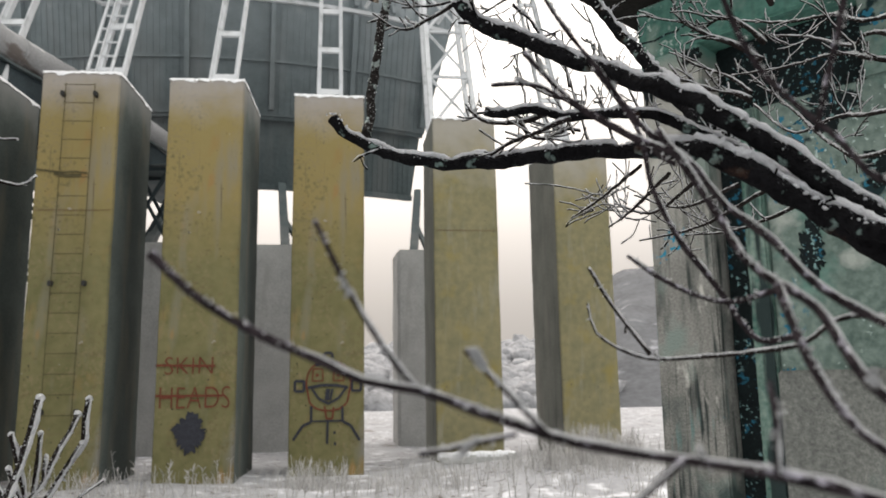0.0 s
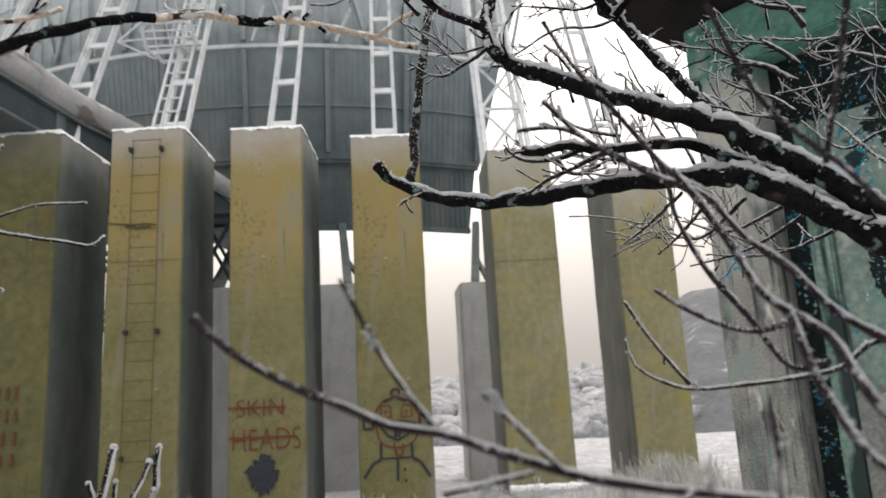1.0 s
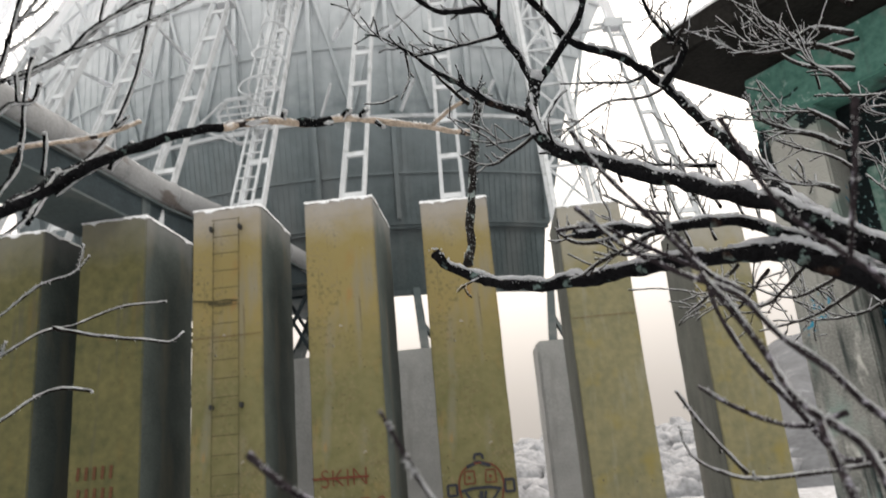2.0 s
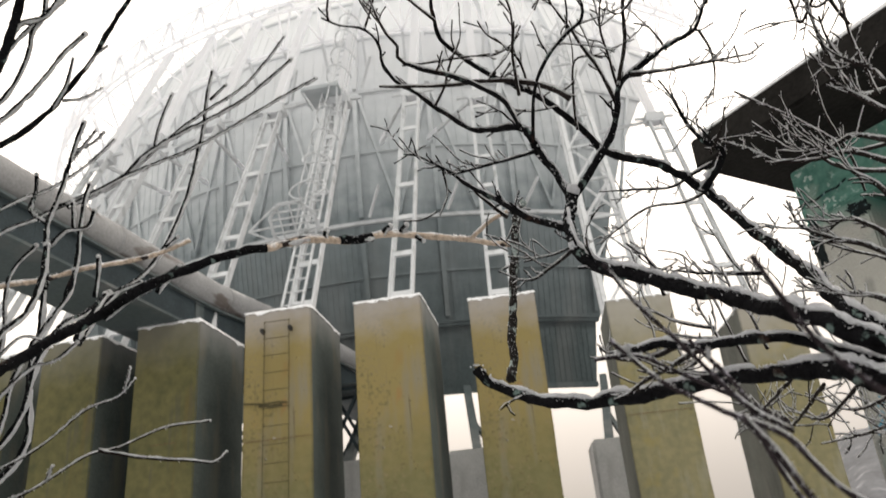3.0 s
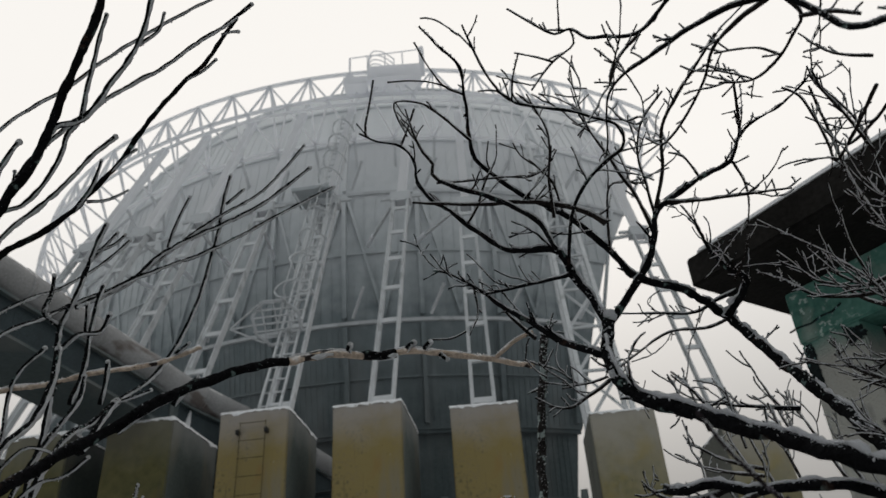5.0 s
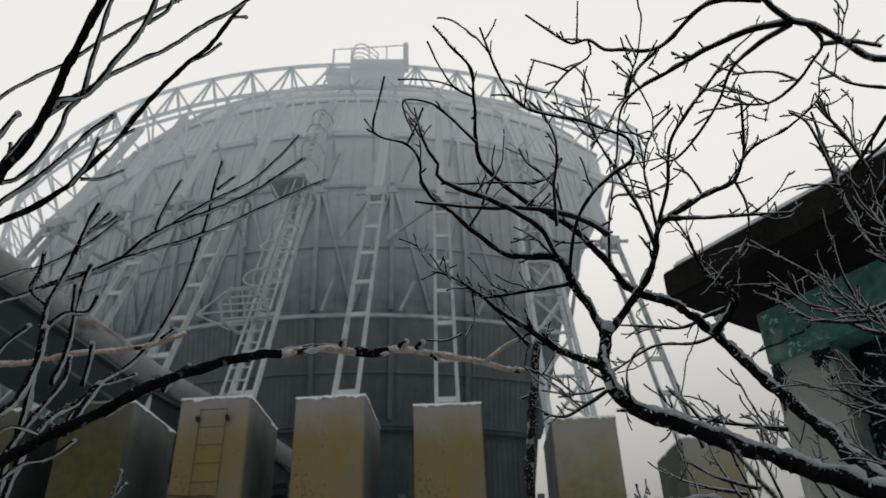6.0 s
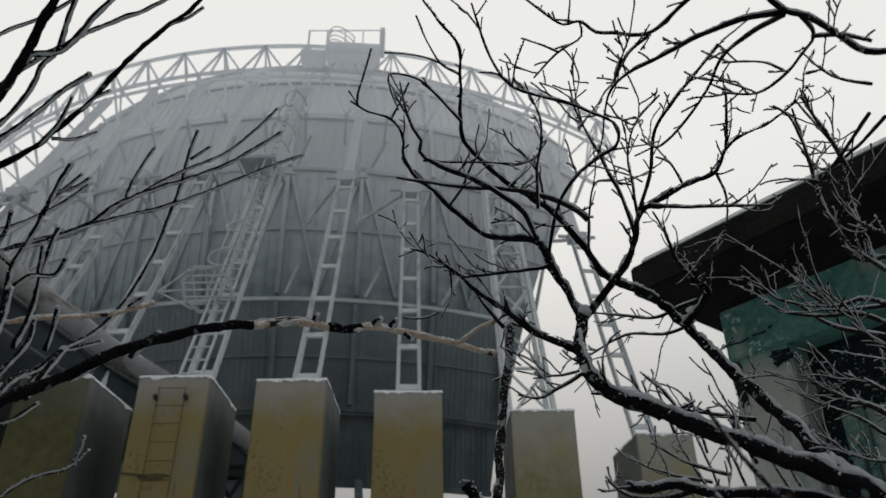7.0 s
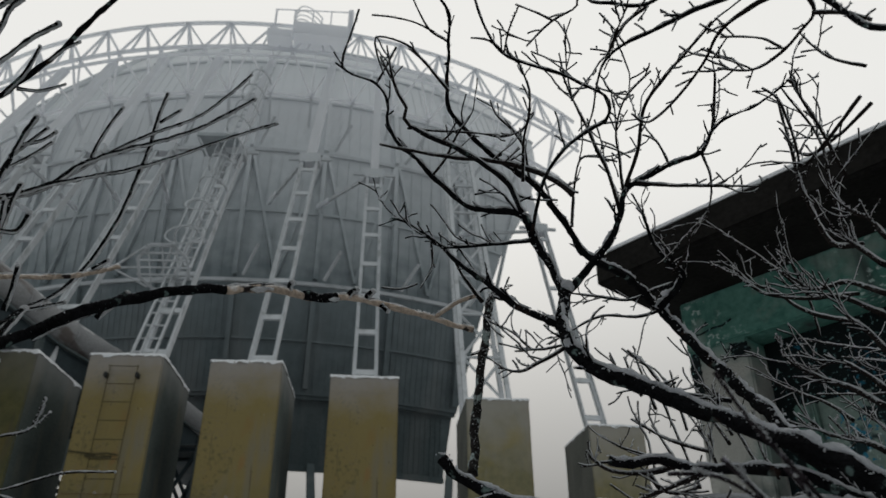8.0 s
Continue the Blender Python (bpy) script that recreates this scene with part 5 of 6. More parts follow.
limb(tree, [(-0.011, 0.834, 2.148), (-0.003, 0.810, 2.177), (0.006, 0.787, 2.200), (0.030, 0.760, 2.226), (0.056, 0.741, 2.237), (0.076, 0.726, 2.242), (0.080, 0.711, 2.251), (0.075, 0.704, 2.261), (0.049, 0.697, 2.273), (0.017, 0.690, 2.286), (-0.023, 0.683, 2.297), (-0.046, 0.676, 2.306), (-0.069, 0.652, 2.332), (-0.079, 0.629, 2.355), (-0.087, 0.606, 2.377)], 0.0025, 0.0011, 9, BARK)
limb(tree, [(-0.044, 0.677, 2.305), (-0.038, 0.659, 2.325), (-0.026, 0.639, 2.345)], 0.0014, 0.0008, 0, RIME)
limb(tree, [(-0.045, 0.675, 2.307), (-0.061, 0.666, 2.317), (-0.083, 0.663, 2.319)], 0.0014, 0.0008, 0, RIME)
limb(tree, [(-0.018, 0.825, 2.223), (-0.016, 0.796, 2.266), (-0.009, 0.774, 2.296), (-0.009, 0.756, 2.319), (-0.021, 0.736, 2.343), (-0.027, 0.725, 2.356)], 0.0022, 0.0009, 4, RIME)
limb(tree, [(-0.005, 0.865, 2.252), (-0.012, 0.841, 2.289), (-0.028, 0.827, 2.310), (-0.050, 0.813, 2.327), (-0.057, 0.802, 2.342)], 0.0019, 0.0010, 3, RIME)
limb(tree, [(0.029, 0.847, 2.072), (0.053, 0.843, 2.099), (0.082, 0.835, 2.131), (0.101, 0.825, 2.165), (0.108, 0.816, 2.197), (0.127, 0.821, 2.215), (0.170, 0.817, 2.238), (0.216, 0.813, 2.257), (0.230, 0.811, 2.284), (0.251, 0.809, 2.305), (0.290, 0.805, 2.321), (0.317, 0.786, 2.331), (0.342, 0.761, 2.348)], 0.0051, 0.0009, 9, BARK, True)
limb(tree, [(0.110, 0.812, 2.203), (0.125, 0.786, 2.240), (0.133, 0.751, 2.284), (0.156, 0.728, 2.307), (0.187, 0.698, 2.331), (0.208, 0.676, 2.348)], 0.0027, 0.0015, 4, RIME)
limb(tree, [(0.223, 0.838, 2.272), (0.234, 0.853, 2.244), (0.234, 0.869, 2.218), (0.227, 0.885, 2.194)], 0.0016, 0.0010, 2, RIME)
limb(tree, [(0.126, 0.816, 2.212), (0.169, 0.812, 2.203), (0.209, 0.805, 2.197), (0.268, 0.792, 2.186)], 0.0024, 0.0009, 4, RIME)
limb(tree, [(0.239, 0.826, 2.299), (0.241, 0.806, 2.326), (0.240, 0.779, 2.359)], 0.0023, 0.0013, 2, RIME)
limb(tree, [(0.179, 0.839, 2.251), (0.161, 0.822, 2.282), (0.144, 0.820, 2.291)], 0.0016, 0.0010, 1, RIME)
limb(tree, [(0.103, 0.830, 2.176), (0.088, 0.804, 2.222), (0.073, 0.788, 2.249), (0.064, 0.776, 2.268), (0.046, 0.756, 2.297), (0.029, 0.731, 2.330)], 0.0025, 0.0009, 6, RIME)
limb(tree, [(0.107, 0.818, 2.194), (0.103, 0.795, 2.232), (0.099, 0.775, 2.262), (0.110, 0.748, 2.294), (0.140, 0.724, 2.316)], 0.0018, 0.0009, 5, RIME)
limb(tree, [(0.048, 0.878, 2.185), (0.052, 0.851, 2.231), (0.061, 0.830, 2.261), (0.073, 0.827, 2.263), (0.108, 0.828, 2.254)], 0.0020, 0.0009, 3, RIME)
limb(tree, [(0.600, 0.420, 2.250), (0.262, 0.477, 2.133), (0.244, 0.490, 2.167), (0.227, 0.499, 2.203), (0.216, 0.514, 2.229), (0.200, 0.507, 2.243), (0.184, 0.494, 2.261)], 0.0030, 0.0025, 3, BARK)
limb(tree, [(0.220, 0.521, 2.234), (0.191, 0.546, 2.255), (0.153, 0.579, 2.268), (0.116, 0.615, 2.274), (0.088, 0.644, 2.283), (0.069, 0.668, 2.278), (0.064, 0.694, 2.267), (0.062, 0.721, 2.253), (0.055, 0.748, 2.240)], 0.0030, 0.0009, 6, BARK)
limb(tree, [(0.219, 0.523, 2.233), (0.198, 0.552, 2.242), (0.175, 0.588, 2.244), (0.165, 0.626, 2.234), (0.144, 0.668, 2.222), (0.120, 0.702, 2.218), (0.105, 0.714, 2.240)], 0.0025, 0.0009, 4, RIME)
limb(tree, [(0.194, 0.510, 2.257), (0.152, 0.536, 2.289), (0.108, 0.591, 2.291), (0.071, 0.614, 2.318), (0.055, 0.621, 2.328), (0.038, 0.620, 2.346), (0.020, 0.629, 2.353), (-0.003, 0.625, 2.372), (-0.031, 0.615, 2.397)], 0.0026, 0.0009, 5, BARK)
limb(tree, [(0.038, 0.620, 2.345), (0.040, 0.631, 2.334), (0.012, 0.644, 2.324), (-0.018, 0.664, 2.304)], 0.0014, 0.0008, 2, RIME)
limb(tree, [(0.012, 0.644, 2.324), (-0.007, 0.638, 2.331), (-0.031, 0.632, 2.339)], 0.0011, 0.0008, 0, RIME)
limb(tree, [(0.025, 0.621, 2.346), (0.030, 0.587, 2.378)], 0.0011, 0.0008, 0, RIME)
limb(tree, [(0.110, 0.599, 2.297), (0.084, 0.616, 2.284), (0.069, 0.637, 2.264), (0.081, 0.614, 2.287), (0.089, 0.600, 2.300)], 0.0021, 0.0008, 6, RIME)
limb(tree, [(0.231, 0.520, 2.230), (0.249, 0.540, 2.219), (0.243, 0.563, 2.216), (0.231, 0.588, 2.212), (0.210, 0.612, 2.212), (0.180, 0.626, 2.228)], 0.0020, 0.0009, 5, RIME)
limb(tree, [(0.233, 0.587, 2.218), (0.215, 0.585, 2.230), (0.197, 0.587, 2.235), (0.175, 0.591, 2.239)], 0.0013, 0.0008, 2, RIME)
limb(tree, [(0.246, 0.540, 2.218), (0.269, 0.534, 2.211), (0.295, 0.532, 2.198)], 0.0020, 0.0013, 2, RIME)
limb(tree, [(0.347, 0.668, 2.220), (0.338, 0.743, 2.216), (0.331, 0.805, 2.224), (0.327, 0.794, 2.243), (0.317, 0.778, 2.272), (0.304, 0.763, 2.299), (0.286, 0.759, 2.314)], 0.0023, 0.0013, 6, RIME)
limb(tree, [(0.380, 0.798, 2.200), (0.362, 0.782, 2.238), (0.347, 0.769, 2.266), (0.331, 0.758, 2.291), (0.317, 0.745, 2.314)], 0.0022, 0.0013, 6, RIME)
limb(tree, [(0.329, 0.613, 2.214), (0.296, 0.617, 2.231), (0.274, 0.611, 2.250)], 0.0016, 0.0008, 3, RIME)
limb(tree, [(0.233, 1.195, 2.213), (0.259, 1.177, 2.238), (0.271, 1.163, 2.262), (0.248, 1.159, 2.280), (0.224, 1.145, 2.319), (0.207, 1.123, 2.362), (0.192, 1.110, 2.390)], 0.0066, 0.0011, 6, BARK, True)
limb(tree, [(0.251, 1.156, 2.239), (0.219, 1.167, 2.232), (0.182, 1.179, 2.221), (0.128, 1.184, 2.231), (0.063, 1.186, 2.242)], 0.0031, 0.0011, 6, BARK)
limb(tree, [(0.249, 1.150, 2.252), (0.270, 1.130, 2.281), (0.282, 1.110, 2.312)], 0.0024, 0.0012, 3, RIME)
limb(tree, [(0.239, 1.213, 2.218), (0.208, 1.223, 2.211), (0.138, 1.233, 2.216), (0.088, 1.247, 2.197), (0.048, 1.259, 2.176)], 0.0027, 0.0013, 5, RIME)
limb(tree, [(0.241, 0.955, 1.968), (0.207, 0.962, 1.977), (0.168, 0.968, 1.987), (0.138, 0.970, 1.997)], 0.0029, 0.0011, 6, BARK)
limb(tree, [(0.020, 0.837, 2.020), (0.000, 0.847, 2.037), (-0.032, 0.854, 2.058), (-0.062, 0.856, 2.086), (-0.099, 0.855, 2.117), (-0.130, 0.852, 2.148), (-0.152, 0.854, 2.169), (-0.172, 0.858, 2.186), (-0.192, 0.865, 2.197)], 0.0049, 0.0011, 10, BARK, True)
limb(tree, [(-0.010, 0.837, 2.142), (-0.045, 0.839, 2.139), (-0.089, 0.840, 2.137), (-0.122, 0.839, 2.134)], 0.0025, 0.0016, 6, BARK)
limb(tree, [(-0.138, 0.859, 2.157), (-0.138, 0.875, 2.127), (-0.154, 0.885, 2.102)], 0.0015, 0.0009, 1, RIME)
limb(tree, [(-0.157, 0.883, 2.107), (-0.178, 0.883, 2.100), (-0.203, 0.879, 2.101)], 0.0012, 0.0009, 0, RIME)
limb(tree, [(-0.107, 0.875, 2.132), (-0.093, 0.918, 2.126), (-0.073, 0.961, 2.118)], 0.0015, 0.0026, 0, RIME)
limb(tree, [(0.017, 0.818, 1.988), (0.003, 0.822, 1.980), (-0.014, 0.825, 1.973), (-0.035, 0.829, 1.964), (-0.059, 0.827, 1.969)], 0.0022, 0.0011, 4, RIME)
limb(tree, [(0.014, 0.817, 1.991), (-0.006, 0.819, 1.987), (-0.035, 0.820, 1.988)], 0.0016, 0.0011, 3, RIME)
limb(tree, [(-0.050, 0.997, 2.155), (-0.062, 0.983, 2.122), (-0.068, 0.973, 2.079), (-0.076, 0.967, 2.020), (-0.084, 0.960, 1.956), (-0.089, 0.947, 1.902), (-0.091, 0.927, 1.874)], 0.0056, 0.0060, 1, LICHEN)
limb(tree, [(0.209, 1.045, 1.880), (0.195, 1.079, 1.973), (0.191, 1.116, 2.031)], 0.0023, 0.0011, 4, RIME)
limb(tree, [(0.238, 1.035, 1.891), (0.231, 1.073, 1.962), (0.225, 1.115, 2.008)], 0.0023, 0.0011, 4, RIME)
limb(tree, [(0.185, 1.045, 1.910), (0.172, 1.085, 1.968), (0.173, 1.126, 2.009)], 0.0023, 0.0011, 4, RIME)
limb(tree, [(0.250, 1.022, 1.932), (0.241, 1.062, 1.990), (0.243, 1.101, 2.037)], 0.0023, 0.0011, 4, RIME)
limb(tree, [(0.285, 1.021, 1.894), (0.274, 1.060, 1.964), (0.270, 1.101, 2.014)], 0.0023, 0.0011, 4, RIME)
limb(tree, [(0.193, 1.042, 1.913), (0.134, 1.099, 1.945), (0.097, 1.146, 1.984)], 0.0023, 0.0011, 4, RIME)
limb(tree, [(0.303, 1.017, 1.885), (0.304, 1.059, 1.932), (0.315, 1.094, 1.989)], 0.0023, 0.0011, 4, RIME)
limb(tree, [(0.620, 0.640, 1.500), (0.238, 0.674, 1.771), (0.229, 0.696, 1.779), (0.199, 0.726, 1.789), (0.160, 0.755, 1.799), (0.109, 0.785, 1.802), (0.065, 0.810, 1.805), (0.017, 0.834, 1.808), (-0.044, 0.851, 1.822), (-0.071, 0.870, 1.837), (-0.107, 0.883, 1.861), (-0.126, 0.886, 1.880)], 0.0125, 0.0056, 5, BARK, True)
limb(tree, [(0.620, 0.640, 1.500), (0.356, 0.615, 1.684), (0.341, 0.643, 1.700), (0.310, 0.674, 1.733), (0.278, 0.701, 1.766), (0.248, 0.725, 1.798)], 0.0108, 0.0084, 2, BARK, True)
limb(tree, [(0.220, 0.839, 1.806), (0.208, 1.001, 1.807), (0.196, 1.158, 1.815)], 0.0023, 0.0010, 5, RIME, reach=1.30)
limb(tree, [(0.249, 0.834, 1.795), (0.243, 0.998, 1.787), (0.250, 1.151, 1.799)], 0.0023, 0.0010, 5, RIME, reach=1.30)
limb(tree, [(0.283, 0.825, 1.791), (0.271, 0.991, 1.785), (0.258, 1.142, 1.832)], 0.0023, 0.0010, 5, RIME, reach=1.30)
limb(tree, [(0.316, 0.817, 1.776), (0.304, 0.980, 1.789), (0.286, 1.133, 1.842)], 0.0023, 0.0010, 5, RIME, reach=1.30)
limb(tree, [(0.342, 0.808, 1.768), (0.324, 0.979, 1.763), (0.293, 1.145, 1.776)], 0.0023, 0.0010, 5, RIME, reach=1.30)
limb(tree, [(0.377, 0.796, 1.752), (0.369, 0.965, 1.756), (0.355, 1.126, 1.780)], 0.0023, 0.0010, 5, RIME, reach=1.30)
limb(tree, [(0.500, 0.400, 1.500), (0.225, 0.437, 1.607), (0.209, 0.461, 1.593), (0.188, 0.485, 1.589), (0.160, 0.509, 1.587), (0.129, 0.532, 1.589), (0.104, 0.541, 1.606), (0.100, 0.545, 1.626)], 0.0021, 0.0009, 3, RIME, reach=0.25)
limb(tree, [(0.101, 0.542, 1.651), (0.115, 0.538, 1.624), (0.137, 0.530, 1.590)], 0.0010, 0.0015, 1, RIME, reach=0.25)
limb(tree, [(0.104, 0.441, 1.643), (0.118, 0.437, 1.631), (0.140, 0.430, 1.618), (0.154, 0.424, 1.614), (0.174, 0.414, 1.619)], 0.0011, 0.0017, 1, SHOOT, reach=0.25)
limb(tree, [(0.191, 0.430, 1.596), (0.175, 0.444, 1.595), (0.160, 0.454, 1.623), (0.140, 0.462, 1.656), (0.127, 0.465, 1.689), (0.121, 0.465, 1.723), (0.096, 0.463, 1.762)], 0.0018, 0.0014, 2, SHOOT, reach=0.25)
limb(tree, [(0.500, 0.400, 1.500), (0.188, 0.345, 1.598), (0.171, 0.363, 1.617), (0.159, 0.377, 1.639), (0.143, 0.391, 1.660), (0.129, 0.401, 1.686), (0.103, 0.414, 1.705), (0.072, 0.423, 1.730), (0.048, 0.427, 1.759)], 0.0027, 0.0014, 3, SHOOT, reach=0.25)
limb(tree, [(0.144, 0.471, 1.704), (0.120, 0.480, 1.724), (0.094, 0.486, 1.743), (0.064, 0.491, 1.764), (0.034, 0.499, 1.768)], 0.0016, 0.0014, 2, SHOOT, reach=0.25)
limb(tree, [(0.135, 0.413, 1.690), (0.115, 0.424, 1.710), (0.093, 0.427, 1.744), (0.064, 0.425, 1.785), (0.052, 0.425, 1.809)], 0.0016, 0.0013, 2, SHOOT, reach=0.25)
limb(tree, [(0.500, 0.400, 1.500), (0.160, 0.292, 1.565), (0.149, 0.318, 1.601), (0.134, 0.342, 1.622), (0.126, 0.361, 1.652), (0.107, 0.376, 1.695)], 0.0028, 0.0017, 2, SHOOT, reach=0.25)
limb(tree, [(0.500, 0.400, 1.500), (0.152, 0.283, 1.548), (0.140, 0.300, 1.572), (0.137, 0.312, 1.592), (0.136, 0.322, 1.611)], 0.0023, 0.0017, 1, SHOOT, reach=0.25)
limb(tree, [(0.600, 0.420, 2.000), (0.193, 0.334, 1.657), (0.177, 0.340, 1.678), (0.161, 0.346, 1.698), (0.147, 0.349, 1.717), (0.134, 0.346, 1.744), (0.125, 0.342, 1.767)], 0.0021, 0.0014, 2, SHOOT, reach=0.25)
limb(tree, [(0.171, 0.348, 1.684), (0.176, 0.343, 1.707), (0.180, 0.335, 1.731), (0.183, 0.324, 1.759)], 0.0016, 0.0016, 1, SHOOT, reach=0.25)
limb(tree, [(0.500, 0.300, 1.420), (0.128, 0.236, 1.538), (0.113, 0.245, 1.542), (0.098, 0.253, 1.545), (0.073, 0.263, 1.549), (0.050, 0.270, 1.552), (0.034, 0.274, 1.556), (0.009, 0.277, 1.565), (-0.009, 0.279, 1.571), (-0.028, 0.278, 1.575), (-0.044, 0.279, 1.582), (-0.068, 0.276, 1.593), (-0.087, 0.271, 1.606), (-0.100, 0.267, 1.619)], 0.0026, 0.0015, 6, SHOOT, reach=0.25)
limb(tree, [(-0.009, 0.280, 1.571), (-0.017, 0.282, 1.580), (-0.029, 0.282, 1.598), (-0.037, 0.281, 1.613), (-0.046, 0.279, 1.632)], 0.0013, 0.0009, 3, SHOOT, reach=0.25)
limb(tree, [(0.034, 0.268, 1.556), (0.021, 0.274, 1.570), (0.007, 0.279, 1.585)], 0.0011, 0.0009, 2, SHOOT, reach=0.25)
limb(tree, [(0.023, 0.269, 1.557), (0.009, 0.270, 1.554), (-0.009, 0.269, 1.551)], 0.0009, 0.0009, 2, SHOOT, reach=0.25)
limb(tree, [(0.100, 0.250, 1.545), (0.101, 0.250, 1.559), (0.100, 0.251, 1.573)], 0.0011, 0.0009, 1, SHOOT, reach=0.25)
limb(tree, [(0.075, 0.259, 1.549), (0.062, 0.261, 1.538), (0.052, 0.262, 1.529)], 0.0014, 0.0013, 1, SHOOT, reach=0.25)
limb(tree, [(0.950, 0.750, 1.700), (0.484, 0.795, 1.934), (0.520, 0.937, 1.985), (0.533, 1.078, 2.062), (0.550, 1.269, 2.149)], 0.0030, 0.0014, 6, RIME, reach=1.50)
limb(tree, [(0.950, 0.750, 1.820), (0.486, 0.804, 1.909), (0.509, 0.946, 1.978), (0.508, 1.105, 2.026), (0.511, 1.308, 2.096)], 0.0030, 0.0014, 6, RIME, reach=1.50)
limb(tree, [(0.950, 0.750, 1.940), (0.490, 0.822, 1.858), (0.514, 0.972, 1.904), (0.528, 1.130, 1.934), (0.548, 1.312, 2.045)], 0.0030, 0.0014, 6, RIME, reach=1.50)
limb(tree, [(0.950, 0.750, 2.060), (0.492, 0.834, 1.817), (0.510, 0.985, 1.870), (0.526, 1.120, 1.965), (0.518, 1.298, 2.113)], 0.0030, 0.0014, 6, RIME, reach=1.50)
limb(tree, [(0.950, 0.750, 2.180), (0.481, 0.787, 1.953), (0.499, 0.930, 2.024), (0.503, 1.081, 2.086), (0.487, 1.277, 2.187)], 0.0030, 0.0014, 6, RIME, reach=1.50)
limb(tree, [(0.452, 1.001, 2.093), (0.399, 1.039, 2.131), (0.373, 1.060, 2.174), (0.351, 1.085, 2.200), (0.315, 1.095, 2.262)], 0.0030, 0.0013, 4, RIME, reach=1.20)
limb(tree, [(0.477, 1.024, 2.150), (0.429, 1.067, 2.170), (0.402, 1.086, 2.217), (0.366, 1.103, 2.270), (0.303, 1.115, 2.339)], 0.0030, 0.0013, 4, RIME, reach=1.20)
limb(tree, [(0.440, 0.910, 2.169), (0.418, 0.943, 2.187), (0.392, 0.935, 2.274), (0.389, 0.931, 2.331), (0.375, 0.902, 2.424)], 0.0034, 0.0016, 4, RIME, reach=1.20)
limb(tree, [(0.429, 0.917, 2.167), (0.421, 0.914, 2.252), (0.419, 0.903, 2.335), (0.380, 0.894, 2.431)], 0.0025, 0.0012, 4, RIME, reach=1.20)
limb(tree, [(0.424, 0.771, 2.295), (0.404, 0.832, 2.290), (0.382, 0.883, 2.297), (0.362, 0.894, 2.354)], 0.0025, 0.0011, 3, RIME, reach=1.20)
limb(tree, [(0.456, 1.096, 1.984), (0.438, 1.130, 2.023), (0.410, 1.169, 2.055), (0.381, 1.203, 2.094)], 0.0025, 0.0013, 4, RIME, reach=1.20)
limb(tree, [(0.426, 1.068, 2.103), (0.423, 1.066, 2.157), (0.406, 1.058, 2.231), (0.403, 1.048, 2.286)], 0.0021, 0.0013, 3, RIME, reach=1.20)
limb(tree, [(0.620, 0.640, 1.500), (0.216, 0.699, 1.809), (0.182, 0.710, 1.820), (0.154, 0.729, 1.827), (0.122, 0.748, 1.831), (0.105, 0.752, 1.837), (0.092, 0.763, 1.845), (0.068, 0.769, 1.843), (0.047, 0.782, 1.850)], 0.0066, 0.0042, 5, BARK, True)
limb(tree, [(0.107, 0.751, 1.836), (0.089, 0.767, 1.834), (0.064, 0.782, 1.837), (0.044, 0.794, 1.845), (0.030, 0.803, 1.861)], 0.0028, 0.0013, 6, RIME)
limb(tree, [(0.081, 0.759, 1.831), (0.088, 0.760, 1.818), (0.103, 0.748, 1.809), (0.120, 0.732, 1.812)], 0.0021, 0.0015, 4, RIME)
limb(tree, [(0.126, 0.728, 1.823), (0.109, 0.734, 1.818), (0.091, 0.740, 1.812), (0.070, 0.746, 1.806), (0.049, 0.752, 1.795)], 0.0025, 0.0016, 5, RIME)
limb(tree, [(0.144, 0.832, 1.895), (0.143, 0.850, 1.941), (0.143, 0.860, 1.975)], 0.0019, 0.0010, 2, RIME)
limb(tree, [(0.109, 0.814, 1.913), (0.101, 0.822, 1.958), (0.098, 0.834, 1.985)], 0.0019, 0.0010, 2, RIME)
limb(tree, [(0.150, 0.777, 1.856), (0.132, 0.800, 1.869), (0.110, 0.822, 1.887), (0.088, 0.841, 1.911)], 0.0019, 0.0010, 2, RIME)
limb(tree, [(0.182, 0.803, 1.881), (0.179, 0.816, 1.914), (0.176, 0.820, 1.937)], 0.0019, 0.0010, 2, RIME)
limb(tree, [(0.091, 0.794, 1.922), (0.086, 0.807, 1.948), (0.083, 0.819, 1.976)], 0.0019, 0.0010, 2, RIME)
limb(tree, [(0.370, 0.788, 2.007), (0.340, 0.812, 2.042), (0.310, 0.844, 2.057), (0.276, 0.863, 2.074), (0.246, 0.872, 2.105), (0.223, 0.881, 2.125)], 0.0030, 0.0011, 7, RIME, reach=0.90)
limb(tree, [(0.371, 0.777, 2.029), (0.346, 0.802, 2.057), (0.322, 0.835, 2.065), (0.294, 0.844, 2.095)], 0.0030, 0.0011, 7, RIME, reach=0.90)
limb(tree, [(0.339, 0.784, 1.903), (0.318, 0.799, 1.927), (0.293, 0.816, 1.948), (0.272, 0.828, 1.971), (0.266, 0.838, 2.010)], 0.0030, 0.0011, 7, RIME, reach=0.90)
limb(tree, [(0.341, 0.778, 1.919), (0.329, 0.788, 1.942), (0.310, 0.803, 1.961), (0.292, 0.824, 1.956)], 0.0030, 0.0011, 7, RIME, reach=0.90)
limb(tree, [(0.353, 0.779, 1.963), (0.346, 0.786, 1.986), (0.327, 0.786, 2.007), (0.322, 0.788, 2.036)], 0.0030, 0.0011, 7, RIME, reach=0.90)
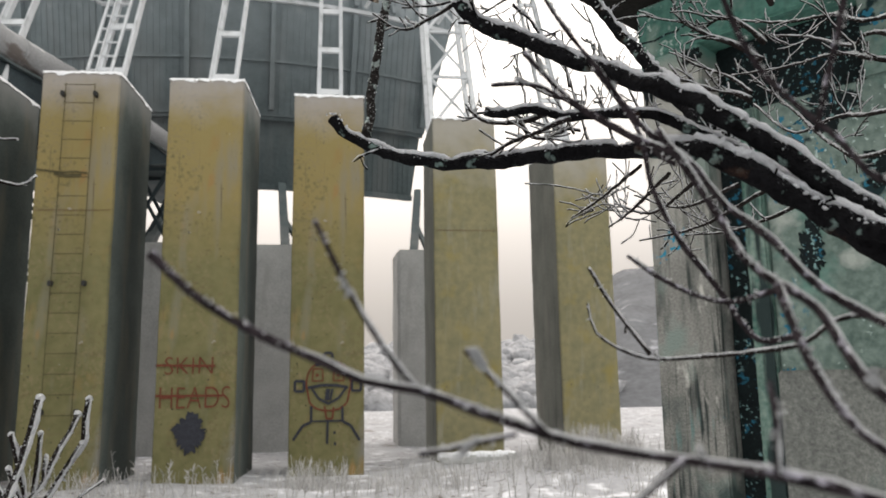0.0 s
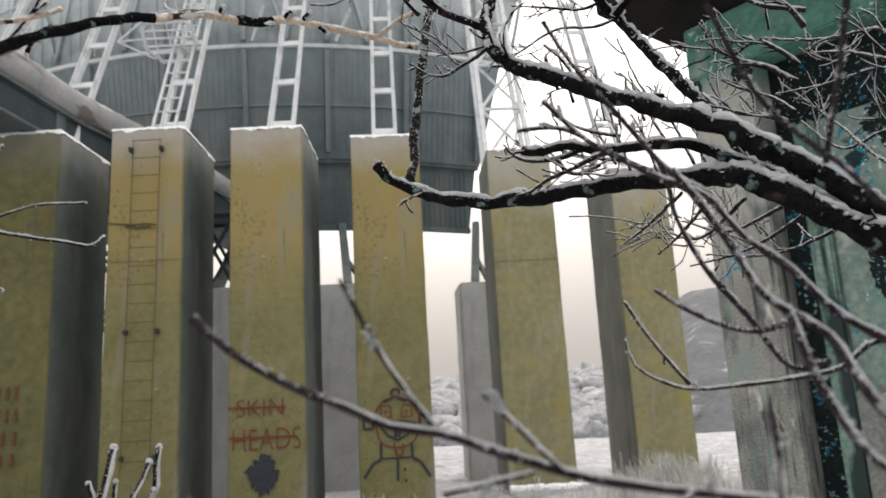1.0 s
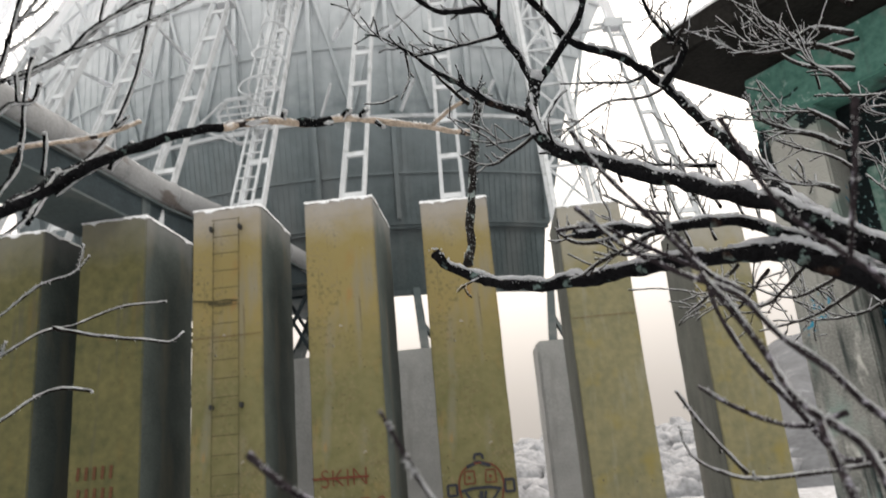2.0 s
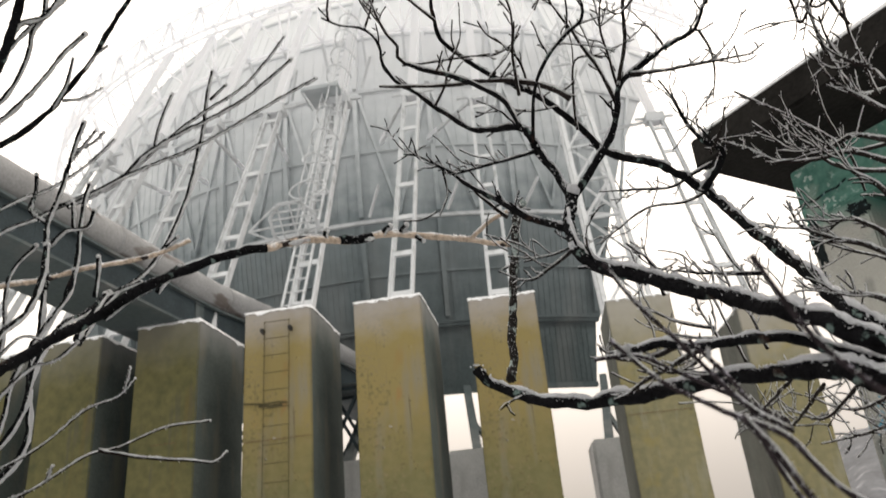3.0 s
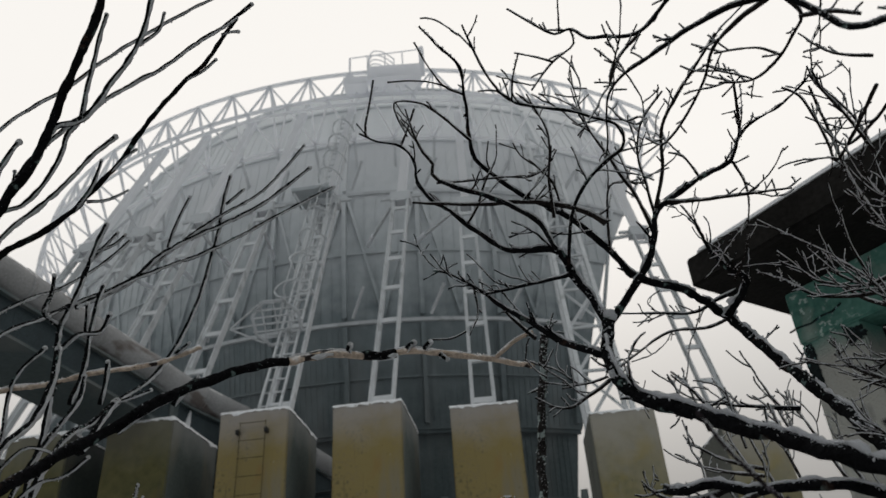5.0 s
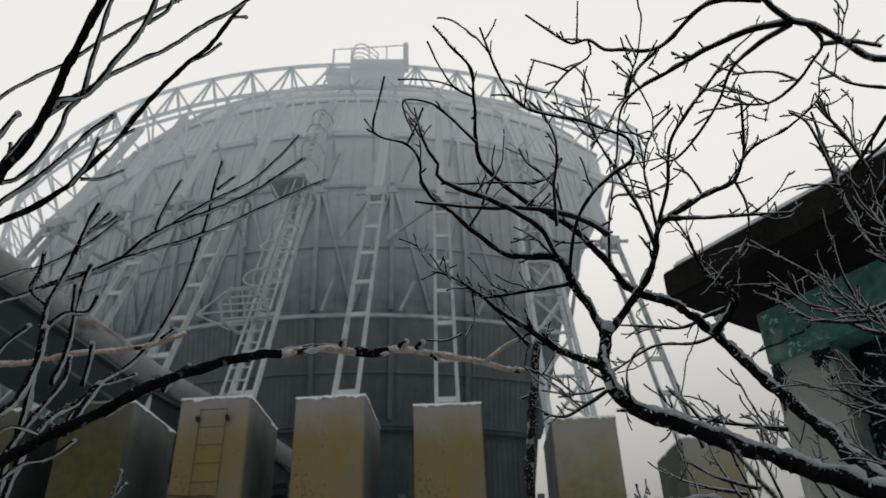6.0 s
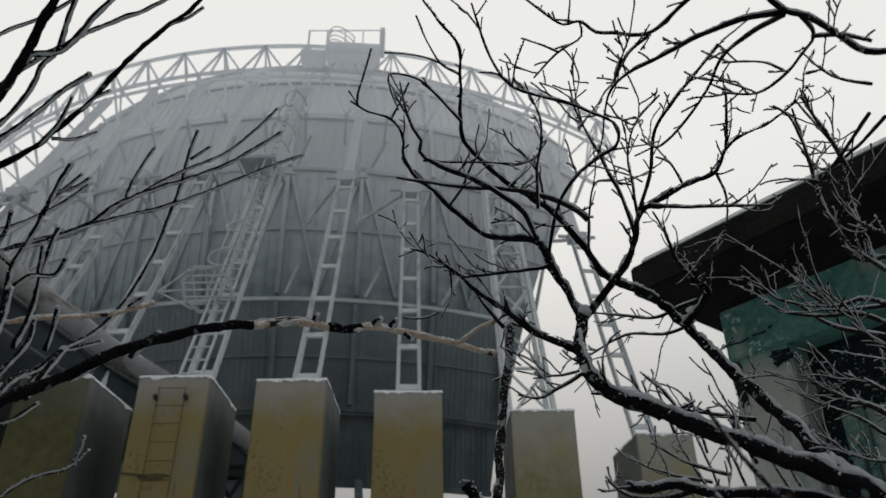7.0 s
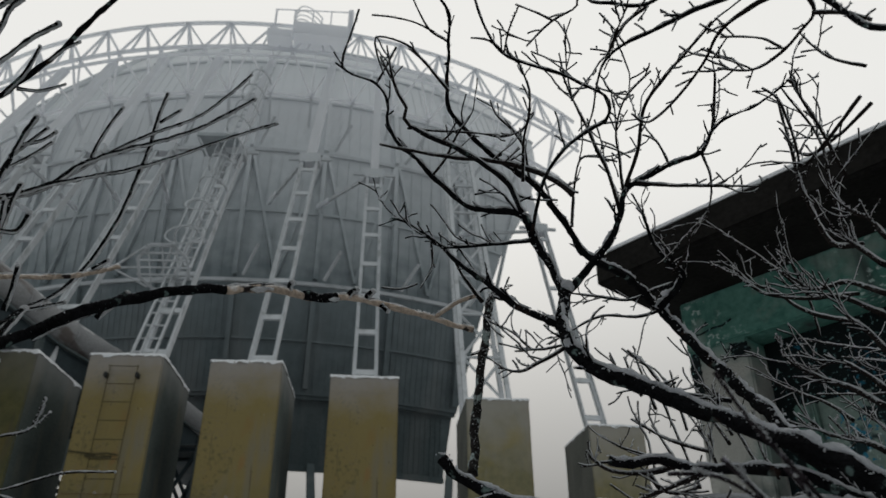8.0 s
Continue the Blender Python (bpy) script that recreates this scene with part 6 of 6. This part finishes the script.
limb(tree, [(0.312, 0.757, 1.849), (0.300, 0.781, 1.867), (0.281, 0.798, 1.878), (0.267, 0.811, 1.894)], 0.0030, 0.0011, 7, RIME, reach=0.90)
limb(tree, [(0.372, 0.762, 2.057), (0.358, 0.779, 2.089), (0.340, 0.792, 2.127), (0.327, 0.788, 2.164)], 0.0030, 0.0011, 7, RIME, reach=0.90)
limb(tree, [(0.373, 0.747, 2.084), (0.368, 0.758, 2.114), (0.352, 0.767, 2.135), (0.344, 0.774, 2.172), (0.339, 0.761, 2.196)], 0.0030, 0.0011, 7, RIME, reach=0.90)
limb(bush, [(-1.050, 0.620, 1.550), (-0.671, 0.634, 1.838), (-0.630, 0.656, 1.896), (-0.615, 0.683, 1.922), (-0.598, 0.709, 1.950), (-0.567, 0.742, 1.983), (-0.518, 0.777, 2.030), (-0.489, 0.805, 2.054), (-0.442, 0.836, 2.081), (-0.400, 0.864, 2.095)], 0.0080, 0.0060, 0, BARK)
limb(bush, [(-0.402, 0.863, 2.094), (-0.392, 0.869, 2.097), (-0.338, 0.901, 2.111), (-0.308, 0.933, 2.115), (-0.257, 0.965, 2.130), (-0.198, 1.002, 2.130), (-0.145, 1.035, 2.129), (-0.121, 1.042, 2.122), (-0.084, 1.050, 2.115)], 0.0057, 0.0040, 0, BARE)
limb(bush, [(-0.376, 0.878, 2.103), (-0.362, 0.887, 2.107), (-0.349, 0.895, 2.110)], 0.0060, 0.0057, 0, BARK)
limb(bush, [(-0.314, 0.925, 2.115), (-0.294, 0.942, 2.119), (-0.275, 0.954, 2.125)], 0.0065, 0.0064, 0, BARK)
limb(bush, [(-0.330, 0.908, 2.112), (-0.330, 0.906, 2.119), (-0.326, 0.905, 2.125)], 0.0040, 0.0034, 0, BARK)
limb(bush, [(-0.262, 0.962, 2.129), (-0.256, 0.962, 2.136), (-0.248, 0.964, 2.141)], 0.0040, 0.0034, 0, BARK)
limb(bush, [(-0.238, 0.977, 2.131), (-0.233, 0.976, 2.138), (-0.226, 0.976, 2.144)], 0.0040, 0.0034, 0, BARK)
limb(bush, [(-0.218, 0.990, 2.130), (-0.212, 0.990, 2.124), (-0.206, 0.991, 2.119)], 0.0036, 0.0032, 0, BARK)
limb(bush, [(-0.140, 1.036, 2.130), (-0.111, 1.031, 2.149), (-0.079, 1.030, 2.161)], 0.0038, 0.0026, 0, BARE)
limb(bush, [(-1.250, 0.700, 1.750), (-0.763, 0.666, 2.167), (-0.710, 0.642, 2.264), (-0.683, 0.640, 2.317), (-0.657, 0.630, 2.370), (-0.634, 0.615, 2.422), (-0.610, 0.600, 2.470), (-0.584, 0.584, 2.517), (-0.570, 0.569, 2.552)], 0.0071, 0.0056, 2, BARK)
limb(bush, [(-0.636, 0.658, 2.405), (-0.621, 0.638, 2.451), (-0.607, 0.624, 2.487), (-0.597, 0.612, 2.517), (-0.586, 0.604, 2.545)], 0.0038, 0.0029, 1, BARK)
limb(bush, [(-0.681, 0.644, 2.329), (-0.655, 0.636, 2.380), (-0.629, 0.653, 2.404), (-0.593, 0.648, 2.454), (-0.564, 0.642, 2.496), (-0.542, 0.631, 2.535), (-0.525, 0.610, 2.576)], 0.0048, 0.0037, 1, BARK)
limb(bush, [(-0.556, 0.645, 2.517), (-0.527, 0.642, 2.537), (-0.513, 0.629, 2.554)], 0.0030, 0.0020, 0, BARK)
limb(bush, [(-1.250, 0.700, 1.750), (-0.853, 0.679, 2.342), (-0.777, 0.669, 2.434), (-0.741, 0.679, 2.478), (-0.705, 0.693, 2.517), (-0.646, 0.699, 2.574), (-0.593, 0.708, 2.619), (-0.546, 0.717, 2.656), (-0.496, 0.726, 2.692)], 0.0035, 0.0026, 1, BARK)
limb(bush, [(-1.250, 0.700, 1.750), (-0.805, 0.709, 2.204), (-0.750, 0.680, 2.308), (-0.722, 0.678, 2.368), (-0.680, 0.685, 2.427), (-0.643, 0.696, 2.472), (-0.619, 0.707, 2.504), (-0.562, 0.722, 2.552), (-0.524, 0.728, 2.591), (-0.475, 0.735, 2.631), (-0.437, 0.737, 2.668)], 0.0042, 0.0031, 2, BARK)
limb(bush, [(-0.486, 0.741, 2.617), (-0.473, 0.743, 2.621), (-0.461, 0.747, 2.623)], 0.0026, 0.0022, 0, BARK)
limb(bush, [(-1.250, 0.700, 1.750), (-0.823, 0.666, 2.235), (-0.752, 0.687, 2.298), (-0.730, 0.694, 2.307), (-0.704, 0.691, 2.330), (-0.675, 0.679, 2.364), (-0.657, 0.663, 2.388), (-0.635, 0.657, 2.407)], 0.0048, 0.0033, 1, BARK)
limb(bush, [(-1.250, 0.700, 1.750), (-0.873, 0.760, 2.213), (-0.806, 0.755, 2.310), (-0.771, 0.765, 2.356), (-0.731, 0.772, 2.406), (-0.695, 0.773, 2.454), (-0.671, 0.779, 2.483)], 0.0048, 0.0037, 0, BARK)
limb(bush, [(-1.250, 0.700, 1.750), (-0.880, 0.759, 2.205), (-0.810, 0.768, 2.289), (-0.765, 0.791, 2.336), (-0.735, 0.802, 2.375), (-0.704, 0.806, 2.420), (-0.675, 0.809, 2.462), (-0.646, 0.804, 2.509), (-0.603, 0.799, 2.562), (-0.563, 0.796, 2.606), (-0.548, 0.801, 2.627), (-0.514, 0.792, 2.669), (-0.489, 0.785, 2.702)], 0.0073, 0.0030, 0, BARK)
limb(bush, [(-0.572, 0.796, 2.595), (-0.544, 0.797, 2.609), (-0.522, 0.794, 2.624)], 0.0031, 0.0022, 0, BARK)
limb(bush, [(-0.734, 0.800, 2.371), (-0.707, 0.793, 2.405), (-0.686, 0.778, 2.439)], 0.0036, 0.0024, 1, BARK)
limb(bush, [(-0.689, 0.807, 2.440), (-0.671, 0.804, 2.457), (-0.650, 0.805, 2.473)], 0.0030, 0.0022, 0, BARK)
limb(bush, [(-0.718, 0.802, 2.384), (-0.690, 0.816, 2.392), (-0.664, 0.823, 2.408)], 0.0029, 0.0018, 0, BARK)
limb(bush, [(-1.250, 0.700, 1.750), (-0.785, 0.676, 2.231), (-0.730, 0.643, 2.333), (-0.715, 0.637, 2.354), (-0.704, 0.635, 2.367)], 0.0041, 0.0033, 0, BARK)
limb(bush, [(-1.250, 0.700, 1.750), (-1.024, 0.931, 2.190), (-0.945, 0.958, 2.273), (-0.920, 0.998, 2.311), (-0.881, 1.038, 2.359), (-0.838, 1.080, 2.405), (-0.796, 1.111, 2.459), (-0.746, 1.134, 2.523), (-0.693, 1.159, 2.582), (-0.624, 1.186, 2.641), (-0.570, 1.196, 2.706), (-0.530, 1.201, 2.764)], 0.0051, 0.0028, 1, BARK)
limb(bush, [(-1.250, 0.700, 1.750), (-0.989, 0.884, 2.202), (-0.911, 0.908, 2.285), (-0.860, 0.962, 2.343), (-0.826, 0.998, 2.398), (-0.792, 1.025, 2.462)], 0.0039, 0.0029, 2, BARK)
limb(bush, [(-0.887, 1.034, 2.346), (-0.827, 1.081, 2.404), (-0.773, 1.106, 2.478), (-0.725, 1.138, 2.529), (-0.673, 1.170, 2.575), (-0.615, 1.198, 2.626), (-0.519, 1.212, 2.708)], 0.0053, 0.0036, 0, BARK)
limb(bush, [(-0.855, 1.046, 2.367), (-0.791, 1.090, 2.427), (-0.718, 1.137, 2.481), (-0.668, 1.171, 2.526), (-0.612, 1.200, 2.576), (-0.551, 1.226, 2.626), (-0.480, 1.252, 2.676)], 0.0042, 0.0032, 0, BARK)
limb(bush, [(-0.790, 0.986, 2.050), (-0.768, 1.027, 2.144), (-0.747, 1.079, 2.201), (-0.726, 1.116, 2.279), (-0.705, 1.136, 2.378), (-0.700, 1.152, 2.461), (-0.693, 1.163, 2.546), (-0.690, 1.167, 2.633), (-0.688, 1.181, 2.702)], 0.0040, 0.0032, 1, BARK)
limb(bush, [(-0.696, 1.190, 2.635), (-0.676, 1.189, 2.649), (-0.658, 1.187, 2.663)], 0.0038, 0.0028, 0, BARK)
limb(bush, [(-0.784, 1.136, 2.511), (-0.760, 1.117, 2.555), (-0.728, 1.101, 2.600)], 0.0032, 0.0026, 0, BARK)
limb(bush, [(-1.050, 0.620, 1.550), (-0.770, 0.867, 1.852), (-0.755, 0.850, 1.961), (-0.744, 0.847, 2.039), (-0.734, 0.829, 2.133), (-0.733, 0.822, 2.182), (-0.721, 0.825, 2.226), (-0.712, 0.824, 2.268), (-0.706, 0.825, 2.302), (-0.690, 0.822, 2.349)], 0.0059, 0.0033, 1, BARK)
limb(bush, [(-0.722, 0.839, 2.294), (-0.695, 0.838, 2.324), (-0.679, 0.837, 2.341)], 0.0029, 0.0024, 0, BARK)
limb(bush, [(-0.713, 0.835, 2.310), (-0.685, 0.844, 2.326), (-0.670, 0.844, 2.339)], 0.0029, 0.0024, 0, BARK)
limb(bush, [(-0.744, 0.841, 2.152), (-0.719, 0.845, 2.178), (-0.694, 0.860, 2.186), (-0.680, 0.855, 2.209)], 0.0043, 0.0034, 0, BARK)
limb(bush, [(-0.722, 0.864, 2.190), (-0.718, 0.855, 2.210), (-0.714, 0.846, 2.228)], 0.0034, 0.0030, 0, BARK)
limb(bush, [(-0.737, 0.827, 2.185), (-0.751, 0.807, 2.200), (-0.740, 0.799, 2.226), (-0.734, 0.789, 2.249)], 0.0037, 0.0029, 0, BARK)
limb(bush, [(-0.766, 0.916, 2.103), (-0.762, 0.926, 2.160), (-0.761, 0.924, 2.226), (-0.759, 0.926, 2.282), (-0.762, 0.937, 2.315)], 0.0042, 0.0032, 1, BARK)
limb(bush, [(-1.050, 0.620, 1.550), (-0.897, 0.820, 2.066), (-0.829, 0.860, 2.115), (-0.806, 0.898, 2.132), (-0.760, 0.945, 2.163), (-0.708, 0.995, 2.187), (-0.672, 1.030, 2.212), (-0.644, 1.058, 2.239)], 0.0041, 0.0036, 1, BARE)
limb(bush, [(-0.671, 1.028, 2.217), (-0.650, 1.031, 2.235)], 0.0031, 0.0026, 0, BARK)
limb(bush, [(-1.050, 0.620, 1.550), (-0.857, 0.889, 1.988), (-0.829, 0.863, 2.108), (-0.823, 0.859, 2.127), (-0.810, 0.859, 2.147), (-0.786, 0.864, 2.175)], 0.0035, 0.0030, 0, BARK)
limb(bush, [(-0.732, 0.940, 2.107), (-0.723, 0.931, 2.139), (-0.718, 0.921, 2.166)], 0.0042, 0.0030, 0, BARK)
limb(bush, [(-1.050, 0.620, 1.550), (-0.713, 0.781, 1.860), (-0.680, 0.779, 1.952), (-0.683, 0.819, 2.015), (-0.688, 0.867, 2.047), (-0.686, 0.912, 2.096)], 0.0041, 0.0038, 1, BARK)
limb(bush, [(-0.689, 0.911, 2.092), (-0.663, 0.923, 2.104), (-0.644, 0.931, 2.113)], 0.0031, 0.0023, 0, BARK)
limb(bush, [(-0.672, 0.834, 1.996), (-0.671, 0.861, 2.043), (-0.672, 0.888, 2.083)], 0.0051, 0.0037, 0, BARK)
limb(bush, [(-1.050, 0.620, 1.550), (-0.753, 0.732, 1.909), (-0.708, 0.744, 1.986), (-0.704, 0.769, 2.015), (-0.702, 0.786, 2.055), (-0.707, 0.798, 2.092), (-0.713, 0.805, 2.136)], 0.0048, 0.0042, 0, BARK)
limb(bush, [(-1.050, 0.620, 1.550), (-0.732, 0.770, 1.840), (-0.704, 0.768, 1.931), (-0.695, 0.788, 1.988), (-0.688, 0.809, 2.031), (-0.684, 0.828, 2.068), (-0.690, 0.838, 2.106)], 0.0041, 0.0030, 1, BARK)
limb(bush, [(-1.050, 0.620, 1.550), (-0.684, 0.681, 1.823), (-0.646, 0.695, 1.889), (-0.621, 0.706, 1.917), (-0.603, 0.717, 1.924), (-0.579, 0.726, 1.946)], 0.0027, 0.0021, 0, BARK)
limb(bush, [(-0.527, 0.802, 2.028), (-0.508, 0.802, 2.051), (-0.496, 0.804, 2.061)], 0.0042, 0.0032, 0, BARK)
limb(bush, [(-0.575, 0.765, 1.987), (-0.549, 0.772, 2.008), (-0.523, 0.781, 2.024)], 0.0033, 0.0024, 0, BARK)
limb(bush, [(-1.050, 0.620, 1.550), (-0.755, 0.735, 1.893), (-0.709, 0.752, 1.964), (-0.690, 0.760, 1.982), (-0.663, 0.784, 1.976)], 0.0032, 0.0020, 0, BARK)
limb(bush, [(-1.150, 0.700, 1.700), (-0.677, 0.771, 1.828), (-0.616, 0.803, 1.886), (-0.584, 0.820, 1.901), (-0.566, 0.825, 1.923)], 0.0025, 0.0016, 2, RIME)
limb(bush, [(-1.100, 0.700, 1.700), (-0.747, 0.853, 1.799), (-0.681, 0.894, 1.849), (-0.654, 0.924, 1.861), (-0.610, 0.958, 1.887), (-0.557, 0.999, 1.899)], 0.0031, 0.0014, 2, RIME)
limb(bush, [(-0.670, 0.901, 1.855), (-0.631, 0.940, 1.846), (-0.581, 0.983, 1.841), (-0.552, 1.008, 1.839), (-0.540, 1.020, 1.854)], 0.0028, 0.0018, 1, RIME)
limb(bush, [(-1.100, 0.650, 1.600), (-0.685, 0.791, 1.706), (-0.627, 0.830, 1.753), (-0.608, 0.843, 1.759), (-0.580, 0.864, 1.755)], 0.0029, 0.0019, 2, RIME)
limb(sprig, [(-0.730, 0.750, 0.500), (-0.451, 0.828, 1.449), (-0.446, 0.846, 1.480), (-0.442, 0.862, 1.525), (-0.441, 0.875, 1.564)], 0.0047, 0.0040, 0, RIME)
limb(sprig, [(-0.730, 0.750, 0.500), (-0.435, 0.859, 1.450), (-0.435, 0.865, 1.472), (-0.436, 0.871, 1.501), (-0.437, 0.876, 1.526)], 0.0031, 0.0028, 0, RIME)
limb(sprig, [(-0.730, 0.750, 0.500), (-0.438, 0.858, 1.456), (-0.429, 0.867, 1.472), (-0.419, 0.878, 1.506), (-0.411, 0.886, 1.527), (-0.406, 0.892, 1.546)], 0.0031, 0.0031, 0, RIME)
limb(sprig, [(-0.730, 0.750, 0.500), (-0.426, 0.863, 1.449), (-0.417, 0.873, 1.471), (-0.406, 0.883, 1.497), (-0.398, 0.890, 1.514), (-0.398, 0.893, 1.535), (-0.397, 0.896, 1.562)], 0.0034, 0.0034, 0, RIME)
limb(sprig, [(-0.406, 0.878, 1.495), (-0.400, 0.882, 1.509), (-0.396, 0.884, 1.516)], 0.0025, 0.0025, 0, RIME)
limb(sprig, [(-0.730, 0.750, 0.500), (-0.441, 0.857, 1.456), (-0.448, 0.860, 1.485), (-0.455, 0.862, 1.504), (-0.463, 0.863, 1.527)], 0.0028, 0.0031, 0, RIME)
limb(sprig, [(-0.444, 0.857, 1.473), (-0.450, 0.862, 1.496), (-0.452, 0.868, 1.512)], 0.0022, 0.0025, 0, RIME)
limb(sprig, [(-0.441, 0.857, 1.456), (-0.455, 0.858, 1.479), (-0.462, 0.861, 1.492)], 0.0022, 0.0025, 0, RIME)
limb(sprig, [(-0.426, 0.866, 1.472), (-0.429, 0.872, 1.489), (-0.431, 0.878, 1.502)], 0.0022, 0.0025, 0, RIME)
limb(sprig, [(-0.730, 0.750, 0.500), (-0.401, 0.875, 1.444), (-0.391, 0.885, 1.462), (-0.384, 0.892, 1.468), (-0.377, 0.900, 1.474)], 0.0020, 0.0017, 0, RIME)
limb(sprig, [(-0.730, 0.750, 0.500), (-0.453, 0.849, 1.446), (-0.463, 0.852, 1.468), (-0.473, 0.854, 1.480)], 0.0025, 0.0025, 0, RIME)
for x, y, z, r in ((0.030, 0.845, 2.080, 0.010), (0.236, 1.205, 2.226, 0.013), (0.245, 1.185, 2.236, 0.010), (0.024, 0.806, 1.987, 0.008)):
    bm = bmesh.new()
    bmesh.ops.create_icosphere(bm, subdivisions=3, radius=1, matrix=Matrix.Translation((x, y, z)) @ Matrix.Diagonal((r, r * 0.8, r * 0.75, 1)))
    for v in bm.verts:
        v.co += noise.noise_vector(v.co * 70) * 0.0060 + noise.noise_vector(v.co * 260) * 0.0030
    part("snow_clump", bm, RIDGE, tree, "clump of snow lying in a fork", True)
